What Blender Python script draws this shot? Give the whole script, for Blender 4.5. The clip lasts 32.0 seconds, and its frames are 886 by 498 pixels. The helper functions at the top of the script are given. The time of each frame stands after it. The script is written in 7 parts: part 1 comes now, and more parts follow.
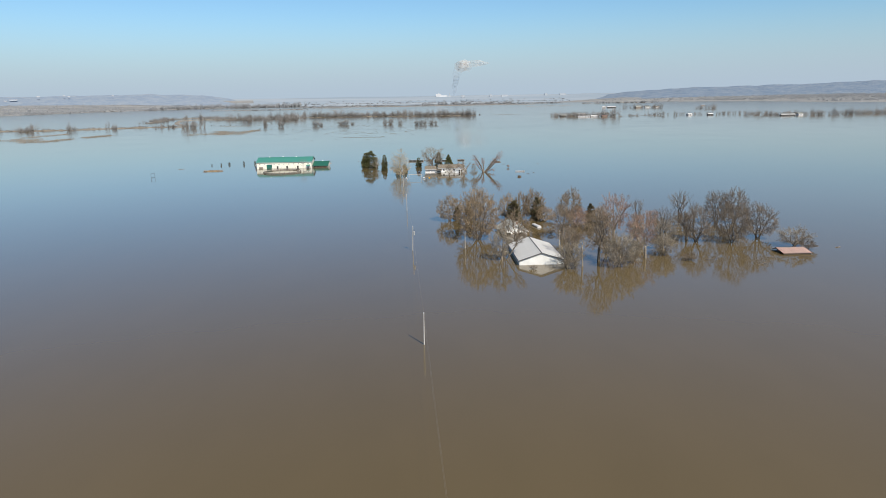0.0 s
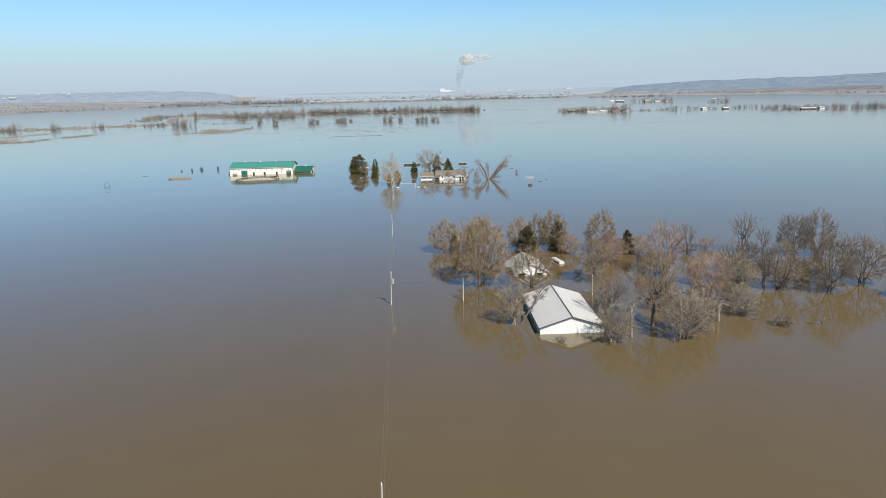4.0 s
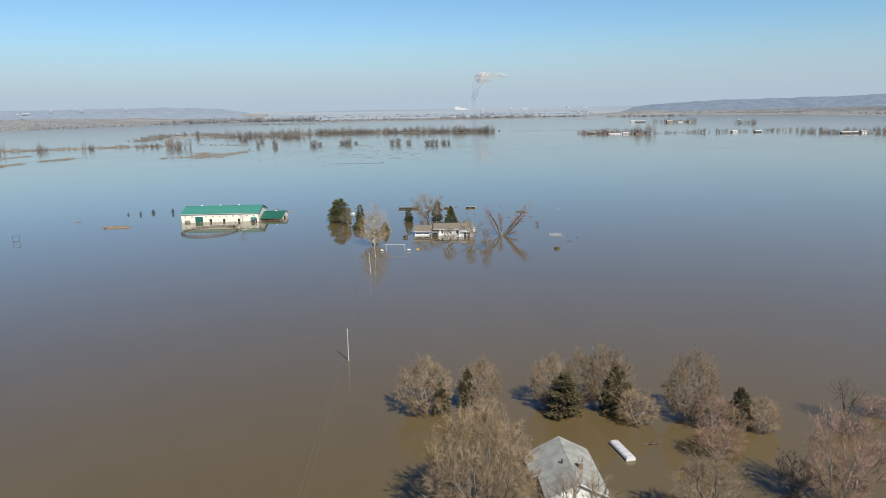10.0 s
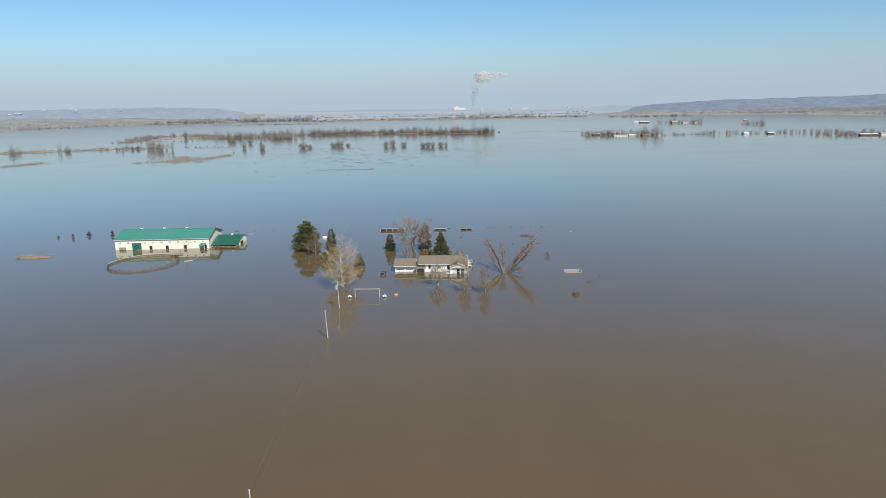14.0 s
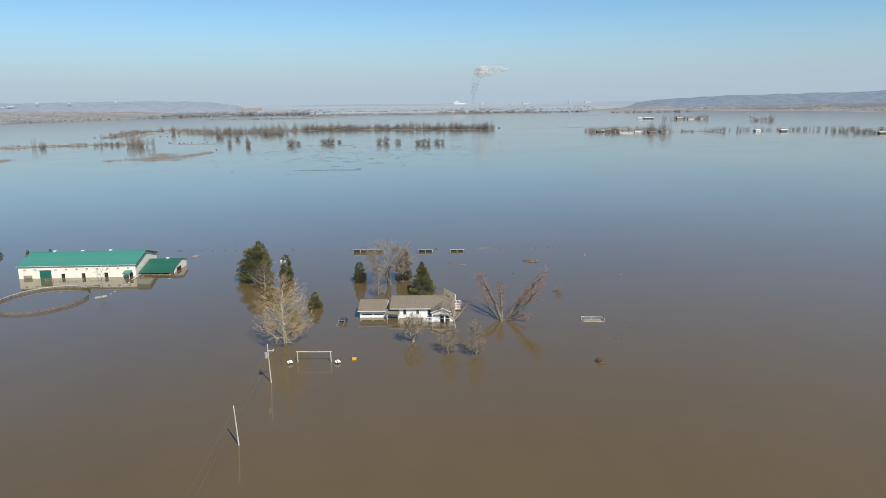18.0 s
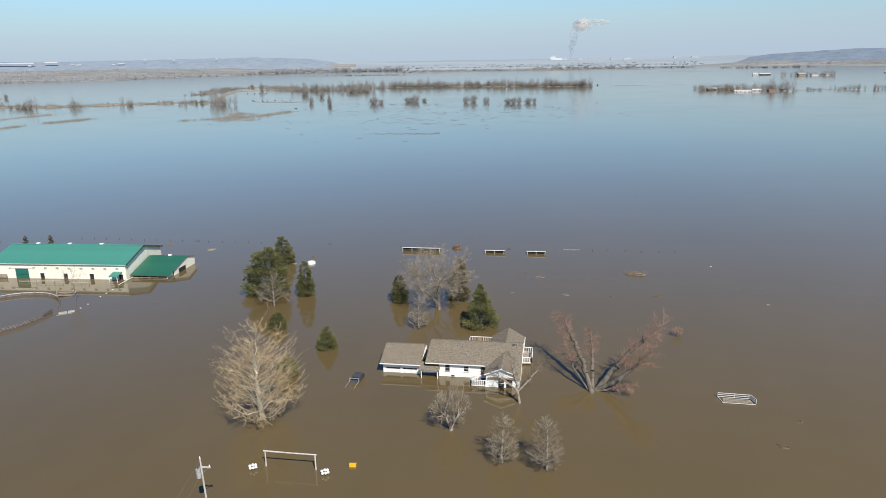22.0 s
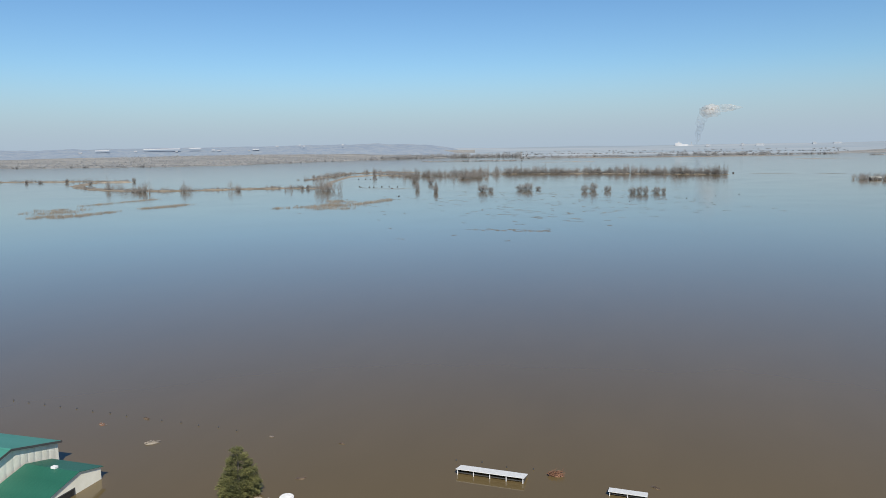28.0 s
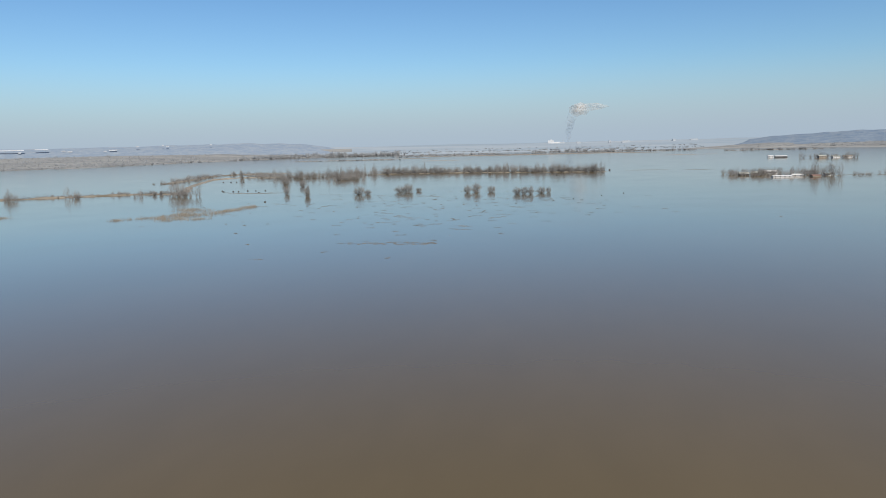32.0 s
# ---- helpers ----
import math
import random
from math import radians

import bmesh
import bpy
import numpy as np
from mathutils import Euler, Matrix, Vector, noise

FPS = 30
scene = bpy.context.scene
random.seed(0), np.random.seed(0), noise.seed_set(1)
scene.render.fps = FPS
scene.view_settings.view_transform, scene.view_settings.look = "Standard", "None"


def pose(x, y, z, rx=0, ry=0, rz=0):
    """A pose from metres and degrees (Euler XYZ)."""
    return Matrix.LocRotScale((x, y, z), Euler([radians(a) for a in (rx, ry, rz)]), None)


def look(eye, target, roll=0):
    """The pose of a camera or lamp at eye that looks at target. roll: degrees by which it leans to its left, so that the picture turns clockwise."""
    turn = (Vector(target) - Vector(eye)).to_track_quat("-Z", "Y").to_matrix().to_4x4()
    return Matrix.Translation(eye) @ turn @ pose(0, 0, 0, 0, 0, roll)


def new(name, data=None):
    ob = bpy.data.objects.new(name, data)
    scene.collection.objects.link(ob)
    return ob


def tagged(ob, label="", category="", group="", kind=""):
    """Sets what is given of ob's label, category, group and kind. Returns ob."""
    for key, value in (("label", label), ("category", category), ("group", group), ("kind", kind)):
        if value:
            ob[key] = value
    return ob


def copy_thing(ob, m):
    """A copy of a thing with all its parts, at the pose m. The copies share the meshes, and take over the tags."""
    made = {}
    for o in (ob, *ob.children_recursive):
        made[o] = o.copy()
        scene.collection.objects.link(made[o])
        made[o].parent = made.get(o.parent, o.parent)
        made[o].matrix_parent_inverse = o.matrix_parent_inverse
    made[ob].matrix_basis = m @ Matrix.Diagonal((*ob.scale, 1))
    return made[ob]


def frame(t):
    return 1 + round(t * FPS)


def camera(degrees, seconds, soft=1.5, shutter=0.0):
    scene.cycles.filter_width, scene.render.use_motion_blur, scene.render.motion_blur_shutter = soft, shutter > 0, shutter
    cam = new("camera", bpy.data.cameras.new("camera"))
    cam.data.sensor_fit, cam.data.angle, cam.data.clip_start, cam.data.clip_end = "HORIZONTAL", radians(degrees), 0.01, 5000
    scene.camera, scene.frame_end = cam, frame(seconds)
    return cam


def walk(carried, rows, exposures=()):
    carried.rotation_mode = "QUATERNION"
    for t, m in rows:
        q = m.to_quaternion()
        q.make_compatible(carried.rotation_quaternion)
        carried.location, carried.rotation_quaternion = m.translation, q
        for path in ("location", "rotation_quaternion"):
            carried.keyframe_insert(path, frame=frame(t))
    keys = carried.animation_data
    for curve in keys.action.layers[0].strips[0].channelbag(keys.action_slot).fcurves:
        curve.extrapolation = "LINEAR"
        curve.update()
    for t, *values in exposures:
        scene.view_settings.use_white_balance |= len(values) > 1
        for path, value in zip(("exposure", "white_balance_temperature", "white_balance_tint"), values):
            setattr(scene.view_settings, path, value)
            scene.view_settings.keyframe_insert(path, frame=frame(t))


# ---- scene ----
cam = camera(65.17, 32.0, soft=0.8)

# Flight of the drone: seconds, x, y, height, turn to the left, tilt, lean.
FLIGHT = [
    (0, -0.00, -0.00, 42.74, -0.009, -12.398, -0.995),
    (0.5, 0.37, 6.85, 43.16, 0.035, -12.373, -0.962),
    (1, 0.76, 13.63, 43.50, -0.075, -12.344, -0.936),
    (1.5, 1.14, 20.53, 43.73, -0.049, -13.365, -0.999),
    (2, 1.51, 27.75, 43.80, -0.127, -15.288, -1.072),
    (2.5, 1.94, 34.94, 43.55, 0.048, -15.288, -1.158),
    (3, 2.38, 41.88, 43.30, 0.181, -14.831, -1.265),
    (3.5, 2.91, 48.51, 43.00, 0.312, -13.675, -1.325),
    (5.5, 4.96, 76.24, 42.82, 0.692, -12.018, -1.390),
    (6, 5.45, 82.93, 43.42, 0.743, -11.936, -1.435),
    (6.5, 5.99, 89.62, 44.16, 0.798, -11.878, -1.505),
    (7, 6.54, 96.27, 44.86, 0.862, -11.766, -1.435),
    (7.5, 7.01, 102.94, 45.46, 0.928, -11.658, -1.436),
    (8, 7.52, 109.46, 46.08, 0.966, -11.565, -1.341),
    (8.5, 7.96, 115.90, 46.70, 0.983, -11.526, -1.261),
    (9, 8.27, 122.46, 47.29, 1.071, -11.482, -1.207),
    (9.5, 8.62, 129.02, 47.73, 1.069, -11.443, -1.159),
    (10, 9.00, 135.74, 48.09, 1.621, -11.410, -1.053),
    (10.5, 9.56, 142.72, 48.43, 1.638, -11.429, -1.052),
    (11, 9.70, 150.34, 48.83, 1.596, -11.468, -0.980),
    (11.5, 9.90, 157.54, 49.06, 1.556, -11.504, -0.881),
    (12, 10.22, 164.28, 49.13, 1.524, -11.501, -0.931),
    (12.5, 10.45, 171.01, 49.23, 1.500, -11.448, -0.898),
    (13, 10.77, 177.72, 49.29, 1.510, -11.436, -0.942),
    (13.5, 11.08, 184.79, 49.36, 1.546, -11.440, -0.990),
    (14, 11.42, 191.80, 49.38, 1.589, -11.441, -1.035),
    (14.5, 11.88, 198.64, 49.33, 1.634, -11.462, -1.129),
    (16.5, 13.94, 222.79, 49.59, 1.666, -11.672, -0.937),
    (17, 14.40, 229.79, 49.49, 1.649, -11.759, -0.934),
    (17.5, 14.64, 236.76, 49.47, 1.606, -11.839, -0.816),
    (18, 14.93, 243.67, 49.54, 1.579, -11.863, -0.806),
    (18.5, 15.26, 250.59, 49.68, 1.574, -11.933, -0.820),
    (19, 15.65, 257.43, 49.77, 1.540, -11.953, -0.819),
    (19.5, 16.05, 264.24, 49.80, 1.549, -11.967, -0.784),
    (20, 16.41, 271.09, 49.77, 1.540, -11.961, -0.836),
    (20.5, 16.72, 278.13, 49.68, 2.585, -11.979, -0.890),
    (21, 17.16, 285.19, 49.57, 5.425, -12.679, -0.930),
    (21.5, 17.49, 291.96, 49.40, 7.364, -13.910, -0.978),
    (22, 17.71, 299.13, 49.22, 9.359, -15.205, -1.045),
    (22.5, 17.81, 306.33, 49.11, 11.372, -16.506, -1.067),
    (23, 17.71, 313.36, 49.11, 13.391, -17.869, -1.057),
    (23.5, 17.50, 320.28, 49.21, 15.419, -19.166, -1.109),
    (24, 17.08, 327.18, 49.37, 17.043, -20.353, -1.090),
    (24.5, 16.56, 334.08, 49.42, 18.424, -21.053, -1.106),
    (25, 15.84, 340.75, 49.33, 18.511, -21.081, -1.161),
    (25.5, 14.76, 347.51, 49.21, 18.578, -18.974, -1.117),
    (26, 13.66, 354.21, 48.94, 18.695, -15.459, -1.115),
    (26.5, 12.45, 360.94, 48.66, 18.790, -12.173, -1.068),
    (28.5, 6.50, 388.61, 48.43, 18.972, -8.090, -0.982),
    (29, 4.77, 395.53, 48.44, 18.937, -8.063, -0.984),
    (29.5, 3.05, 402.52, 48.48, 18.792, -8.002, -1.051),
    (30, 1.31, 409.52, 48.55, 18.364, -8.023, -1.042),
    (30.5, -0.39, 416.52, 48.64, 17.054, -8.081, -1.138),
    (31, -1.98, 423.58, 48.77, 14.937, -8.199, -1.241),
    (31.5, -3.44, 430.74, 48.92, 11.934, -8.379, -1.305),
    (32, -4.80, 437.99, 49.07, 9.037, -8.537, -1.416),
]
walk(cam, [(t, Matrix.Translation((x, y, z)) @ pose(0, 0, 0, 90 + tilt, 0, turn) @ pose(0, 0, 0, 0, 0, lean))
           for t, x, y, z, turn, tilt, lean in FLIGHT],
     exposures=[(0.0, 0.13, 6500, 10), (1.5, 0.22, 6500, 10), (3.5, 0.27, 6500, 10), (6.5, 0.14, 6500, 10), (20.5, 0.10, 6500, 10), (22.3, 0.25, 6480, 10), (23.2, 0.38, 6420, 10),
                (24.0, 0.50, 6400, 10), (25.2, 0.54, 6250, 10), (26.3, 0.29, 6260, 10), (28.6, 0.0, 6500, 10), (32.0, 0.0, 6500, 10)])

# ---- daylight ----
SUN_EL, SUN_AZ = radians(45.5), radians(149.5)
world = bpy.data.worlds.new("sky")
world.use_nodes = True
scene.world = world
wt = world.node_tree
sky = wt.nodes.new("ShaderNodeTexSky")
sky.sky_type, sky.sun_disc = "NISHITA", False
sky.sun_elevation, sky.sun_rotation = SUN_EL, SUN_AZ
sky.altitude, sky.air_density, sky.dust_density, sky.ozone_density = 250, 1.3, 0.3, 4.0
wt.nodes["Background"].inputs["Strength"].default_value = 0.10
# Pale ground haze that thins out with height.
way, apart, thins, haze = (wt.nodes.new(n) for n in ("ShaderNodeTexCoord", "ShaderNodeSeparateXYZ", "ShaderNodeValToRGB", "ShaderNodeMix"))
haze.data_type = "RGBA"
thins.color_ramp.interpolation = "EASE"
thins.color_ramp.elements[0].position, thins.color_ramp.elements[1].position = 0.0, 0.12
thins.color_ramp.elements[0].color, thins.color_ramp.elements[1].color = (0.92, 0.92, 0.92, 1), (0, 0, 0, 1)
haze.inputs[7].default_value = (3.95, 4.89, 6.0, 1)
clear = wt.nodes.new("ShaderNodeMix")
clear.data_type, clear.blend_type = "RGBA", "MULTIPLY"
clear.inputs[0].default_value, clear.inputs[7].default_value = 1.0, (0.670, 0.890, 1.12, 1)
wt.links.new(way.outputs["Generated"], apart.inputs[0])
wt.links.new(apart.outputs["Z"], thins.inputs["Fac"])
wt.links.new(thins.outputs["Color"], haze.inputs[0])
wt.links.new(sky.outputs["Color"], clear.inputs[6])
# Clear winter air: a deeper blue overhead.
deep, deeper = wt.nodes.new("ShaderNodeMapRange"), wt.nodes.new("ShaderNodeMix")
deep.interpolation_type = "SMOOTHSTEP"
deep.inputs["From Min"].default_value, deep.inputs["From Max"].default_value = 0.075, 0.70
deep.inputs["To Min"].default_value, deep.inputs["To Max"].default_value = 0.0, 1.0
deeper.data_type, deeper.blend_type = "RGBA", "MULTIPLY"
deeper.inputs[7].default_value = (0.215, 0.385, 0.435, 1)
wt.links.new(apart.outputs["Z"], deep.inputs["Value"])
wt.links.new(deep.outputs["Result"], deeper.inputs[0])
wt.links.new(clear.outputs[2], deeper.inputs[6])
wt.links.new(deeper.outputs[2], haze.inputs[6])
wt.links.new(haze.outputs[2], wt.nodes["Background"].inputs["Color"])
sun_data = bpy.data.lights.new("sun", "SUN")
sun_data.energy, sun_data.angle, sun_data.color = 5.0, radians(0.55), (1.0, 0.93, 0.82)
sun = new("sun", sun_data)
to_sun = Vector((math.sin(SUN_AZ) * math.cos(SUN_EL), math.cos(SUN_AZ) * math.cos(SUN_EL), math.sin(SUN_EL)))
sun.matrix_world = look(to_sun * 300, (0, 0, 0))


# ---- materials ----
def surf(name, dark, light, scale=3.0, rough=0.8, metal=0.0, fine=40.0, fine_amount=0.25, bump=0.0, spread=0.0, stretch=(1, 1, 1), wave=0.0,
         wave_axis="X", glow=0.0, coords="Object", contrast=0.3):
    """A surface whose colour wanders between two tones at a coarse and a fine scale; spread varies it from object to object."""
    m = bpy.data.materials.new(name)
    m.use_nodes = True
    nt = m.node_tree
    b = nt.nodes["Principled BSDF"]
    link = nt.links.new
    tc = nt.nodes.new("ShaderNodeTexCoord")
    mp = nt.nodes.new("ShaderNodeMapping")
    mp.inputs["Scale"].default_value = stretch
    link(tc.outputs[coords], mp.inputs["Vector"])
    n1, n2 = nt.nodes.new("ShaderNodeTexNoise"), nt.nodes.new("ShaderNodeTexNoise")
    n1.inputs["Scale"].default_value, n2.inputs["Scale"].default_value = scale, fine
    n1.inputs["Detail"].default_value, n2.inputs["Detail"].default_value = 4, 3
    for n in (n1, n2):
        link(mp.outputs["Vector"], n.inputs["Vector"])
    mix = nt.nodes.new("ShaderNodeMix")
    mix.inputs[0].default_value = fine_amount
    link(n1.outputs["Fac"], mix.inputs[2])
    link(n2.outputs["Fac"], mix.inputs[3])
    ramp = nt.nodes.new("ShaderNodeValToRGB")
    ramp.color_ramp.elements[0].position, ramp.color_ramp.elements[1].position = 0.5 - contrast / 2, 0.5 + contrast / 2
    ramp.color_ramp.elements[0].color, ramp.color_ramp.elements[1].color = (*dark, 1), (*light, 1)
    link(mix.outputs[0], ramp.inputs["Fac"])
    colour = ramp.outputs["Color"]
    if spread:
        info, hsv, rng = nt.nodes.new("ShaderNodeObjectInfo"), nt.nodes.new("ShaderNodeHueSaturation"), nt.nodes.new("ShaderNodeMapRange")
        rng.inputs["To Min"].default_value, rng.inputs["To Max"].default_value = 1 - spread, 1 + spread
        link(info.outputs["Random"], rng.inputs["Value"])
        link(rng.outputs["Result"], hsv.inputs["Value"])
        link(colour, hsv.inputs["Color"])
        colour = hsv.outputs["Color"]
    link(colour, b.inputs["Base Color"])
    b.inputs["Roughness"].default_value, b.inputs["Metallic"].default_value = rough, metal
    if glow:
        link(colour, b.inputs["Emission Color"])
        b.inputs["Emission Strength"].default_value = glow
    height = mix.outputs[0]
    if wave:
        w = nt.nodes.new("ShaderNodeTexWave")
        w.wave_type, w.bands_direction, w.wave_profile = "BANDS", wave_axis, "SAW"
        w.inputs["Scale"].default_value = wave
        link(tc.outputs["Object"], w.inputs["Vector"])
        height = w.outputs["Fac"]
    if bump:
        bp = nt.nodes.new("ShaderNodeBump")
        bp.inputs["Strength"].default_value, bp.inputs["Distance"].default_value = bump, 0.04
        link(height, bp.inputs["Height"])
        link(bp.outputs["Normal"], b.inputs["Normal"])
    return m


def water_material():
    """Silty flood water: brown body, glossy surface, faint ripples and drifting streaks of silt."""
    m = surf("flood_water", (0.1195, 0.0878, 0.0402), (0.1345, 0.0988, 0.0468), scale=0.012, rough=0.04, fine=0.11, fine_amount=0.3, coords="Object", stretch=(1, 0.45, 1))
    nt = m.node_tree
    b = nt.nodes["Principled BSDF"]
    b.inputs["IOR"].default_value = 1.52
    tc = nt.nodes.new("ShaderNodeTexCoord")
    n = nt.nodes.new("ShaderNodeTexNoise")
    n.inputs["Scale"].default_value, n.inputs["Detail"].default_value = 0.9, 3
    nt.links.new(tc.outputs["Object"], n.inputs["Vector"])
    n2 = nt.nodes.new("ShaderNodeTexNoise")
    n2.inputs["Scale"].default_value, n2.inputs["Detail"].default_value = 0.02, 3
    nt.links.new(tc.outputs["Object"], n2.inputs["Vector"])
    r = nt.nodes.new("ShaderNodeMapRange")
    r.inputs["From Min"].default_value, r.inputs["From Max"].default_value = 0.4, 0.65
    r.inputs["To Min"].default_value, r.inputs["To Max"].default_value = 0.05, 0.068
    nt.links.new(n2.outputs["Fac"], r.inputs["Value"])
    # Water colour brightens smoothly towards the east.
    eastward, silty, base = nt.nodes.new("ShaderNodeMapRange"), nt.nodes.new("ShaderNodeMix"), b.inputs["Base Color"].links[0].from_socket
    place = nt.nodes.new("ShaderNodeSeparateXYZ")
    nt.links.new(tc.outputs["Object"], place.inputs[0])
    nt.links.new(place.outputs["X"], eastward.inputs["Value"])
    eastward.interpolation_type = "SMOOTHSTEP"
    eastward.inputs["From Min"].default_value, eastward.inputs["From Max"].default_value = -20, 260
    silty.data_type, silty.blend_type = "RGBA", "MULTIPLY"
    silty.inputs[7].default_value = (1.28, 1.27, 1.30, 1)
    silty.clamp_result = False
    nt.links.new(eastward.outputs["Result"], silty.inputs[0])
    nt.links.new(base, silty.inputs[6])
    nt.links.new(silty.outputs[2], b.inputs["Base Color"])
    # Open water farther out is ruffled by the breeze.
    xyz, breeze, add = nt.nodes.new("ShaderNodeSeparateXYZ"), nt.nodes.new("ShaderNodeMapRange"), nt.nodes.new("ShaderNodeMath")
    nt.links.new(tc.outputs["Object"], xyz.inputs[0])
    nt.links.new(xyz.outputs["Y"], breeze.inputs["Value"])
    breeze.inputs["From Min"].default_value, breeze.inputs["From Max"].default_value = 520, 1000
    breeze.inputs["To Min"].default_value, breeze.inputs["To Max"].default_value = 0.0, 0.05
    add.operation = "ADD"
    nt.links.new(r.outputs["Result"], add.inputs[0])
    nt.links.new(breeze.outputs["Result"], add.inputs[1])
    nt.links.new(add.outputs[0], b.inputs["Roughness"])
    bp = nt.nodes.new("ShaderNodeBump")
    bp.inputs["Strength"].default_value, bp.inputs["Distance"].default_value = 0.08, 0.02
    nt.links.new(n.outputs["Fac"], bp.inputs["Height"])
    nt.links.new(bp.outputs["Normal"], b.inputs["Normal"])
    return m


def glass_material():
    m = surf("window_glass", (0.02, 0.024, 0.03), (0.04, 0.045, 0.05), rough=0.06)
    return m


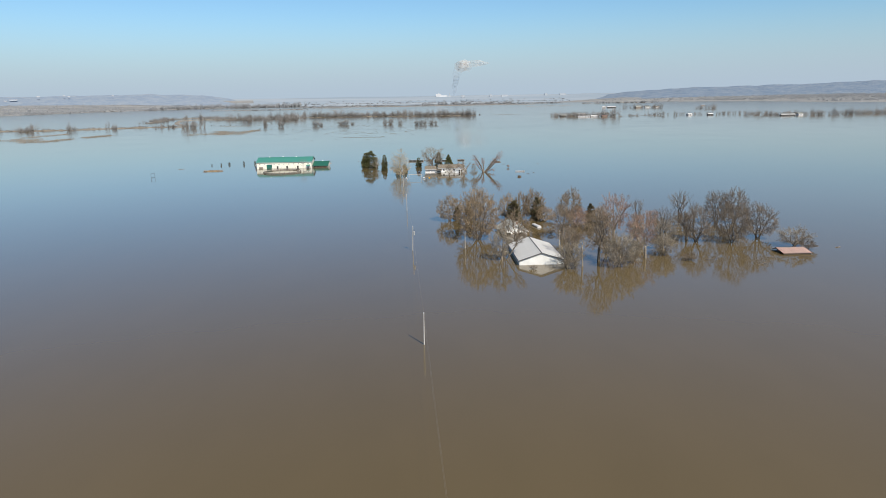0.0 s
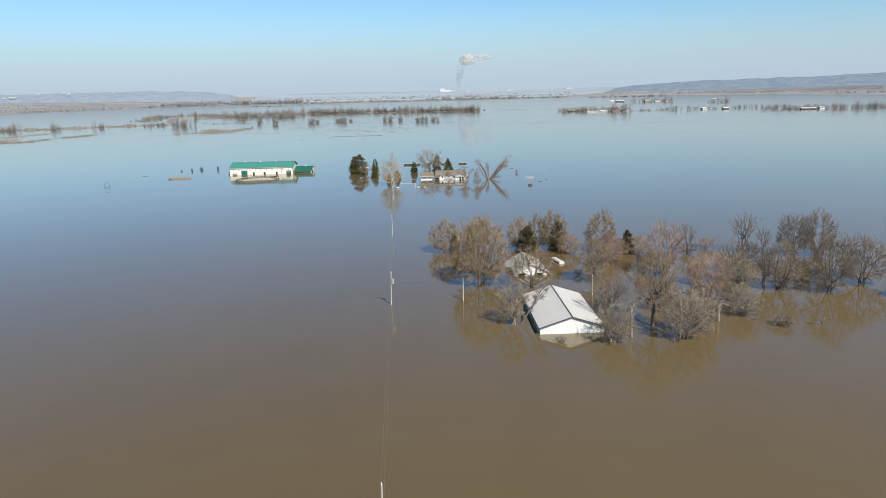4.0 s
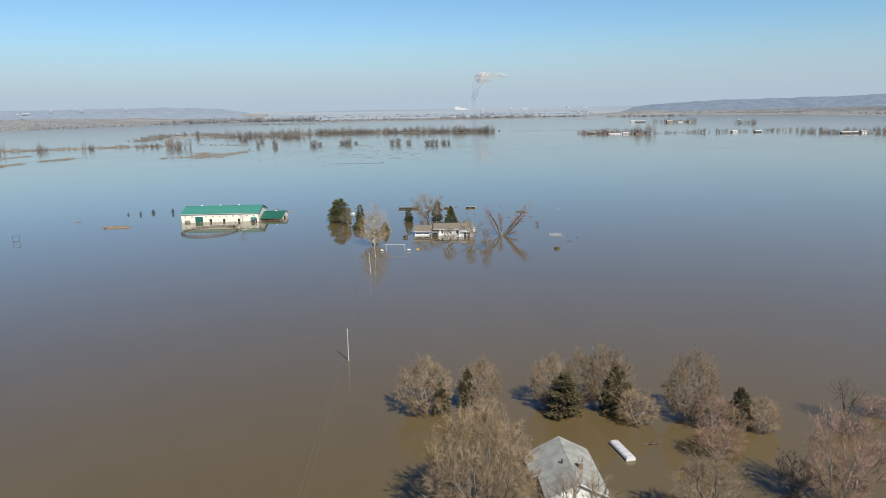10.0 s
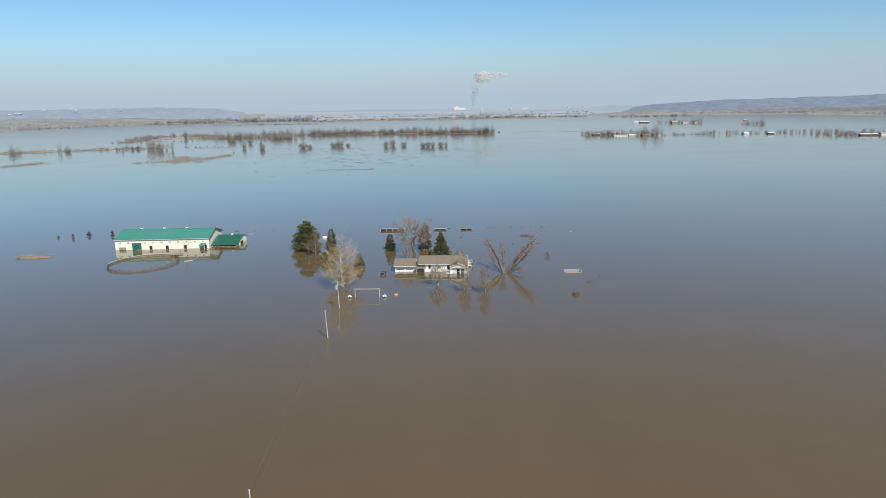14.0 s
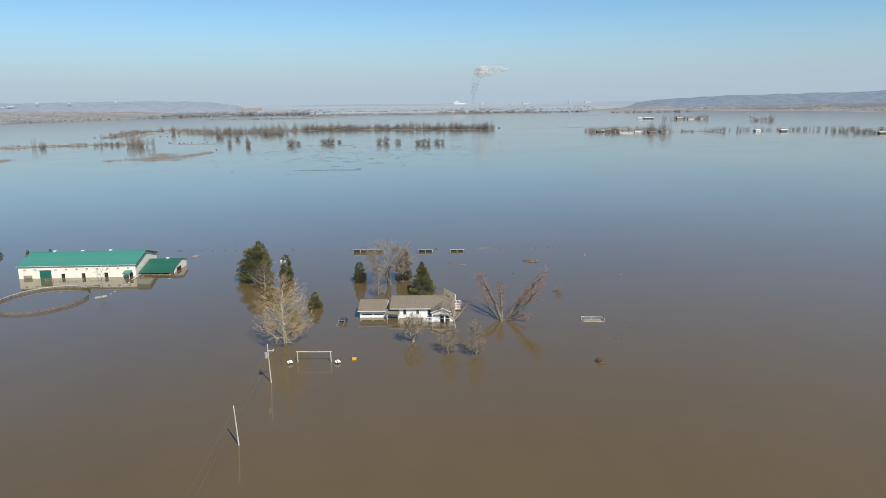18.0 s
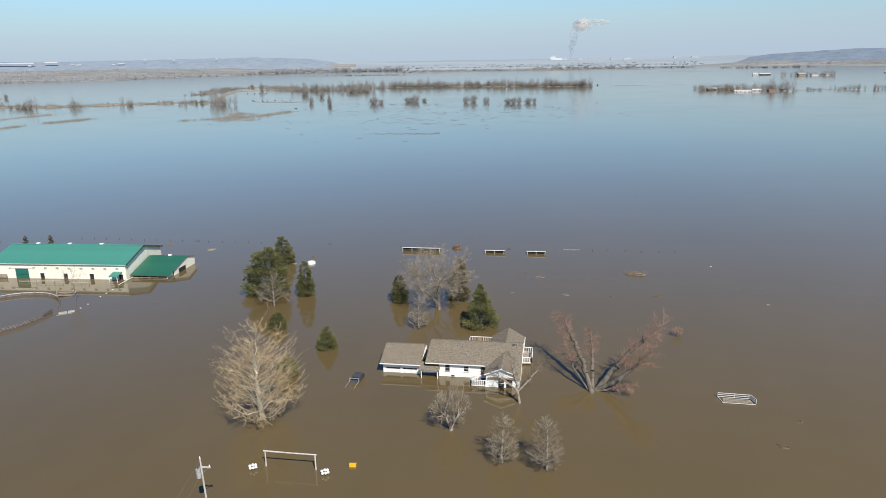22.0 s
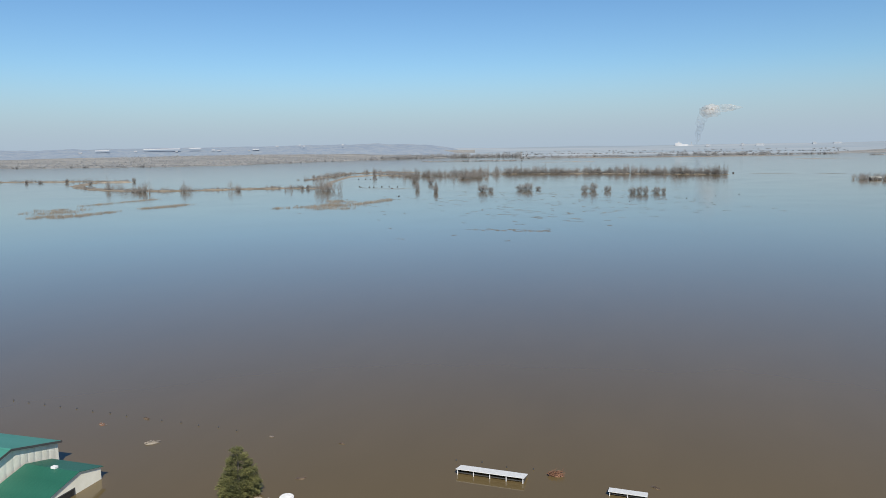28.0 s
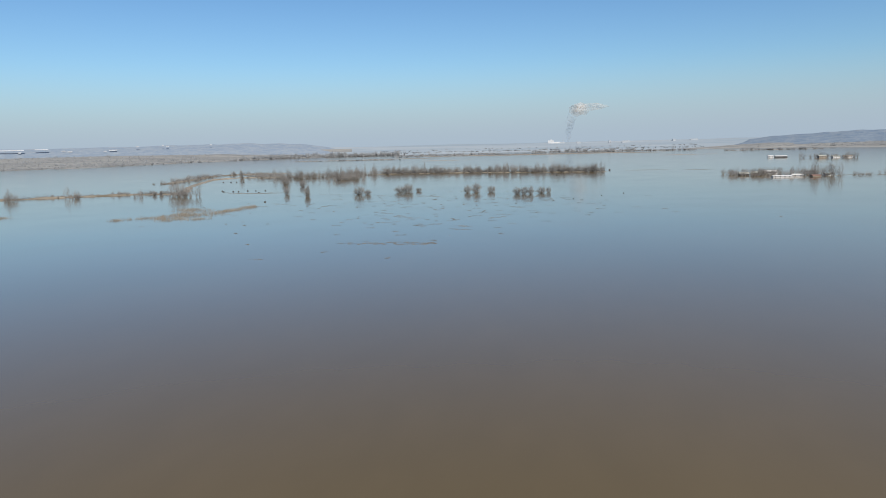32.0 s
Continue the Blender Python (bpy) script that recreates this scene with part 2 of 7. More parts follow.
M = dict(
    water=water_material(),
    glass=glass_material(),
    white_siding=surf("white_siding", (0.84, 0.84, 0.82), (0.91, 0.91, 0.89), scale=0.5, fine=8, rough=0.6, bump=0.25, wave=7.0, wave_axis="Z"),
    white_metal=surf("white_metal_wall", (0.70, 0.70, 0.67), (0.83, 0.83, 0.80), scale=0.6, fine=9, rough=0.4, bump=0.35, wave=3.2, wave_axis="X"),
    cream_metal=surf("cream_metal_wall", (0.80, 0.775, 0.65), (0.90, 0.875, 0.76), scale=0.6, fine=9, rough=0.42, bump=0.35, wave=3.2, wave_axis="X"),
    white_paint=surf("white_paint", (0.72, 0.72, 0.71), (0.86, 0.86, 0.85), scale=2.0, fine=20, rough=0.5),
    grey_metal_roof=surf("grey_metal_roof", (0.50, 0.495, 0.475), (0.60, 0.595, 0.57), scale=0.35, fine=3.0, fine_amount=0.4, rough=0.68, spread=0.03),
    green_roof=surf("green_metal_roof", (0.050, 0.222, 0.176), (0.068, 0.268, 0.216), scale=0.3, fine=4.0, rough=0.5, spread=0.012),
    green_roof_dark=surf("dark_green_metal_roof", (0.016, 0.105, 0.068), (0.025, 0.14, 0.092), scale=0.3, fine=4.0, rough=0.5, spread=0.012),
    green_door=surf("green_door_paint", (0.014, 0.11, 0.088), (0.022, 0.15, 0.12), scale=2, rough=0.5),
    shingle=surf("brown_shingle", (0.088, 0.072, 0.053), (0.305, 0.262, 0.20), scale=3.6, fine=9.0, fine_amount=0.55, rough=0.9, bump=0.5, stretch=(1, 2.2, 2.2), contrast=0.16),
    old_shingle=surf("weathered_grey_shingle", (0.22, 0.225, 0.20), (0.41, 0.41, 0.375), scale=0.7, fine=6.0, fine_amount=0.4, rough=0.9, bump=0.4),
    # Near black that stands for shade inside openings; far windows use it too.
    dark=surf("dark_interior_shade", (0.012, 0.012, 0.012), (0.03, 0.028, 0.026), rough=0.9),
    trim_dark=surf("dark_trim", (0.05, 0.05, 0.05), (0.09, 0.09, 0.09), rough=0.6),
    concrete=surf("concrete", (0.30, 0.29, 0.27), (0.42, 0.41, 0.38), scale=2, rough=0.9),
    pale_rust=surf("faded_tin", (0.34, 0.20, 0.165), (0.62, 0.50, 0.45), scale=0.8, fine=6, fine_amount=0.4, rough=0.7, spread=0.3),
    rust=surf("rusty_tin", (0.17, 0.07, 0.045), (0.38, 0.25, 0.20), scale=0.8, fine=6, fine_amount=0.4, rough=0.75, spread=0.35),
    pole_wood=surf("grey_pole_wood", (0.38, 0.355, 0.32), (0.58, 0.555, 0.51), scale=2, fine=12, rough=0.85, stretch=(1, 1, 0.15)),
    grey_wood=surf("weathered_wood", (0.20, 0.17, 0.14), (0.36, 0.31, 0.26), scale=2, fine=14, rough=0.9),
    brown_rail=surf("brown_pipe_rail", (0.075, 0.055, 0.045), (0.14, 0.105, 0.085), scale=2, fine=12, rough=0.7),
    pen_rail=surf("dark_weathered_rail", (0.10, 0.08, 0.07), (0.21, 0.175, 0.15), scale=2, fine=12, rough=0.85),
    chimney_brick=surf("brown_brick", (0.16, 0.09, 0.06), (0.30, 0.18, 0.125), scale=5, fine=20, rough=0.9, bump=0.3),
    galv=surf("galvanised_steel", (0.42, 0.43, 0.44), (0.6, 0.61, 0.62), scale=3, rough=0.42, metal=0.7),
    wire=surf("wire", (0.22, 0.20, 0.17), (0.30, 0.27, 0.23), rough=0.55),
    yellow=surf("yellow_plastic", (0.75, 0.42, 0.01), (0.88, 0.52, 0.02), scale=3, rough=0.4),
    black_paint=surf("dark_car_paint", (0.07, 0.072, 0.076), (0.11, 0.113, 0.118), rough=0.3, metal=0.35),
    silver=surf("silver_paint", (0.42, 0.43, 0.44), (0.58, 0.59, 0.60), rough=0.35, metal=0.4),
    tank_white=surf("white_tank_plastic", (0.74, 0.74, 0.73), (0.87, 0.87, 0.86), rough=0.45),
    bark_grey=surf("grey_bark", (0.075, 0.064, 0.051), (0.19, 0.165, 0.135), scale=1.5, fine=9, rough=0.95, bump=0.4, stretch=(1, 1, 0.3)),
    bark_pale=surf("pale_bark", (0.19, 0.155, 0.12), (0.40, 0.345, 0.28), scale=1.2, fine=7, rough=0.9, bump=0.3),
    twig_brown=surf("brown_twigs", (0.135, 0.099, 0.066), (0.36, 0.280, 0.196), scale=0.35, fine=3, rough=0.95, spread=0.15),
    twig_warm=surf("warm_brown_twigs", (0.15, 0.106, 0.063), (0.41, 0.308, 0.195), scale=0.35, fine=3, rough=0.95, spread=0.15),
    twig_red=surf("reddish_twigs", (0.17, 0.102, 0.074), (0.41, 0.275, 0.20), scale=0.35, fine=3, rough=0.95, spread=0.12),
    twig_rose=surf("dull_red_twigs", (0.15, 0.080, 0.058), (0.36, 0.215, 0.160), scale=0.35, fine=3, rough=0.95, spread=0.12),
    twig_grey=surf("grey_twigs", (0.14, 0.116, 0.084), (0.39, 0.335, 0.258), scale=0.35, fine=3, rough=0.95, spread=0.12),
    twig_dusk=surf("dusky_twigs", (0.10, 0.08, 0.06), (0.28, 0.225, 0.17), scale=0.35, fine=3, rough=0.95, spread=0.15),
    twig_tan=surf("tan_twigs", (0.26, 0.187, 0.105), (0.57, 0.45, 0.285), scale=0.4, fine=3, rough=0.95, spread=0.08),
    needle=surf("pine_needles", (0.036, 0.044, 0.015), (0.185, 0.18, 0.06), scale=0.8, fine=5, fine_amount=0.5, rough=0.8, spread=0.15),
    needle_dark=surf("cedar_foliage", (0.036, 0.034, 0.014), (0.125, 0.10, 0.044), scale=0.8, fine=5, fine_amount=0.5, rough=0.85, spread=0.15),
    straw=surf("straw", (0.17, 0.12, 0.065), (0.36, 0.27, 0.16), scale=1.2, fine=8, fine_amount=0.5, rough=0.95),
    pale_grass=surf("pale_dead_grass", (0.19, 0.17, 0.14), (0.32, 0.285, 0.235), scale=0.1, fine=0.8, rough=0.95),
    mud=surf("wet_mud", (0.10, 0.08, 0.055), (0.20, 0.165, 0.12), scale=0.06, fine=0.5, rough=0.7),
    dry_grass=surf("dead_grass", (0.15, 0.13, 0.10), (0.28, 0.245, 0.195), scale=0.05, fine=0.6, rough=0.95),
    far_wood=surf("far_bare_wood", (0.15, 0.140, 0.130), (0.29, 0.272, 0.254), scale=0.02, fine=0.2, rough=1.0),
    # Paler, bluer twig colour with the haze of distance painted in.
    haze_tinted_wood=surf("haze_tinted_far_wood", (0.255, 0.268, 0.28), (0.35, 0.355, 0.36), scale=0.01, fine=0.1, rough=1.0),
    warehouse_white=surf("warehouse_white", (0.56, 0.57, 0.58), (0.66, 0.67, 0.68), scale=0.05, rough=0.6),
    far_field=surf("far_fields", (0.19, 0.165, 0.135), (0.33, 0.295, 0.25), scale=0.0022, fine=0.012, rough=1.0, stretch=(0.6, 1.6, 1)),
    # Distance haze is mixed into these three base colours, with a faint glow.
    hills=surf("haze_tinted_wooded_hills", (0.115, 0.17, 0.245), (0.215, 0.255, 0.30), scale=0.02, fine=0.09, fine_amount=0.5, rough=1.0, glow=0.08, stretch=(1, 1, 2), contrast=0.24),
    hills_pale=surf("haze_tinted_pale_hills", (0.185, 0.24, 0.315), (0.265, 0.305, 0.35), scale=0.02, fine=0.09, fine_amount=0.5, rough=1.0, glow=0.08, stretch=(1, 1, 2), contrast=0.24),
    far_plain=surf("haze_tinted_plain", (0.245, 0.30, 0.35), (0.33, 0.37, 0.405), scale=0.004, fine=0.02, rough=1.0, glow=0.08, stretch=(0.3, 0.6, 24), contrast=0.25),
    # Brown country greyed and lightened: distance haze put into the colour.
    far_slope=surf("haze_tinted_brown_country", (0.195, 0.20, 0.20), (0.32, 0.312, 0.29), scale=0.006, fine=0.05, fine_amount=0.5, rough=1.0, stretch=(0.5, 1.2, 6), contrast=0.22),
    # Wall colour dulled towards blue-grey to carry the haze at the horizon.
    far_pale=surf("haze_tinted_pale_walls", (0.36, 0.39, 0.42), (0.44, 0.46, 0.48), scale=0.05, rough=0.8),
    drift_brown=surf("brown_drift", (0.065, 0.046, 0.03), (0.18, 0.13, 0.085), scale=1.2, fine=8, fine_amount=0.5, rough=0.95),
    drift_red=surf("reddish_drift", (0.11, 0.05, 0.028), (0.27, 0.145, 0.09), scale=1.2, fine=8, fine_amount=0.5, rough=0.95),
    bark_tan=surf("tan_bark", (0.36, 0.32, 0.23), (0.62, 0.57, 0.45), scale=1.2, fine=7, rough=0.9, bump=0.3),
    bark_mid=surf("grey_brown_bark", (0.10, 0.083, 0.068), (0.25, 0.21, 0.17), scale=1.5, fine=9, rough=0.95, bump=0.4, stretch=(1, 1, 0.3)),
    far_white=surf("far_white_walls", (0.50, 0.50, 0.50), (0.66, 0.66, 0.66), scale=0.05, rough=0.6),
    steam=surf("steam", (0.80, 0.77, 0.73), (0.90, 0.87, 0.83), scale=0.02, fine=0.1, rough=1.0),
)


def thin(m, alpha, scale):
    """Lets part of the light straight through in wisps, for thin vapour."""
    nt = m.node_tree
    mx, tr, tc, n, rg = (nt.nodes.new(k) for k in ("ShaderNodeMixShader", "ShaderNodeBsdfTransparent", "ShaderNodeTexCoord", "ShaderNodeTexNoise", "ShaderNodeMapRange"))
    n.inputs["Scale"].default_value, n.inputs["Detail"].default_value = scale, 5
    rg.inputs["From Min"].default_value, rg.inputs["From Max"].default_value = 0.25, 0.68
    rg.inputs["To Min"].default_value, rg.inputs["To Max"].default_value = 0.0, alpha
    nt.links.new(tc.outputs["Object"], n.inputs["Vector"])
    nt.links.new(n.outputs["Fac"], rg.inputs["Value"])
    nt.links.new(rg.outputs["Result"], mx.inputs[0])
    nt.links.new(tr.outputs[0], mx.inputs[1])
    body, lit, through_lit = (nt.nodes.new(k) for k in ("ShaderNodeMixShader", "ShaderNodeBsdfDiffuse", "ShaderNodeBsdfTranslucent"))
    tone = nt.nodes["Principled BSDF"].inputs["Base Color"].links[0].from_socket
    nt.links.new(tone, lit.inputs["Color"])
    nt.links.new(tone, through_lit.inputs["Color"])
    nt.links.new(lit.outputs[0], body.inputs[1])
    nt.links.new(through_lit.outputs[0], body.inputs[2])
    nt.links.new(body.outputs[0], mx.inputs[2])
    nt.links.new(mx.outputs[0], nt.nodes["Material Output"].inputs["Surface"])


M["vapour"] = surf("thin_vapour", (0.68, 0.73, 0.82), (0.76, 0.80, 0.88), scale=0.02, fine=0.1, rough=1.0)
thin(M["vapour"], 0.10, 0.03)
thin(M["steam"], 0.34, 0.012)


# ---- mesh helpers ----
def part(name, bm, material, parent, label=""):
    """Links a bmesh, drawn in its thing's own axes, as one mesh object under a thing or a part."""
    me = bpy.data.meshes.new(name)
    bmesh.ops.recalc_face_normals(bm, faces=bm.faces[:])
    bm.to_mesh(me)
    bm.free()
    me.materials.append(material)
    ob = new(name, me)
    ob.parent = parent
    return tagged(ob, label)


def shared(name, me, parent, m):
    """One more part on an existing mesh."""
    ob = new(name, me)
    ob.parent = parent
    ob.matrix_basis = m
    return ob


def mesh_from(name, verts, faces, material, smooth=False):
    me = bpy.data.meshes.new(name)
    me.from_pydata(verts.tolist() if hasattr(verts, "tolist") else verts, [], faces.tolist() if hasattr(faces, "tolist") else faces)
    me.materials.append(material)
    if smooth:
        me.polygons.foreach_set("use_smooth", [True] * len(me.polygons))
    me.update()
    return me


def thing(name, label, category, m=None, group="", kind=""):
    ob = new(name)
    ob.empty_display_size = 0.3
    if m is not None:
        ob.matrix_basis = m
    return tagged(ob, label, category, group, kind)


def box(bm, x0, x1, y0, y1, z0, z1, bevel=0.0):
    r = bmesh.ops.create_cube(bm, size=1)
    bmesh.ops.scale(bm, vec=(abs(x1 - x0), abs(y1 - y0), abs(z1 - z0)), verts=r["verts"])
    bmesh.ops.translate(bm, vec=((x0 + x1) / 2, (y0 + y1) / 2, (z0 + z1) / 2), verts=r["verts"])
    if bevel:
        edges = {e for v in r["verts"] for e in v.link_edges}
        bmesh.ops.bevel(bm, geom=list(edges), offset=bevel, segments=2, affect="EDGES", profile=0.5)


def boxes(*rows, bevel=0.0):
    bm = bmesh.new()
    for row in rows:
        box(bm, *row, bevel=bevel)
    return bm


def rod(bm, a, b, r0, r1=None, sides=8):
    """A tapered round bar from a to b."""
    a, b = Vector(a), Vector(b)
    q = (b - a).to_track_quat("Z", "Y").to_matrix().to_4x4()
    bmesh.ops.create_cone(bm, cap_ends=True, segments=sides, radius1=r0, radius2=r0 if r1 is None else r1, depth=(b - a).length,
                          matrix=Matrix.Translation((a + b) / 2) @ q)


def rods(*rows, sides=8):
    bm = bmesh.new()
    for row in rows:
        rod(bm, *row, sides=sides)
    return bm


def extrude(poly, along, bm=None):
    """A solid from a planar polygon and the vector it is pushed along."""
    bm = bm or bmesh.new()
    vs = [bm.verts.new(p) for p in poly]
    f = bm.faces.new(vs)
    r = bmesh.ops.extrude_face_region(bm, geom=[f])
    bmesh.ops.translate(bm, vec=along, verts=[g for g in r["geom"] if isinstance(g, bmesh.types.BMVert)])
    return bm


def wall(x0, x1, z0, z1, y, thick, holes):
    """A wall along x at y, in one piece, cut through by holes (x0, x1, z0, z1)."""
    bm = bmesh.new()
    xs = sorted({x0, x1, *[h[0] for h in holes], *[h[1] for h in holes]})
    zs = sorted({z0, z1, *[h[2] for h in holes], *[h[3] for h in holes]})
    g = [[bm.verts.new((x, y, z)) for z in zs] for x in xs]
    made = []
    for i in range(len(xs) - 1):
        for k in range(len(zs) - 1):
            cx, cz = (xs[i] + xs[i + 1]) / 2, (zs[k] + zs[k + 1]) / 2
            if not any(h[0] < cx < h[1] and h[2] < cz < h[3] for h in holes):
                made.append(bm.faces.new((g[i][k], g[i + 1][k], g[i + 1][k + 1], g[i][k + 1])))
    bmesh.ops.delete(bm, geom=[v for v in bm.verts if not v.link_faces], context="VERTS")
    r = bmesh.ops.extrude_face_region(bm, geom=made)
    bmesh.ops.translate(bm, vec=(0, thick, 0), verts=[q for q in r["geom"] if isinstance(q, bmesh.types.BMVert)])
    return bm


def window(parent, x0, x1, z0, z1, y, frame_mat="white_paint", sill=True, mullion=True):
    """A framed pane set into a wall that faces -y."""
    w = 0.07
    rows = [(x0, x1, y - 0.03, y + 0.08, z1 - w, z1), (x0, x1, y - 0.03, y + 0.08, z0, z0 + w), (x0, x0 + w, y - 0.03, y + 0.08, z0 + w, z1 - w),
            (x1 - w, x1, y - 0.03, y + 0.08, z0 + w, z1 - w)]
    if mullion:
        rows.append((x0 + w, x1 - w, y - 0.02, y + 0.07, (z0 + z1) / 2 - 0.03, (z0 + z1) / 2 + 0.03))
    fr = part("window", boxes(*rows), M[frame_mat], parent)
    part("pane", boxes((x0 + w, x1 - w, y + 0.02, y + 0.04, z0 + w, z1 - w)), M["glass"], fr)
    if sill:
        part("sill", boxes((x0 - 0.05, x1 + 0.05, y - 0.09, y - 0.033, z0 - 0.06, z0)), M[frame_mat], fr)
    return fr


def slope_panels(parent, name, mat, x0, x1, low, high, width=0.92, thick=0.05):
    """Ribbed roof sheets side by side along x, from the eave (y, z) to the ridge (y, z)."""
    (ya, za), (yb, zb) = low, high
    n = max(1, round((x1 - x0) / width))
    w = (x1 - x0) / n
    length = math.hypot(yb - ya, zb - za)
    bm = bmesh.new()
    box(bm, 0.0015, w - 0.0015, 0, length, -thick, 0)
    for k in (0.0, 0.5):
        extrude([(k * w + 0.012, 0.01, 0), (k * w + 0.075, 0.01, 0), (k * w + 0.06, 0.01, 0.006), (k * w + 0.028, 0.01, 0.006)], (0, length - 0.02, 0), bm)
    tilt = math.atan2(zb - za, yb - ya)
    turn = Matrix.Rotation(tilt, 4, "X") if yb > ya else Matrix.Rotation(math.pi, 4, "Z") @ Matrix.Rotation(math.atan2(zb - za, ya - yb), 4, "X")
    first = part(name, bm, M[mat], parent)
    for i in range(n):
        at = Matrix.Translation((x0 + i * w if yb > ya else x0 + (i + 1) * w, ya, za)) @ turn
        if i == 0:
            first.matrix_basis = at
        else:
            shared(name, first.data, parent, at)


# ---- growing things ----
rng = np.random.default_rng(7)


def unit(v):
    return v / np.maximum(np.linalg.norm(v, axis=-1, keepdims=True), 1e-9)


def perp(d, r):
    a = np.cross(d, r.normal(size=d.shape))
    return unit(a)


def tubes(p, d, l, r0, r1, bend, k=3, sides=4):
    """Curved tapered tubes as one set of vertices and faces."""
    n = len(p)
    u = np.linspace(0, 1, k + 1)
    pts = p[:, None] + d[:, None] * (l[:, None, None] * u[None, :, None]) + bend[:, None] * (l[:, None, None] * (u**2)[None, :, None])
    a = unit(np.cross(d, np.where(np.abs(d[:, 2:3]) > 0.9, [[1.0, 0, 0]], [[0, 0, 1.0]])))
    b = np.cross(d, a)
    th = np.arange(sides) * 2 * np.pi / sides
    ring = a[:, None] * np.cos(th)[None, :, None] + b[:, None] * np.sin(th)[None, :, None]
    rad = r0[:, None] + (r1 - r0)[:, None] * u[None]
    v = pts[:, :, None] + ring[:, None] * rad[:, :, None, None]
    i = np.arange(n)[:, None, None] * (k + 1) * sides + np.arange(k)[None, :, None] * sides
    s = np.arange(sides)[None, None]
    s2 = (s + 1) % sides
    f = np.stack(np.broadcast_arrays(i + s, i + s2, i + sides + s2, i + sides + s), -1).reshape(-1, 4)
    return v.reshape(-1, 3), f


def spikes(p, d, l, r, flat=1.0, r_gen=rng):
    """Slender three-sided points, one for each twig or needle tuft."""
    n = len(p)
    a = perp(d, r_gen)
    b = np.cross(d, a) * flat
    th = np.arange(3) * 2 * np.pi / 3
    base = p[:, None] + (a[:, None] * np.cos(th)[None, :, None] + b[:, None] * np.sin(th)[None, :, None]) * r[:, None, None]
    v = np.concatenate([base, (p + d * l[:, None])[:, None]], 1).reshape(-1, 3)
    i = np.arange(n)[:, None] * 4
    f = np.stack([np.concatenate([i, i + 1, i + 3], 1), np.concatenate([i + 1, i + 2, i + 3], 1), np.concatenate([i + 2, i, i + 3], 1)], 1).reshape(-1, 3)
    return v, f


def merge(sets):
    """Joins vertex and face sets, faces as lists."""
    vs, fs, o = [], [], 0
    for v, f in sets:
        vs.append(v)
        fs += (f + o).tolist()
        o += len(v)
    return np.concatenate(vs), fs


# Crowns are grown towards their tips: every branch divides its share of the tips until each has its own.
def dome(r, n, h, rad, centre=0.45, inner=0.45, lump=0.22, low=0.12, flare=0.0):
    """Tips for a rounded, uneven head: most of them near its skin."""
    d = unit(r.normal(size=(n * 2, 3)))
    rho = inner + (1 - inner) * r.random(n * 2) ** 0.6
    k = r.uniform(0.6, 1.5, (3, 3))
    bulge = 1 + lump * (np.sin(d @ (k[0] * 3) + 1.3) * np.sin(d @ (k[1] * -4)) + 0.6 * np.sin(d @ (k[2] * 5) + 2.0))
    q = d * (rho * bulge)[:, None]
    z = h * centre + q[:, 2] * np.where(q[:, 2] > 0, h * (1 - centre), h * centre)
    wide = rad * (1 - flare + flare * np.clip(z / h, 0, 1))
    p = np.stack([q[:, 0] * wide, q[:, 1] * wide, z], -1)
    p = p[p[:, 2] > low * h]
    return p[:n]


def along_limb(r, n, a, b, ra, rb):
    """Tips round a slanting limb from a to b, with a cloud that narrows or widens from ra to rb."""
    a, b = np.array(a, float), np.array(b, float)
    f = 0.12 + 0.88 * r.random(n) ** 0.75
    wide = ra + (rb - ra) * f
    return a + (b - a) * f[:, None] + unit(r.normal(size=(n, 3))) * (wide * (0.45 + 0.55 * r.random(n) ** 0.5))[:, None]


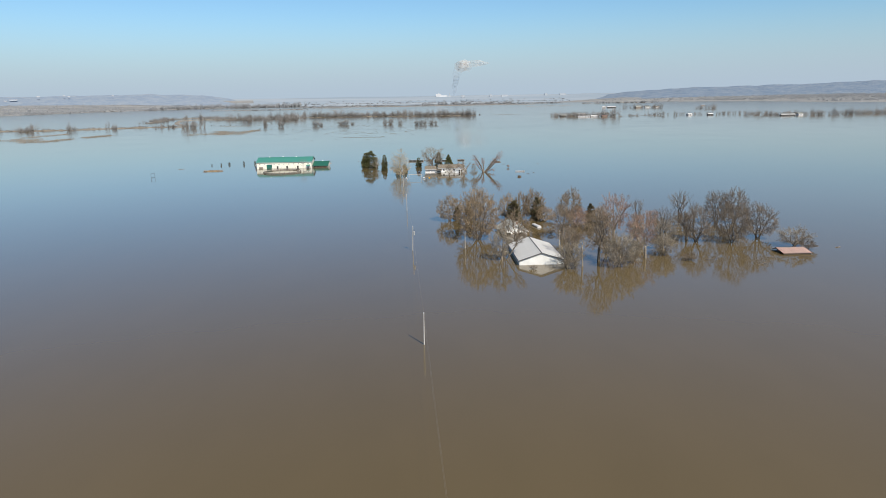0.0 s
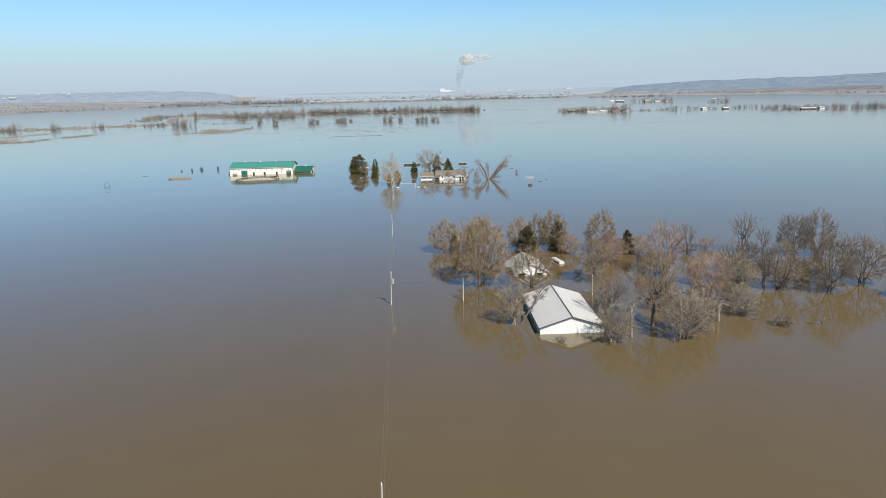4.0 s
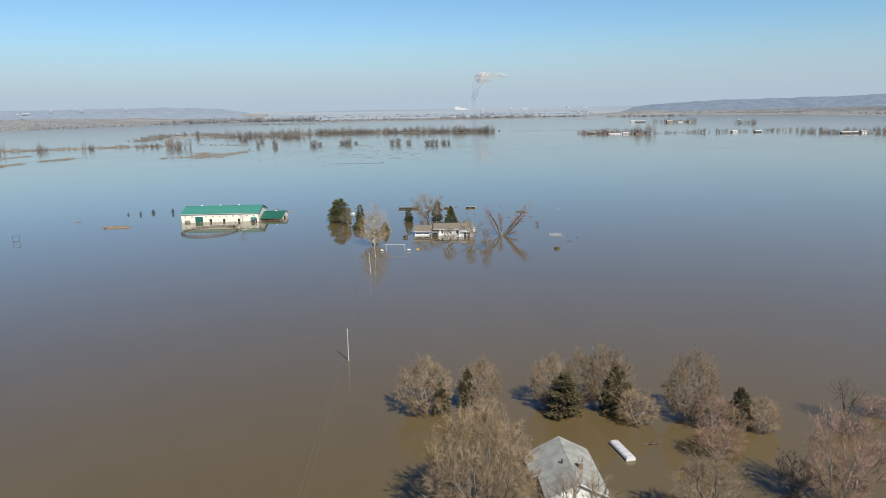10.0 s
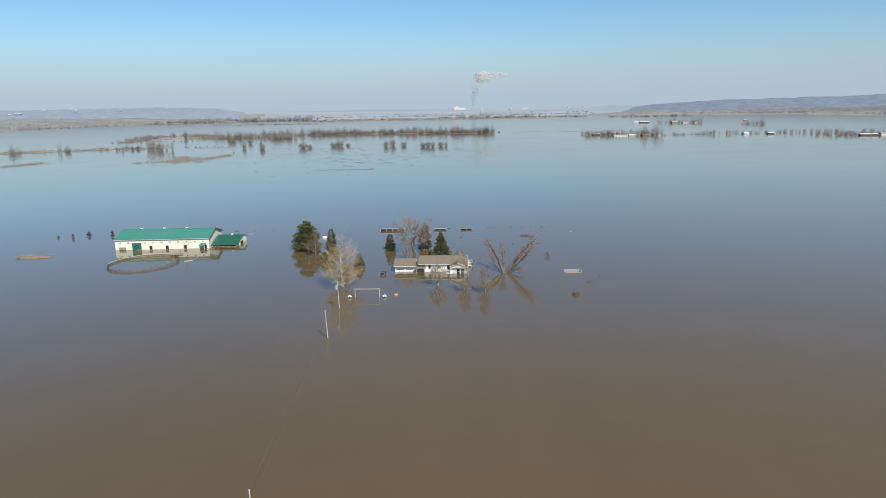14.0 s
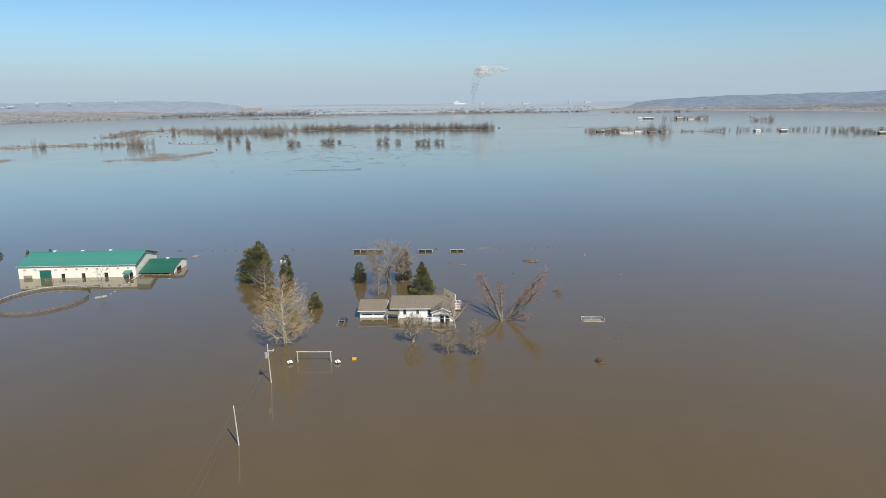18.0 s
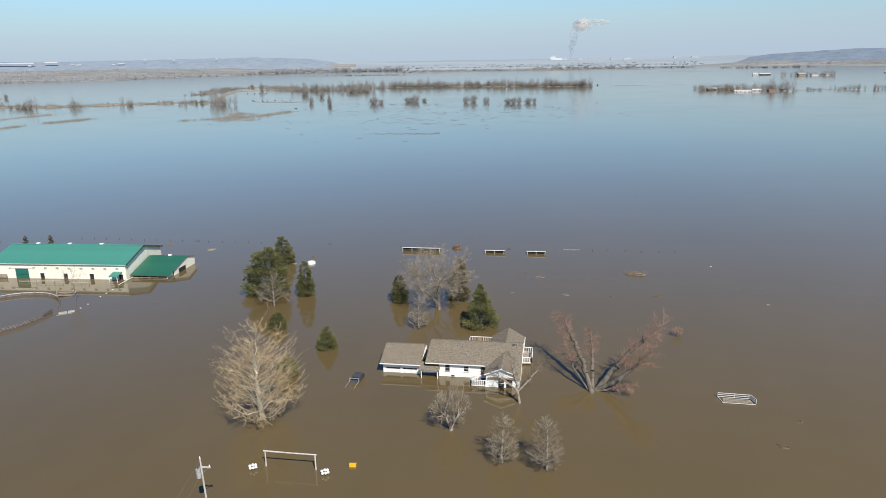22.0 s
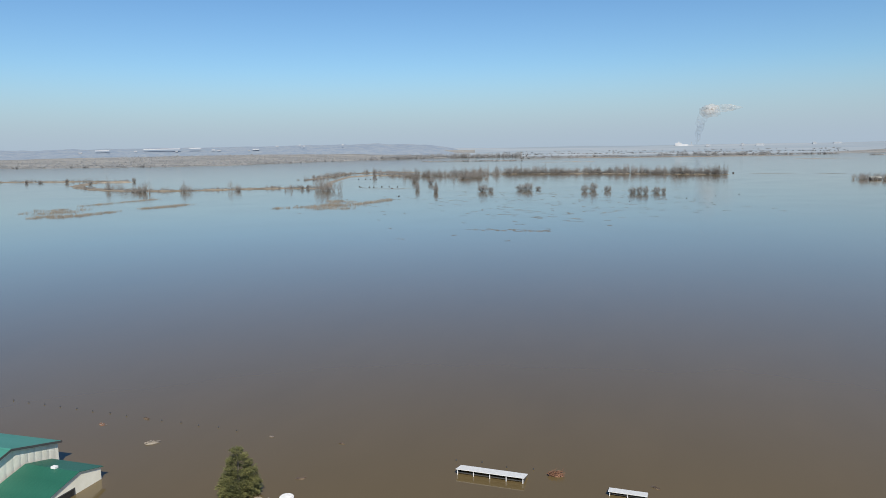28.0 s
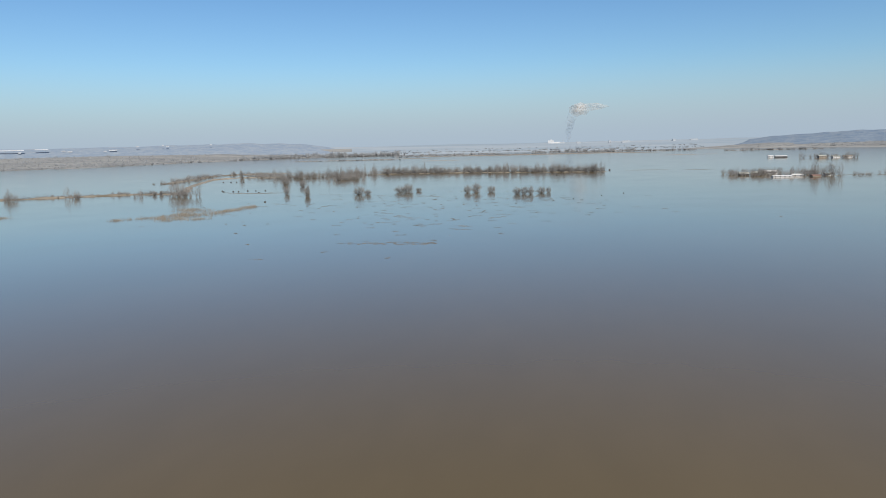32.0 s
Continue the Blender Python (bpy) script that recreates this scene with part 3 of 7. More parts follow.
def grow(seed, groups, h, start=0.14, tip_r=0.02, power=0.5, twigs=14, twig_len=0.9, twig_r=0.016, step=0.34, wander=0.10, thick=8, fan=0.75, up=0.25, r_most=0.6, droop=0.0, bow=0.0, marks_n=15):
    """Wood and twigs of a leafless tree whose stems, one for each group of (foot, tips), fork again and again towards the tips.
    A group with a third entry sends a leader from its foot to that place, with side limbs all the way."""
    r = np.random.default_rng(seed)
    segs = []

    def fork(pos, way, tips, depth):
        n = len(tips)
        mid = tips.mean(0)
        to = mid - pos
        gap = np.linalg.norm(to)
        if n == 1:
            end = tips[0]
        else:
            end = pos + to * min(0.9, step * r.uniform(0.8, 1.25)) + r.normal(size=3) * wander * gap * 0.3
        run = end - pos
        ln = max(np.linalg.norm(run), 1e-3)
        d0 = unit(way * 0.55 + run / ln)
        segs.append((pos, d0, ln, run / ln - d0, n))
        if n == 1:
            return
        on = unit(run / ln * 1.4 - (run / ln - d0) * 0.2)
        rel = unit(tips - end)
        _, _, ax = np.linalg.svd(rel - rel.mean(0), full_matrices=False)
        side = rel @ (ax[0] + 0.35 * r.normal(size=3))
        cut = np.sort(side)[min(n - 1, max(1, int(n * r.uniform(0.28, 0.72))))]
        one, two = tips[side < cut], tips[side >= cut]
        if len(one) == 0 or len(two) == 0:
            one, two = tips[:1], tips[1:]
        fork(end, on, one, depth + 1)
        fork(end, on, two, depth + 1)

    for foot, tips, *lead in groups:
        foot = np.array(foot, float)
        if lead:
            top = np.array(lead[0], float)
            axis = top - foot
            size = np.linalg.norm(axis)
            way = axis / size
            sag = np.cross(way, unit(r.normal(size=3)[None])[0]) * size * bow
            on = (tips - foot) @ way
            away = np.linalg.norm(tips - foot - on[:, None] * way, axis=1)
            u = np.clip((on - away * (0.75 - droop)) / size, start, 1.0)
            marks = np.linspace(start, 1.0, marks_n)
            near, last, left = np.abs(u[:, None] - marks[None]).argmin(1), foot - way * (1.2 if foot[2] < 0.05 else 0.05), len(tips)
            for i, m in enumerate(marks):
                p = foot + axis * m + sag * math.sin(math.pi * m) + r.normal(size=3) * 0.008 * size * (i > 0)
                run = p - last
                segs.append((last, run / np.linalg.norm(run), np.linalg.norm(run), np.zeros(3), max(left, 2)))
                mine = tips[near == i]
                left -= len(mine)
                last = p
                if len(mine):
                    rel = mine - p
                    side = np.cross(way, [0.3, 1.0, 0.2])
                    az = np.arctan2(rel @ np.cross(way, side), rel @ side)
                    k = 4 if len(mine) > 24 else 3 if len(mine) > 9 else 2 if len(mine) > 3 else 1
                    g = ((az + np.pi + i * 1.1) % (2 * np.pi) / (2 * np.pi) * k).astype(int) % k
                    for q in range(k):
                        if (g == q).any():
                            t = mine[g == q]
                            fork(p, unit(unit(t.mean(0) - p) + way * 0.5), t, 1)
        else:
            to = unit(tips.mean(0) - foot)
            trunk_end = foot + np.array([to[0], to[1], max(to[2], 0.4)]) * h * start
            low = foot - to * 1.2
            run = trunk_end - low
            segs.append((low, run / np.linalg.norm(run), np.linalg.norm(run), np.zeros(3), len(tips)))
            fork(trunk_end, to, tips, 0)
    p, d, bend = (np.array([s[i] for s in segs]) for i in (0, 1, 3))
    l, n = np.array([s[2] for s in segs]), np.array([s[4] for s in segs])
    r0 = np.minimum(tip_r * n**power, r_most)
    r1 = np.maximum(r0 * 0.80, tip_r * 0.7)
    r1[n == 1] = tip_r * 0.5
    wood, sprays = [], []
    for pick_n, sides, k, into in ((n >= 40, 7, 4, wood), ((n >= thick) & (n < 40), 5, 3, wood), ((n > 1) & (n < thick), 3, 2, sprays), (n == 1, 3, 1, sprays)):
        if pick_n.any():
            into.append(tubes(p[pick_n], d[pick_n], l[pick_n], r0[pick_n], r1[pick_n], bend[pick_n], k=k, sides=sides))
    # Twigs along the last two orders of branch, spread in a fan round each.
    last = np.where(n <= 3)[0]
    j = np.repeat(last, np.where(n[last] == 1, twigs, twigs // 2))
    u = r.uniform(0.15, 1.0, len(j)) ** 0.8
    at = p[j] + d[j] * (l[j] * u)[:, None] + bend[j] * (l[j] * u**2)[:, None]
    way = unit(unit(d[j] + bend[j]) + r.normal(size=(len(j), 3)) * fan + np.array([0, 0, up - droop]))
    ln = twig_len * r.uniform(0.45, 1.3, len(j)) * (1.1 - 0.4 * u)
    sprays.append(spikes(at, way, ln, np.full(len(j), twig_r), r_gen=r))
    trunk, crown = merge(wood), merge(sprays)
    trunk[0][:, 2] = np.maximum(trunk[0][:, 2], -1.5)
    crown[0][:, 2] = np.maximum(crown[0][:, 2], -0.3)
    return trunk, crown


def headed_tree(seed, h, rad, tips, stems=1, centre=0.45, lump=0.22, low=0.12, flare=0.0, inner=0.45, spread=0.35, leader=0.0, **how):
    """A tree with one rounded head on one or several stems."""
    r = np.random.default_rng(seed + 100)
    pts = dome(r, tips, h, rad, centre, inner, lump, low, flare)
    az = (np.arctan2(pts[:, 1], pts[:, 0]) + np.pi + r.uniform(0, 6)) % (2 * np.pi)
    g = (az / (2 * np.pi) * stems).astype(int) % stems
    groups = [((spread * math.cos(2 * math.pi * k / stems) * (stems > 1), spread * math.sin(2 * math.pi * k / stems) * (stems > 1), 0), pts[g == k]) for k in range(stems) if (g == k).any()]
    if leader:
        groups = [((0, 0, 0), pts, (0, 0, h * leader))]
    return grow(seed, groups, h, **how)


def conifer(seed, h=9.0, rad=2.6, tufts=2600, profile=0.75, belly=0.12, droop=-0.12, size=0.62, ragged=0.68):
    """An evergreen: trunk mesh, and crown mesh of many needle tufts on layered boughs with gaps."""
    r = np.random.default_rng(seed)
    trunk = tubes(np.array([[0, 0, -1.0]]), np.array([[0, 0, 1.0]]), np.array([h + 0.6]), np.array([0.05 + 0.022 * h]), np.array([0.03]), np.zeros((1, 3)), k=6, sides=8)
    nb = 90
    bz = r.uniform(-0.06, 0.97, nb) ** 1.0
    baz = r.uniform(0, 2 * np.pi, nb)
    reach = rad * np.clip((1 - np.clip(bz, 0, 1)), 0.02, 1) ** profile * np.clip(0.72 + bz / max(belly, 1e-3) * 0.28, 0.55, 1) * r.uniform(ragged, 1.2, nb)
    j = r.integers(0, nb, tufts)
    s = r.uniform(0.25, 1.0, tufts) ** 0.55
    a = baz[j] + r.normal(size=tufts) * 0.30 / np.maximum(s, 0.3)
    rr = reach[j] * s
    z = bz[j] * h + droop * rr + r.normal(size=tufts) * 0.045 * h * 0.5
    p = np.stack([np.cos(a) * rr, np.sin(a) * rr, z], -1)
    out = np.stack([np.cos(a), np.sin(a), r.normal(size=tufts) * 0.25 + 0.35], -1) + r.normal(size=(tufts, 3)) * 0.45
    d = unit(out)
    sz = size * r.uniform(0.6, 1.3, tufts) * (0.65 + 0.35 * (1 - np.clip(bz[j], 0, 1)))
    a1 = spikes(p, d, sz, sz * 0.30, flat=0.6, r_gen=r)
    a2 = spikes(p, -d, sz * 0.35, sz * 0.30, flat=0.6, r_gen=r)
    top = 14
    tp = np.stack([r.normal(size=top) * 0.06, r.normal(size=top) * 0.06, h - np.linspace(0, 0.14 * h, top)], -1)
    a3 = spikes(tp, unit(np.stack([r.normal(size=top), r.normal(size=top), np.full(top, 2.4)], -1)), np.full(top, size * 0.8), np.full(top, size * 0.22), r_gen=r)
    return trunk, merge([a1, a2, a3])


def plant(name, pair, bark, leaf, label, category="tree", group=""):
    """The first of a kind, parked at the origin until it is copied into place."""
    t = thing(name, label, category, group=group)
    for pn, (v, f), m, smooth in (("trunk", pair[0], bark, True), ("crown", pair[1], leaf, False)):
        ob = new(pn, mesh_from(pn, v, f, M[m], smooth))
        ob.parent = t
    return t


def set_out(proto, rows):
    """Copies a plant to (x, y, height, crown radius), turned differently each time; the first row takes the original."""
    crown = [c for c in proto.children if c.name.startswith("crown")][0].data
    co = np.empty(len(crown.vertices) * 3)
    crown.vertices.foreach_get("co", co)
    co = co.reshape(-1, 3)
    h0, r0 = np.quantile(co[:, 2], 0.995), np.quantile(np.hypot(co[:, 0], co[:, 1]), 0.96)
    for i, (x, y, h, r) in enumerate(rows):
        m = Matrix.Translation((x, y, 0)) @ Matrix.Rotation((x * 1.7 + y * 0.9) % 6.28, 4, "Z")
        ob = proto if i == 0 else copy_thing(proto, m)
        ob.matrix_basis = m @ Matrix.Diagonal((r / r0, r / r0, h / h0, 1))


# ---- water, far land, hills ----
def flat_patch(name, outline, z, mat, label, kind="structure", category="ground"):
    """A low sheet of land with a soft rim: outline points in metres, raised to z."""
    bm = bmesh.new()
    cx, cy = sum(p[0] for p in outline) / len(outline), sum(p[1] for p in outline) / len(outline)
    dense = []
    for (ax, ay), (bx, by) in zip(outline, outline[1:] + outline[:1]):
        n = max(2, min(24, int(math.hypot(bx - ax, by - ay) / 8)))
        dense += [(ax + (bx - ax) * i / n, ay + (by - ay) * i / n) for i in range(n)]
    rim, top = [], []
    for x, y in dense:
        w = 1 + 0.10 * noise.noise((x * 0.03, y * 0.03, 1.7)) + 0.05 * noise.noise((x * 0.11, y * 0.11, 4.1))
        rim.append(bm.verts.new((cx + (x - cx) * w, cy + (y - cy) * w, -0.15)))
        top.append(bm.verts.new((cx + (x - cx) * w * 0.93, cy + (y - cy) * w * 0.93, z)))
    for i in range(len(rim)):
        k = (i + 1) % len(rim)
        bm.faces.new((rim[i], rim[k], top[k], top[i]))
    bm.faces.new(top)
    ob = part(name, bm, M[mat], None)
    return tagged(ob, label, category, kind=kind)


def bank(name, line, width, z, mat, label, category="bank"):
    """A low bank of earth along a line of points, humped across, frayed at both edges."""
    pts = []
    for (ax, ay), (bx, by) in zip(line, line[1:]):
        n = max(2, int(math.hypot(bx - ax, by - ay) / 6))
        pts += [(ax + (bx - ax) * i / n, ay + (by - ay) * i / n) for i in range(n)]
    pts.append(line[-1])
    bm = bmesh.new()
    rows = []
    for i, (x, y) in enumerate(pts):
        a, b = pts[max(i - 1, 0)], pts[min(i + 1, len(pts) - 1)]
        t = Vector((b[0] - a[0], b[1] - a[1], 0)).normalized()
        s = Vector((-t.y, t.x, 0))
        end = min(1, i / 4, (len(pts) - 1 - i) / 4) ** 0.5
        wl = width * (0.5 + 0.45 * noise.noise((x * 0.05, y * 0.05, 0))) * max(end, 0.1)
        wr = width * (0.5 + 0.45 * noise.noise((x * 0.05, y * 0.05, 9))) * max(end, 0.1)
        h = z * (0.8 + 0.8 * noise.noise((x * 0.04, y * 0.04, 5))) * end
        c = Vector((x, y, 0))
        rows.append([bm.verts.new(c + s * wl + Vector((0, 0, -0.2))), bm.verts.new(c + s * wl * 0.5 + Vector((0, 0, max(h, 0.02)))),
                     bm.verts.new(c - s * wr * 0.5 + Vector((0, 0, max(h, 0.02)))), bm.verts.new(c - s * wr + Vector((0, 0, -0.2)))])
    for r0, r1 in zip(rows, rows[1:]):
        for k in range(3):
            bm.faces.new((r0[k], r0[k + 1], r1[k + 1], r1[k]))
    ob = part(name, bm, M[mat], None)
    return tagged(ob, label, category, kind="structure")


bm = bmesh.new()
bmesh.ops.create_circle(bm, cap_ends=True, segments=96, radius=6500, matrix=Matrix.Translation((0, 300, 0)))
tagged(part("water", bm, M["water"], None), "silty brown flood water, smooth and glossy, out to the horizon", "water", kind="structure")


def ring_land(name, az0, az1, steps, near, far, low, heights, mat, label, rough_h=4.0):
    """A far rise of land on a ring about the plain: near foot at height low, crest by azimuth."""
    bm = bmesh.new()
    rows = []
    for i in range(steps + 1):
        f = i / steps
        a = radians(az0 + (az1 - az0) * f)
        h = np.interp(az0 + (az1 - az0) * f, [p[0] for p in heights], [p[1] for p in heights])
        h += rough_h * (noise.noise((f * 37, 0.3, az0)) + 0.5 * noise.noise((f * 120, 1.3, az0)))
        row = []
        ends = min(1.0, i / 24, (steps - i) / 24)
        foot, low = low, max(-0.5, low * ends)
        for g, zz in ((near, low), (near * 0.6 + far * 0.4, low + (h - low) * 0.45), (near * 0.2 + far * 0.8, low + (h - low) * 0.82), (far, h), (far + 60, -2)):
            row.append(bm.verts.new((math.sin(a) * g, 220 + math.cos(a) * g, zz if zz == low or zz < 0 else zz + 0.06 * h * noise.noise((f * 50, g * 0.01, 2)))))
        low = foot
        rows.append(row)
    for r0, r1 in zip(rows, rows[1:]):
        for k in range(4):
            bm.faces.new((r0[k], r1[k], r1[k + 1], r0[k + 1]))
    return tagged(part(name, bm, M[mat], None), label, "hills", kind="structure")


# Backdrop land: its haze is painted on by blue, slightly glowing materials.
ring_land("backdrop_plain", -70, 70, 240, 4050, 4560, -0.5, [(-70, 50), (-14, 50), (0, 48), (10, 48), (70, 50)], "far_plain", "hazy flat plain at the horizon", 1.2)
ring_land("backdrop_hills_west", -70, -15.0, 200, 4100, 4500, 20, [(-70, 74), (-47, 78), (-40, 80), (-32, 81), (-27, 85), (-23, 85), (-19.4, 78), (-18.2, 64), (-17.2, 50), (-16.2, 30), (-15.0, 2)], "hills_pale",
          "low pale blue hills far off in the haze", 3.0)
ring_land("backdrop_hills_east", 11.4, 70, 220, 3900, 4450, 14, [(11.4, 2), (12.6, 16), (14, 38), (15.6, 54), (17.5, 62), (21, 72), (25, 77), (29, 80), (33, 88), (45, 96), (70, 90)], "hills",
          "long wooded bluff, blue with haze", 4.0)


def country_end(a):
    """How far the country has risen at an azimuth: nothing beside the open middle of the plain."""
    return min(1.0, max(0.0, (abs(math.degrees(a)) - 9.5) / 6))


def rising_country(name, shore, reach, top, label):
    """Country that climbs gently from a shore line of (x, y) points back to a height, by rows away from the plain's middle."""
    bm = bmesh.new()
    dense = []
    for (ax, ay), (bx, by) in zip(shore, shore[1:]):
        n = max(2, int(math.hypot(bx - ax, by - ay) / 40))
        dense += [(ax + (bx - ax) * i / n, ay + (by - ay) * i / n) for i in range(n)]
    rows = []
    for x, y in dense + [shore[-1]]:
        d = Vector((x, y - 220, 0))
        g0 = d.length * (1 + 0.03 * noise.noise((x * 0.006, y * 0.006, 3)))
        d.normalize()
        rows.append([])
        for f in (0, 0.015, 0.15, 0.35, 0.6, 0.85, 1.0):
            g = g0 + (reach - g0) * f
            top_here = top * country_end(math.atan2(d.x, d.y))
            z = -0.2 if f == 0 else 0.9 + top_here * f ** 1.3 + top_here * 0.10 * noise.noise((x * 0.004, y * 0.004 + f * 3, 6)) * f
            rows[-1].append(bm.verts.new((d.x * g, 220 + d.y * g, z)))
    for r0, r1 in zip(rows, rows[1:]):
        for k in range(6):
            bm.faces.new((r0[k], r1[k], r1[k + 1], r0[k + 1]))
    return tagged(part(name, bm, M["far_slope"], None), label, "ground", kind="structure")


WEST = [(-3000, 1816), (-2452, 2428), (-2007, 2449), (-1733, 2520), (-1605, 2599), (-1586, 2860), (-1543, 3249), (-1446, 3626), (-1309, 4021), (-1109, 4219)]
EAST = [(660, 4080), (1060, 3700), (1400, 3150), (1420, 2560), (1700, 2150), (2600, 1900), (3900, 1700)]
rising_country("ground_west_shore", WEST, 4330, 38, "flat grey-brown bottomland rising to far hills")
rising_country("ground_east_shore", EAST, 4050, 22, "brown wooded country under the bluff")


def country_z(x, y, shore, reach, top):
    """Height of that country over a point, or None where the flood lies."""
    a, g = math.atan2(x, y - 220), math.hypot(x, y - 220)
    az = [math.atan2(px, py - 220) for px, py in shore]
    g0 = float(np.interp(a, az, [math.hypot(px, py - 220) for px, py in shore]))
    f = (g - g0 * 1.03) / (reach - g0)
    return None if f < 0.0 or f > 1 or not az[0] < a < az[-1] else 0.5 + top * country_end(a) * 0.93 * f ** 1.3


flat_patch("ground_far_strip", [(-700, 3440), (-380, 3560), (-60, 3520), (240, 3560), (470, 3290), (200, 3330), (-200, 3300)], 0.6, "far_field", "long thin strip of far land in the flood")
flat_patch("ground_mid_strip", [(-760, 3050), (-520, 3010), (-420, 3060), (-600, 3120)], 0.5, "far_field", "thin strip of far land in the flood")


for k, (x0, y0, x1, y1, wd) in enumerate([(-950, 2960, -560, 2900, 26), (330, 2750, 520, 2770, 14), (-760, 3760, -250, 3800, 40), (120, 3780, 640, 3740, 36), (-100, 4000, 420, 4020, 40), (680, 3350, 1000, 3300, 30), (-420, 2620, -250, 2640, 10)]):
    bank("ground_far_bar", [(x0, y0), ((x0 + x1) / 2, (y0 + y1) / 2 + 18), (x1, y1)], wd, 0.8, "far_field", "thin low bar of far land in the flood")


# ---- far woods: one joined mass for each belt ----
def far_template(seed, twigs=80, thick=0.010, mid=0.37):
    """A bare bushy tree as seen from a mile off: stems from the ground and an open rounded head of twigs."""
    r = np.random.default_rng(seed)
    n = twigs
    q = unit(r.normal(size=(n, 3))) * (r.uniform(0.25, 1.0, (n, 1)) ** 0.5)
    p = np.stack([q[:, 0] * 0.33, q[:, 1] * 0.33, mid + q[:, 2] * 0.42], -1) * r.uniform(0.75, 1.15, (n, 1))
    d = unit(unit(p - np.array([0, 0, 0.05])) + r.normal(size=(n, 3)) * 0.35)
    fine = spikes(p - d * 0.12, d, r.uniform(0.16, 0.30, n), np.full(n, thick), r_gen=r)
    k = 5
    up = unit(np.stack([r.normal(size=k) * 0.4, r.normal(size=k) * 0.4, np.ones(k)], -1))
    stems = spikes(np.stack([r.normal(size=k) * 0.04, r.normal(size=k) * 0.04, np.full(k, -0.03)], -1), up, r.uniform(0.55, 0.8, k), np.full(k, thick * 1.6), r_gen=r)
    return merge([fine, stems])


FAR = [far_template(s, 72, 0.0085) for s in (1, 2, 3, 4)]
FARTHER = [far_template(s, 26, 0.028) for s in (5, 6, 7, 8)]


def wood(name, places, mat, label, category="woodland", kinds=FAR):
    """Far bare trees at (x, y, height, breadth), joined as one mass."""
    vs, fs, o = [], [], 0
    for i, (x, y, h, w, *z) in enumerate(places):
        v, f = kinds[i % 4]
        a = i * 2.4
        c, s = math.cos(a), math.sin(a)
        q = np.stack([(v[:, 0] * c - v[:, 1] * s) * w + x, (v[:, 0] * s + v[:, 1] * c) * w + y, v[:, 2] * h + (z[0] if z else 0)], -1)
        vs.append(q)
        fs += (np.array(f) + o).tolist()
        o += len(q)
    ob = new(name, mesh_from(name, np.concatenate(vs), fs, M[mat]))
    return tagged(ob, label, category, kind="stuff")


def along(line, n, r, jit, h, w, hv=0.35):
    seg = [math.hypot(b[0] - a[0], b[1] - a[1]) for a, b in zip(line, line[1:])]
    tot = sum(seg)
    out = []
    for i in range(n):
        s = (i + r.random()) / n * tot
        k = 0
        while k < len(seg) - 1 and s > seg[k]:
            s -= seg[k]
            k += 1
        f = s / seg[k]
        (ax, ay), (bx, by) = line[k], line[k + 1]
        hh = h * (1 + hv * (r.random() * 2 - 1)) * (1 + 0.75 * noise.noise((i * 0.11, 0.5, h)))
        out.append((ax + (bx - ax) * f + r.gauss(0, jit), ay + (by - ay) * f + r.gauss(0, jit), hh, w * r.uniform(0.7, 1.3)))
    return out


pick = random.Random(11)
HEDGE = [(-303, 1648), (-259, 1655), (-156, 1652), (-57, 1626), (34, 1601), (76, 1592)]
bank("ground_hedge_bank", [(-330, 1650)] + HEDGE + [(84, 1590)], 12, 1.3, "dry_grass", "low brown bank under a row of trees")
wood("hedgerow", along(HEDGE, 560, pick, 4.5, 12, 11, 0.55), "far_wood", "row of bare grey-brown trees standing in the flood")
wood("hedgerow_west", along([(-466, 1560), (-421, 1545), (-360, 1600), (-310, 1645)], 170, pick, 10, 12.5, 13, 0.6), "far_wood", "bare trees at the end of the row")
wood("thicket_west", along([(-330, 1450), (-300, 1485)], 34, pick, 7, 12, 13), "far_wood", "clump of bare trees in the water")
LEVEE = [(-942, 1301), (-877, 1216), (-812, 1170), (-739, 1135), (-678, 1121), (-639, 1117), (-598, 1129), (-540, 1165), (-489, 1189), (-457, 1190), (-425, 1191)]
LEVEE_BACK = [(-1420, 1300), (-1223, 1342), (-1162, 1359), (-1078, 1357), (-1019, 1374), (-966, 1372), (-928, 1390)]
ROAD = [(-440, 1215), (-495, 1324), (-533, 1428), (-571, 1544), (-552, 1601), (-471, 1590), (-400, 1600)]
FIELD_BANK = [(-586, 1412), (-612, 1536), (-645, 1691), (-620, 1746), (-585, 1771), (-500, 1740)]
bank("ground_levee", LEVEE, 17, 1.6, "dry_grass", "long narrow grassy levee curving just above the flood")
bank("ground_levee_back", LEVEE_BACK, 13, 1.3, "dry_grass", "grassy bank just above the flood")
bank("ground_levee_nose", [(-891, 1351), (-945, 1335), (-940, 1290), (-885, 1222), (-815, 1172)], 6, 1.8, "pale_grass", "pale worn track on the end of a levee")
bank("ground_road_bank", ROAD, 9, 1.5, "pale_grass", "pale tan road bank curving through the flood")
bank("ground_field_bank", FIELD_BANK, 16, 1.4, "dry_grass", "low grey field edge above the flood")
wood("levee_brush", along(LEVEE[2:], 230, pick, 5, 3.6, 8, 0.6), "far_wood", "low bare brush along the levee", "brush")
wood("levee_back_brush", along(LEVEE_BACK, 120, pick, 6, 4.6, 9, 0.6), "far_wood", "low bare brush along a grassy bank", "brush")
wood("road_brush", along(FIELD_BANK[:5], 150, pick, 9, 6.0, 10, 0.6), "far_wood", "bare brush along a field edge", "brush")
wood("island_brush", along([(-560, 1686), (-500, 1600), (-470, 1560)], 60, pick, 12, 8.5, 10), "far_wood", "scattered bare brush in the water", "brush")
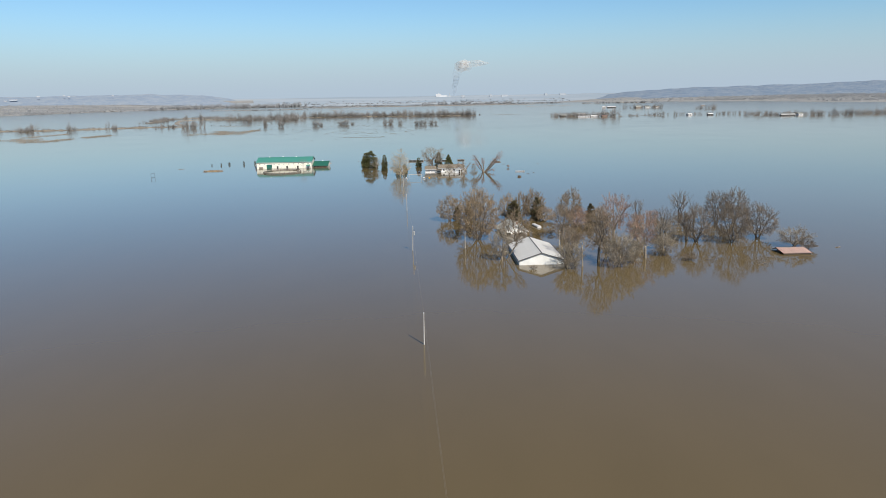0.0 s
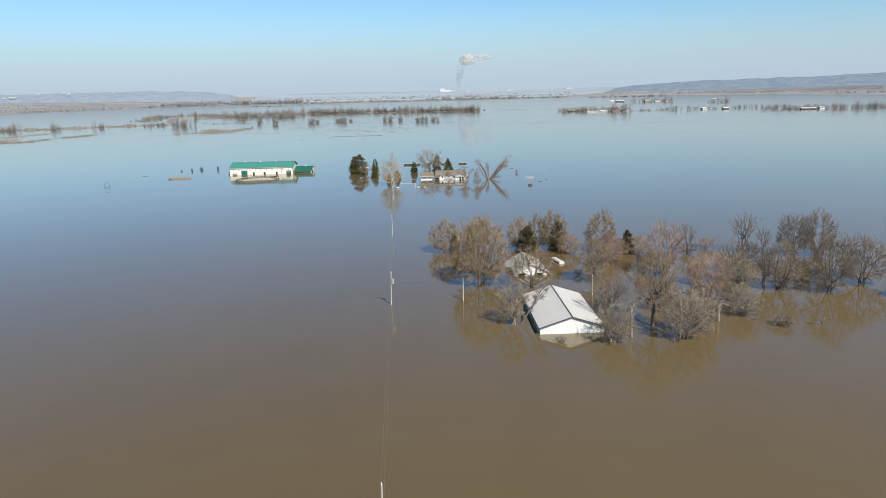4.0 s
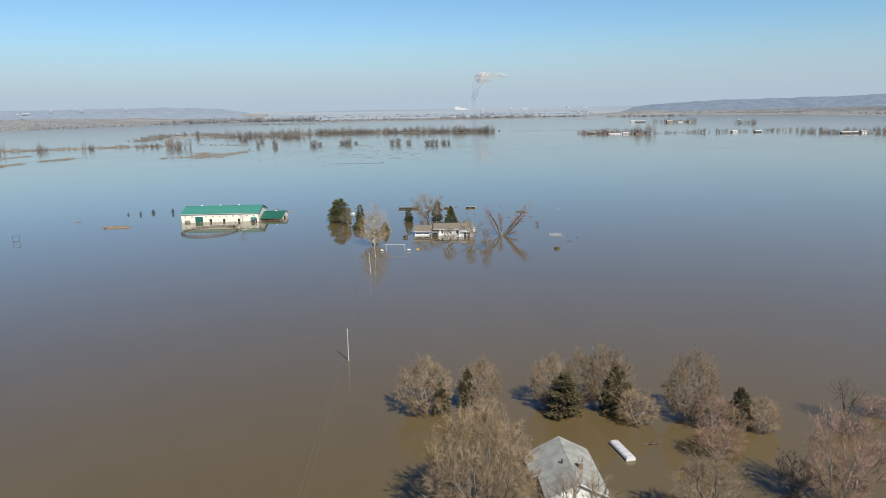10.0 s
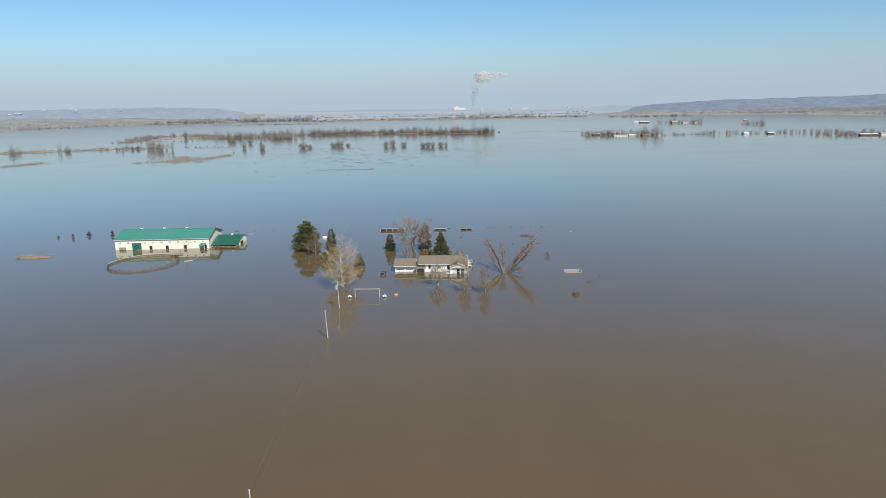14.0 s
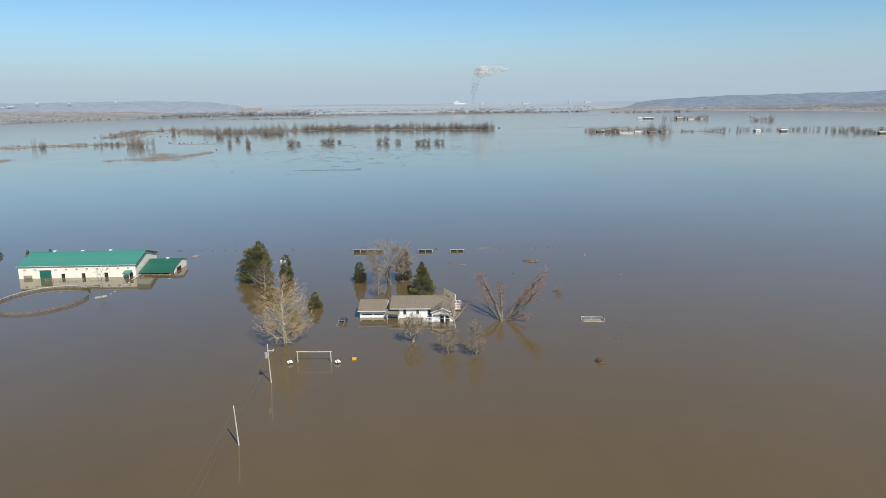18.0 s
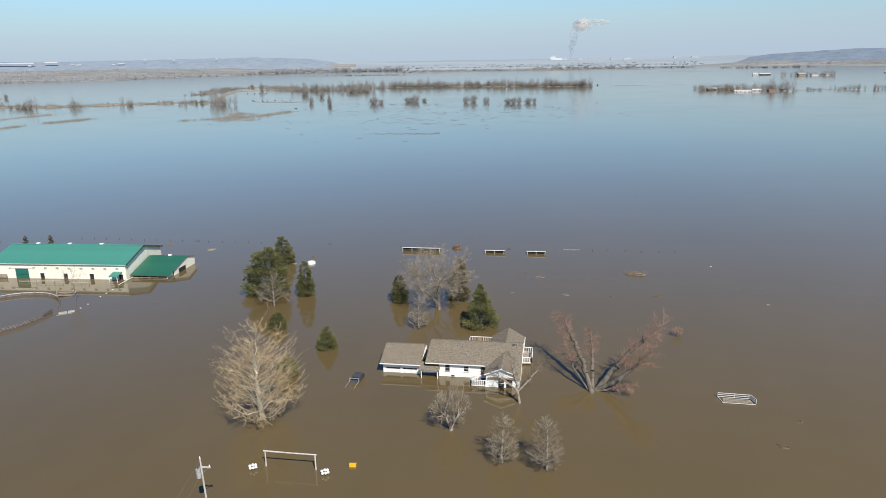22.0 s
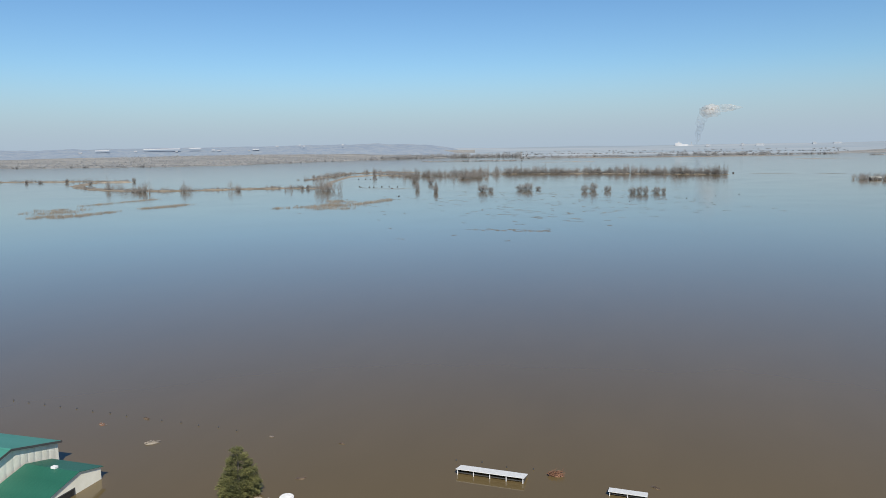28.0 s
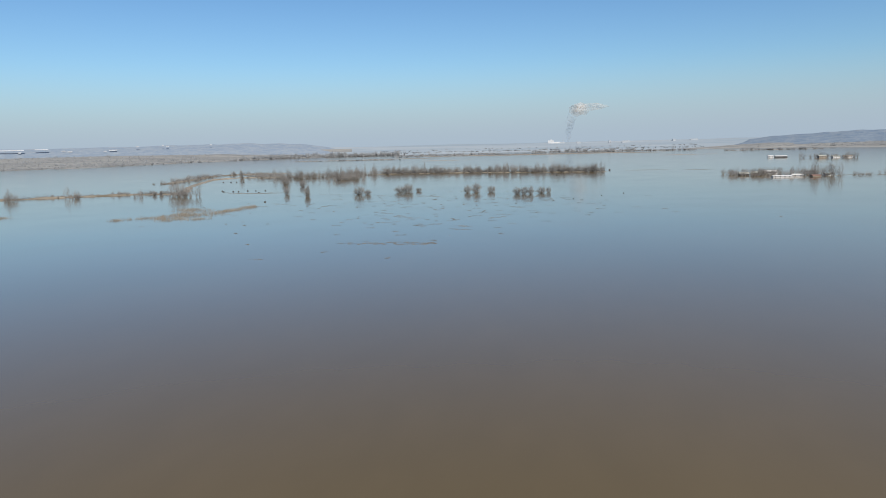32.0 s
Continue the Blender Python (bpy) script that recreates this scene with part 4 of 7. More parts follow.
wood("levee_thicket", along([(-655, 1090), (-628, 1090)], 16, pick, 5, 15, 13) + along([(-737, 1133), (-716, 1133)], 9, pick, 4, 13, 9) + along([(-588, 1101), (-572, 1101)], 8, pick, 3, 11, 9) + along([(-536, 1134), (-520, 1134)], 8, pick, 3, 11, 9)
     + along([(-420, 1155), (-385, 1124)], 16, pick, 5, 16, 12) + along([(-466, 1146), (-456, 1146)], 5, pick, 3, 15, 8), "far_wood", "thick clumps of bare bushes on the levee", "brush")
wood("far_snags", [(-301, 1783, 27, 7), (-250, 1774, 29, 6), (-265, 1776, 23, 6), (-151, 1700, 22, 6), (60, 1617, 25, 6), (75, 1612, 26, 8), (-375, 1797, 24, 7), (20, 1606, 19, 6), (-60, 1640, 21, 6)], "far_wood", "tall thin dead trees above the far row")

SHRUBS = [(-1006, 1319, 12, 9), (-1068, 1320, 9, 12), (-1080, 1302, 13, 8), (-891, 1353, 13, 8), (-918, 1284, 13, 9), (-443, 1167, 12, 8), (-451, 1167, 9, 6), (-535, 1575, 24, 12), (-396, 1420, 22, 10), (-321, 1292, 15, 10),
          (-264, 1152, 17, 8), (-287, 1151, 16, 8), (-371, 1362, 20, 12), (-321, 1448, 15, 14), (-201, 1131, 15, 14), (-193, 1135, 11, 9), (-156, 1163, 15, 14), (-164, 1160, 11, 12), (-147, 1176, 8, 9), (-90, 1143, 14, 10),
          (-82, 1150, 15, 11), (-66, 1148, 12, 11), (-38, 1116, 13, 10), (-31, 1114, 12, 9), (-25, 1114, 14, 10), (-15, 1125, 13, 11), (-8, 1130, 9, 6), (-250, 1112, 14, 9)]
for i, (x, y, h, w) in enumerate(SHRUBS):
    v, f = far_template(20 + i % 5, 240, mid=0.27)
    if i < 5:
        me_s = mesh_from("crown", v, f, M["far_wood"])
        SHRUBS[i] = (*SHRUBS[i], me_s)
    t = thing("far_tree", "bare grey-brown tree standing in flood water", "tree", group="far trees in the flood")
    ob = new("crown", SHRUBS[i % 5][4] if i >= 5 else me_s)
    ob.parent = t
    t.matrix_basis = Matrix.Translation((x, y, 0)) @ Matrix.Rotation(i * 1.3, 4, "Z") @ Matrix.Diagonal((w * (1.35 + 0.4 * math.sin(i * 2.3)), w * 1.35, h * (0.9 + 0.12 * math.cos(i * 1.9)), 1))


def reeds(name, areas, n, h, mat, label, thick=0.10):
    """Dead grass standing over shallow ground, as one mass."""
    r = np.random.default_rng(len(name))
    P = []
    for (ax, ay, bx, by, spread_m, share) in areas:
        k = int(n * share)
        f = r.random(k)
        P.append(np.stack([ax + (bx - ax) * f + r.normal(size=k) * spread_m * 0.5, ay + (by - ay) * f + r.normal(size=k) * spread_m, np.full(k, -0.1)], -1))
    P = np.concatenate(P)
    k = len(P)
    d = unit(np.stack([r.normal(size=k) * 0.3, r.normal(size=k) * 0.3, np.ones(k)], -1))
    v, f = spikes(P, d, h * r.uniform(0.4, 1.2, k), np.full(k, thick * h), r_gen=r)
    return tagged(new(name, mesh_from(name, v, f, M[mat])), label, "grass", kind="stuff")


def tufts(areas, n, long=(2.0, 7.0), deep=(0.4, 1.6)):
    """Breaks patches (x0, y0, x1, y1, spread, share) of dead growth into n small ragged clumps."""
    out = []
    for ax, ay, bx, by, wide, share in areas:
        k = max(1, int(n * share))
        for _ in range(k):
            f = pick.random()
            x, y = ax + (bx - ax) * f + pick.gauss(0, wide * 0.5), ay + (by - ay) * f + pick.gauss(0, wide * (0.4 + 0.6 * math.sin(math.pi * f)))
            ln = pick.uniform(*long)
            out.append((x - ln / 2, y, x + ln / 2, y + pick.uniform(-1, 1), pick.uniform(*deep), 1 / n))
    return out


reeds("dead_grass_spit", tufts([(-323, 899, -296, 923, 1.5, 0.10), (-292, 905, -254, 912, 6, 0.14), (-300, 930, -270, 935, 14, 0.34), (-312, 985, -292, 975, 10, 0.16), (-269, 948, -261, 1012, 7, 0.26)], 190, (2.0, 7.0), (1.0, 4.5)), 3800, 2.0, "pale_grass", "grey-tan dead grass standing in shallow flood water", 0.038)
reeds("dead_grass_west", tufts([(-478, 800, -446, 804, 7, 0.20), (-520, 850, -490, 835, 18, 0.24), (-533, 890, -525, 985, 2.5, 0.18), (-451, 813, -449, 849, 5, 0.14), (-447, 874, -435, 922, 7, 0.24)], 230, (2.0, 8.0), (1.0, 4.5)), 4400, 1.9, "pale_grass",
      "grey-tan dead grass standing in shallow flood water", 0.045)
silt = tufts([(-215, 1010, 15, 1010, 105, 0.62), (-130, 900, -20, 905, 55, 0.18), (-118, 779, -60, 781, 2.5, 0.10), (-60, 1052, -26, 1063, 3, 0.03), (-390, 1205, -300, 1195, 2, 0.03), (-250, 1150, -96, 1086, 3, 0.07), (-100, 1178, -20, 1150, 2, 0.03)],
             330, (1.0, 7.0), (0.2, 1.0))
reeds("stubble", silt, 9000, 0.4, "mud", "faint broken rows of stubble and silt in the water", 0.35)
for i, (x, y, s_) in enumerate([(13.7, 1051.6, 1.1), (40, 1085, 0.9), (62, 1110, 1.0), (91, 1640, 3.2), (-34, 1010, 0.9), (-399, 1227, 1.5), (-391, 1215, 1.3), (-379, 1215, 1.7), (-373, 1216, 1.5), (-366, 1226, 1.6), (-356, 1227, 1.3), (-337, 1192, 1.5), (-344, 1227, 1.5), (-271, 1055, 1.4), (-505, 1445, 1.8), (-492, 1444, 1.9), (-483, 1444, 1.7), (-471, 1443, 1.8), (2, 1500, 2.6)]):
    s_ *= 0.62
    t = thing("dark_bale", "dark round bale standing in far flood water", "bale", pose(x, y, 0), group="far dark bales")
    bm = bmesh.new()
    bmesh.ops.create_cone(bm, cap_ends=True, segments=14, radius1=s_ * 0.8, radius2=s_ * 0.75, depth=s_ * 1.6, matrix=Matrix.Translation((0, 0, s_ * 0.3)) @ Matrix.Rotation(math.pi / 2, 4, "X"))
    bmesh.ops.bevel(bm, geom=bm.edges[:], offset=s_ * 0.12, segments=2, affect="EDGES")
    part("bale", bm, M["trim_dark"], t)
bank("ground_far_bar", [(-373, 1180), (-335, 1182), (-299, 1182)], 3, 0.3, "mud", "thin dark bar in the water")
bank("ground_far_bar", [(112, 1632), (140, 1630), (186, 1622)], 4, 0.3, "mud", "thin dark bar in the water")
bank("ground_far_bar", [(206, 1617), (230, 1614), (254, 1610)], 3, 0.25, "mud", "thin dark bar in the water")

def far_belts(shore, reach, top, n, x0, x1, y0, y1, h):
    """Trees scattered in belts over rising country."""
    out = []
    while len(out) < n:
        x, y = pick.uniform(x0, x1), pick.uniform(y0, y1)
        z = country_z(x, y, shore, reach, top)
        if z is not None and noise.noise((x * 0.0022, math.hypot(x, y) * 0.009, 4)) > -0.12 + 0.4 * pick.random() - 0.25:
            out.append((x, y, h * pick.uniform(0.6, 1.3), pick.uniform(13, 24), z))
    return out


# These farthest belts take the wood colour that has haze in it.
wood("west_shore_wood", far_belts(WEST, 4330, 38, 2900, -3400, -1000, 1900, 4150, 13), "haze_tinted_wood", "belts of bare grey woodland on the far shore", kinds=FARTHER)
wood("west_shore_edge", along([(-2500, 2480), (-2040, 2500), (-1760, 2570), (-1630, 2650), (-1610, 2900), (-1570, 3290), (-1470, 3660)], 420, pick, 26, 9, 22), "haze_tinted_wood", "low bare brush along the far shore", kinds=FARTHER)
wood("west_point_wood", along([(-1470, 3700), (-1330, 4040), (-1200, 4180)], 190, pick, 34, 22, 40), "haze_tinted_wood", "bare woodland on a far point", kinds=FARTHER)
wood("far_point_wood", along([(-1180, 4010), (-980, 4030), (-800, 4020)], 150, pick, 22, 26, 34), "haze_tinted_wood", "hazy bare woodland at the end of the far shore", kinds=FARTHER)
wood("strip_wood", along([(-680, 3440), (-300, 3480), (0, 3500), (240, 3520)], 190, pick, 14, 7, 26, 0.6), "haze_tinted_wood", "line of bare trees on a far strip of land", kinds=FARTHER)
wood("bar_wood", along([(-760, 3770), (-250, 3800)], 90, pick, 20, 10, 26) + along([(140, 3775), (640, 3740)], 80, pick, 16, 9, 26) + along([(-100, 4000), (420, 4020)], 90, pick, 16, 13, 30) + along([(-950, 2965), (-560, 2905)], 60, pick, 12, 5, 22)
     + along([(680, 3350), (1000, 3300)], 60, pick, 14, 9, 24), "haze_tinted_wood", "thin lines of bare trees on far bars", kinds=FARTHER)
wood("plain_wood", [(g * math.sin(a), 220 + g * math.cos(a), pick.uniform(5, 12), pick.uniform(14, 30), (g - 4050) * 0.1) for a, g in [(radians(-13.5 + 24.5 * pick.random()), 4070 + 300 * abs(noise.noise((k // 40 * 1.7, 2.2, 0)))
     + pick.uniform(0, 40)) for k in range(280)]], "haze_tinted_wood", "hazy lines of bare trees on the far plain", kinds=FARTHER)
wood("east_shore_wood", far_belts(EAST, 4050, 22, 2500, 650, 3200, 1900, 4050, 11), "haze_tinted_wood", "bare woodland under the bluff", kinds=FARTHER)

foot = []
while len(foot) < 1900:
    az_f, g_f = radians(pick.uniform(11.5, 44)), pick.uniform(3450, 3990)
    x_f, y_f = g_f * math.sin(az_f), 220 + g_f * math.cos(az_f)
    z_f = country_z(x_f, y_f, EAST, 4050, 22)
    if z_f is not None:
        foot.append((x_f, y_f, pick.uniform(8, 15), pick.uniform(20, 38), z_f))
wood("bluff_foot_wood", foot, "haze_tinted_wood", "hazy bare woodland along the foot of the bluff", kinds=FARTHER)


# ---- far settlement in the flood ----
def far_house(name, x, y, w, d, h, roof_h, turn, wall_mat, roof_mat, label):
    """A small gabled building, far off: walls, roof, dark windows."""
    t = thing(name, label, "building", pose(x, y, 0, 0, 0, turn), group="far settlement")
    part("wall", boxes((-w / 2, w / 2, -d / 2, d / 2, -0.5, h)), M[wall_mat], t)
    bm = extrude([(-w / 2 - 0.4, -d / 2 - 0.5, h), (-w / 2 - 0.4, d / 2 + 0.5, h), (-w / 2 - 0.4, 0, h + roof_h)], (w + 0.8, 0, 0))
    part("roof", bm, M[roof_mat], t)
    for i in range(max(1, int(w // 5)) if w < 40 else 0):
        cx = -w / 2 + (i + 0.5) * w / max(1, int(w // 5))
        part("window", boxes((cx - 0.7, cx + 0.7, -d / 2 - 0.06, -d / 2 - 0.005, h * 0.35, h * 0.8)), M["dark"], t)
    return t


for row in [("far_house", 243, 1400, 12, 8, 2.0, 2.2, 8, "trim_dark", "old_shingle"), ("far_house", 262, 1418, 9, 7, 2.4, 2.0, -10, "grey_wood", "old_shingle"),
            ("far_house", 283, 1424, 16, 8, 2.6, 2.6, 5, "far_white", "far_white"), ("far_house", 272, 1340, 22, 6, 1.6, 1.0, 3, "far_white", "far_white"),
            ("far_house", 297, 1362, 13, 7, 1.4, 1.6, -6, "far_white", "grey_metal_roof"), ("far_house", 333, 1362, 9, 6, 2.2, 1.4, 0, "far_white", "old_shingle"),
            ("far_house", 312, 1345, 10, 7, 1.2, 1.3, 12, "grey_wood", "rust"), ("far_house", 477, 1352, 9, 7, 2.0, 1.8, 20, "far_white", "far_white"),
            ("far_house", 511, 1336, 10, 6, 2.0, 1.6, 5, "trim_dark", "far_white"), ("far_house", 607, 1232, 24, 8, 2.0, 1.4, -4, "trim_dark", "grey_metal_roof"),
            ("far_house", 632, 1240, 9, 7, 2.8, 1.8, 10, "far_white", "old_shingle"), ("far_house", 532, 2200, 26, 12, 3.0, 2.0, -4, "trim_dark", "far_white"),
            ("far_house", 510, 2204, 11, 10, 3.6, 2.2, -4, "far_white", "far_white"), ("far_house", 612, 2090, 15, 9, 2.6, 2.2, 4, "far_white", "old_shingle"),
            ("far_house", 640, 2100, 18, 9, 2.6, 2.2, -6, "far_white", "grey_wood"), ("far_house", 585, 2095, 16, 9, 4, 3, 8, "grey_wood", "old_shingle"), ("far_house", 835, 2250, 10, 8, 2, 1.2, 0, "grey_wood", "far_white")]:
    lab = {"far_white": "white", "trim_dark": "dark", "grey_wood": "weathered grey"}[row[8]]
    far_house(*row, f"small {lab} building half under flood water, far off")
wood("settlement_trees", [(x, y, pick.uniform(6, 14), pick.uniform(9, 14)) for x, y in [(pick.uniform(225, 345), pick.uniform(1370, 1440)) for _ in range(95)]], "far_wood", "bare trees round the flooded houses")
wood("settlement_trees_near", along([(300, 1352), (345, 1350)], 10, pick, 6, 21, 15), "far_wood", "tall bare trees beside flooded houses")
wood("settlement_row_east", along([(345, 1362), (430, 1380), (530, 1390), (700, 1340)], 90, pick, 12, 8, 9), "far_wood", "scattered bare trees in the flood")
wood("settlement_wood_east", along([(560, 1290), (600, 1250), (680, 1240), (900, 1300)], 170, pick, 16, 9.5, 12), "far_wood", "belt of bare trees in the flood")
wood("grove_east", along([(560, 2120), (650, 2090)], 30, pick, 12, 13, 17), "far_wood", "bare trees round far houses")
wood("grove_far_east", along([(690, 1890), (730, 1880)], 12, pick, 8, 15, 18), "far_wood", "bare clumps in the water")
bank("ground_settlement", [(330, 1352), (384, 1385), (430, 1345)], 6, 0.2, "mud", "thin bar of ground in the flood")

# White sheds and plant on the horizon.
for az, g, w, h, z in [(-43.2, 4330, 70, 2.2, 68), (-39.2, 4330, 190, 2.6, 72), (-36.9, 4330, 60, 2.6, 74), (-32.5, 4320, 36, 2.4, 62)]:
    shed_far = far_house("far_warehouse", g * math.sin(radians(az)), 220 + g * math.cos(radians(az)), w, 30, h, 1.5, -az, "warehouse_white", "warehouse_white", "long white warehouse on the far hillside")
    shed_far.location.z = z
for az, g, w, z in [(-30.9, 4370, 16, 78), (-29.2, 4380, 9, 82), (-28.9, 4370, 12, 76), (-25.9, 4370, 10, 80), (-35.6, 4330, 18, 62), (-35.2, 4320, 22, 58), (-38.2, 4310, 14, 58), (-41.0, 4310, 12, 60), (-33.0, 4310, 14, 56), (-44.6, 4310, 16, 56)]:
    shed_far = far_house("far_house", g * math.sin(radians(az)), 220 + g * math.cos(radians(az)), w, 14, 3, 2, -az, "far_pale", "far_white", "small pale building on the far hillside")
    shed_far.location.z = z
plant_site = thing("power_plant", "pale power plant far off on the horizon", "factory", pose(2, 4730, 40))
part("boiler_house", boxes((-30, 5, -10, 10, -42, 20), (5, 42, -10, 10, -42, 11), (-14, -8, -4, 4, 20, 26)), M["far_white"], plant_site)
part("shed", boxes((40, 70, -8, 8, -42, 8)), M["far_pale"], plant_site)
part("stack", rods((((60), 0, -42), (60, 0, 24), 2.5, 1.8)), M["far_pale"], plant_site)
for x, w, h in [(150, 22, 5), (330, 12, 9), (420, 40, 4), (690, 16, 10), (800, 40, 6)]:
    far_house("far_works", x, 4640, w, 20, 45 + h * 0.5, 2, 0, "far_pale", "far_pale", "pale works building far off on the horizon")


def puff(parent, mat, at, size, seed, name="puff"):
    """A lumpy cloud of vapour, broader than it is high."""
    bm = bmesh.new()
    bmesh.ops.create_icosphere(bm, subdivisions=4, radius=1)
    for v in bm.verts:
        q = v.co.normalized()
        v.co = q * (1 + 0.34 * noise.noise(q * 1.7 + Vector((seed, 0, 0))) + 0.20 * noise.noise(q * 4.3 + Vector((0, seed, 0))) + 0.08 * noise.noise(q * 9.0 + Vector((0, 0, seed))))
        v.co = Vector((v.co.x * size[0] + at[0], v.co.y * size[0] + at[1], v.co.z * size[1] + at[2]))
    for f in bm.faces:
        f.smooth = True
    part(name, bm, M[mat], parent)


plume = thing("steam_plume", "pale steam plume drifting up from the power plant", "plume", pose(90, 4730, 60))
for k in (1.0, 0.78, 0.52):
    puff(plume, "steam", (62, 0, 178), (60 * k, 36 * k), 3.0)
puff(plume, "steam", (150, 120, 198), (80, 19), 8.0)
for k in range(7):
    puff(plume, "vapour", (8 + 3 * k + 5 * math.sin(k * 2.1), 300 - 20 * k, 8 + 22 * k), (9 + 3.2 * k, 19 + 2 * k), 31.0 + k, "wisp")


# ---- white shed by the grove ----
SHED = pose(25.35, 173.45, 0, 0, 0, 1.9) @ pose(0, 0, 0, 0, 0, 90)
shed = thing("white_shed", "long white metal shed with grey roof, flooded to the eaves", "shed", SHED)
# Own axes: x runs back from the gable that faces the road, y runs across to the left.
SL, SW, SE, SR = 20.6, 5.75, 1.25, 3.15
for y in (-SW, SW - 0.14):
    part("side_wall", boxes((0.14, SL - 0.14, y, y + 0.14, -1.3, SE)), M["white_metal"], shed)
for x in (0, SL - 0.14):
    part("gable_wall", extrude([(x, -SW, -1.3), (x, SW, -1.3), (x, SW, SE), (x, 0, SR - 0.02), (x, -SW, SE)], (0.14, 0, 0)), M["white_metal"], shed)
for s in (-1, 1):
    slope_panels(shed, "roof_panel", "grey_metal_roof", -0.3, SL + 0.3, (s * (SW + 0.25), SE - 0.02), (0, SR + 0.06))
    part("eave_trim", boxes((-0.3, SL + 0.3, s * (SW + 0.27) - 0.04, s * (SW + 0.27) + 0.04, SE - 0.16, SE + 0.02)), M["trim_dark"], shed)
    for x in (-0.33, SL + 0.31):
        part("rake_trim", extrude([(x, s * (SW + 0.25), SE - 0.17), (x, s * (SW + 0.25), SE + 0.03), (x, 0, SR + 0.12), (x, 0, SR - 0.08)], (0.035, 0, 0)), M["trim_dark"], shed)
part("ridge_cap", extrude([(-0.3, -0.14, SR + 0.05), (-0.3, 0, SR + 0.13), (-0.3, 0.14, SR + 0.05), (-0.3, 0, SR + 0.07)], (SL + 0.6, 0, 0)), M["trim_dark"], shed)

# ---- cottage in the grove ----
COTT = pose(22.9, 213.7, 0, 0, 0, 4.0) @ pose(0, 0, 0, 0, 0, 90)
cott = thing("cottage", "small white cottage with a weathered grey roof, flooded to the eaves", "house", COTT)
CL, CW, CE, CR = 11.6, 3.7, 1.05, 2.95
bm = wall(-CW, CW, -1.2, CE, 0, 0.16, [(-3.0, -1.5, -0.7, 0.62), (0.9, 2.9, -0.9, 0.62)])
bmesh.ops.rotate(bm, cent=(0, 0, 0), matrix=Matrix.Rotation(-math.pi / 2, 3, "Z"), verts=bm.verts[:])
front = part("front_wall", bm, M["white_siding"], cott)
part("gable", extrude([(0.0, -CW, CE), (0.0, CW, CE), (0.0, 0, CR)], (0.16, 0, 0)), M["white_siding"], cott)
# Dark sheet behind the front openings paints the shade of the porch.
part("porch_recess", boxes((0.3, 0.4, -CW + 0.2, CW - 0.2, -1.0, CE)), M["dark"], cott)
part("porch_post", boxes((-0.06, 0.1, -0.1, 0.1, -0.9, 0.62)), M["white_paint"], cott)
part("back_wall", extrude([(CL - 0.16, -CW, -1.2), (CL - 0.16, CW, -1.2), (CL - 0.16, CW, CE), (CL - 0.16, 0, CR), (CL - 0.16, -CW, CE)], (0.16, 0, 0)), M["white_siding"], cott)
for s in (-1, 1):
    part("side_wall", boxes((0.16, CL - 0.16, s * CW - (0.16 if s > 0 else 0), s * CW + (0 if s > 0 else 0.16), -1.2, CE)), M["white_siding"], cott)
    part("roof", extrude([(-0.45, s * (CW + 0.4), CE - 0.18), (-0.45, s * (CW + 0.4), CE - 0.06), (-0.45, 0, CR + 0.16), (-0.45, 0, CR + 0.02)], (CL + 0.9, 0, 0)), M["old_shingle"], cott)
    part("barge_board", extrude([(-0.5, s * (CW + 0.42), CE - 0.26), (-0.5, s * (CW + 0.42), CE - 0.08), (-0.5, 0, CR + 0.13), (-0.5, 0, CR - 0.05)], (0.045, 0, 0)), M["white_paint"], cott)
part("porch_roof", extrude([(CL * 0.45, CW + 0.3, CE + 0.02), (CL * 0.45, CW + 1.3, CE - 0.3), (CL * 0.45, CW + 1.3, CE - 0.2), (CL * 0.45, CW + 0.3, CE + 0.14)], (CL * 0.5, 0, 0)), M["old_shingle"], cott)
part("vent_pipe", rods(((5.4, 0.9, CR - 0.7), (5.4, 0.9, CR + 0.25), 0.12)), M["trim_dark"], cott)
stack = part("chimney", boxes((4.0, 4.55, -1.5, -0.95, CR - 1.0, CR + 0.32)), M["chimney_brick"], cott, "small brown brick chimney")
part("chimney_cap", boxes((3.94, 4.61, -1.56, -0.89, CR + 0.322, CR + 0.40)), M["concrete"], stack)

# ---- boat-like trailer roof, rusty roof ----
trailer = thing("stock_trailer", "white stock trailer with a rounded roof, flooded to its top", "trailer", pose(31.3, 226.9, 0, 0, 0, 14) @ Matrix.Diagonal((0.74, 0.9, 0.85, 1)))
bm = bmesh.new()
prof = [(-0.95, -0.8), (0.95, -0.8), (0.95, 0.35), (0.8, 0.58), (0.4, 0.7), (-0.4, 0.7), (-0.8, 0.58), (-0.95, 0.35)]
extrude([(x, -2.9, z) for x, z in prof], (0, 5.8, 0), bm)
part("body", bm, M["far_white"], trailer)
for k in range(5):
    part("roof_rib", boxes((-0.78, 0.78, -2.5 + k * 1.25, -2.42 + k * 1.25, 0.57, 0.73)), M["galv"], trailer)
part("side_stripe", boxes((-0.98, -0.955, -2.8, 2.8, 0.05, 0.28)), M["trim_dark"], trailer)

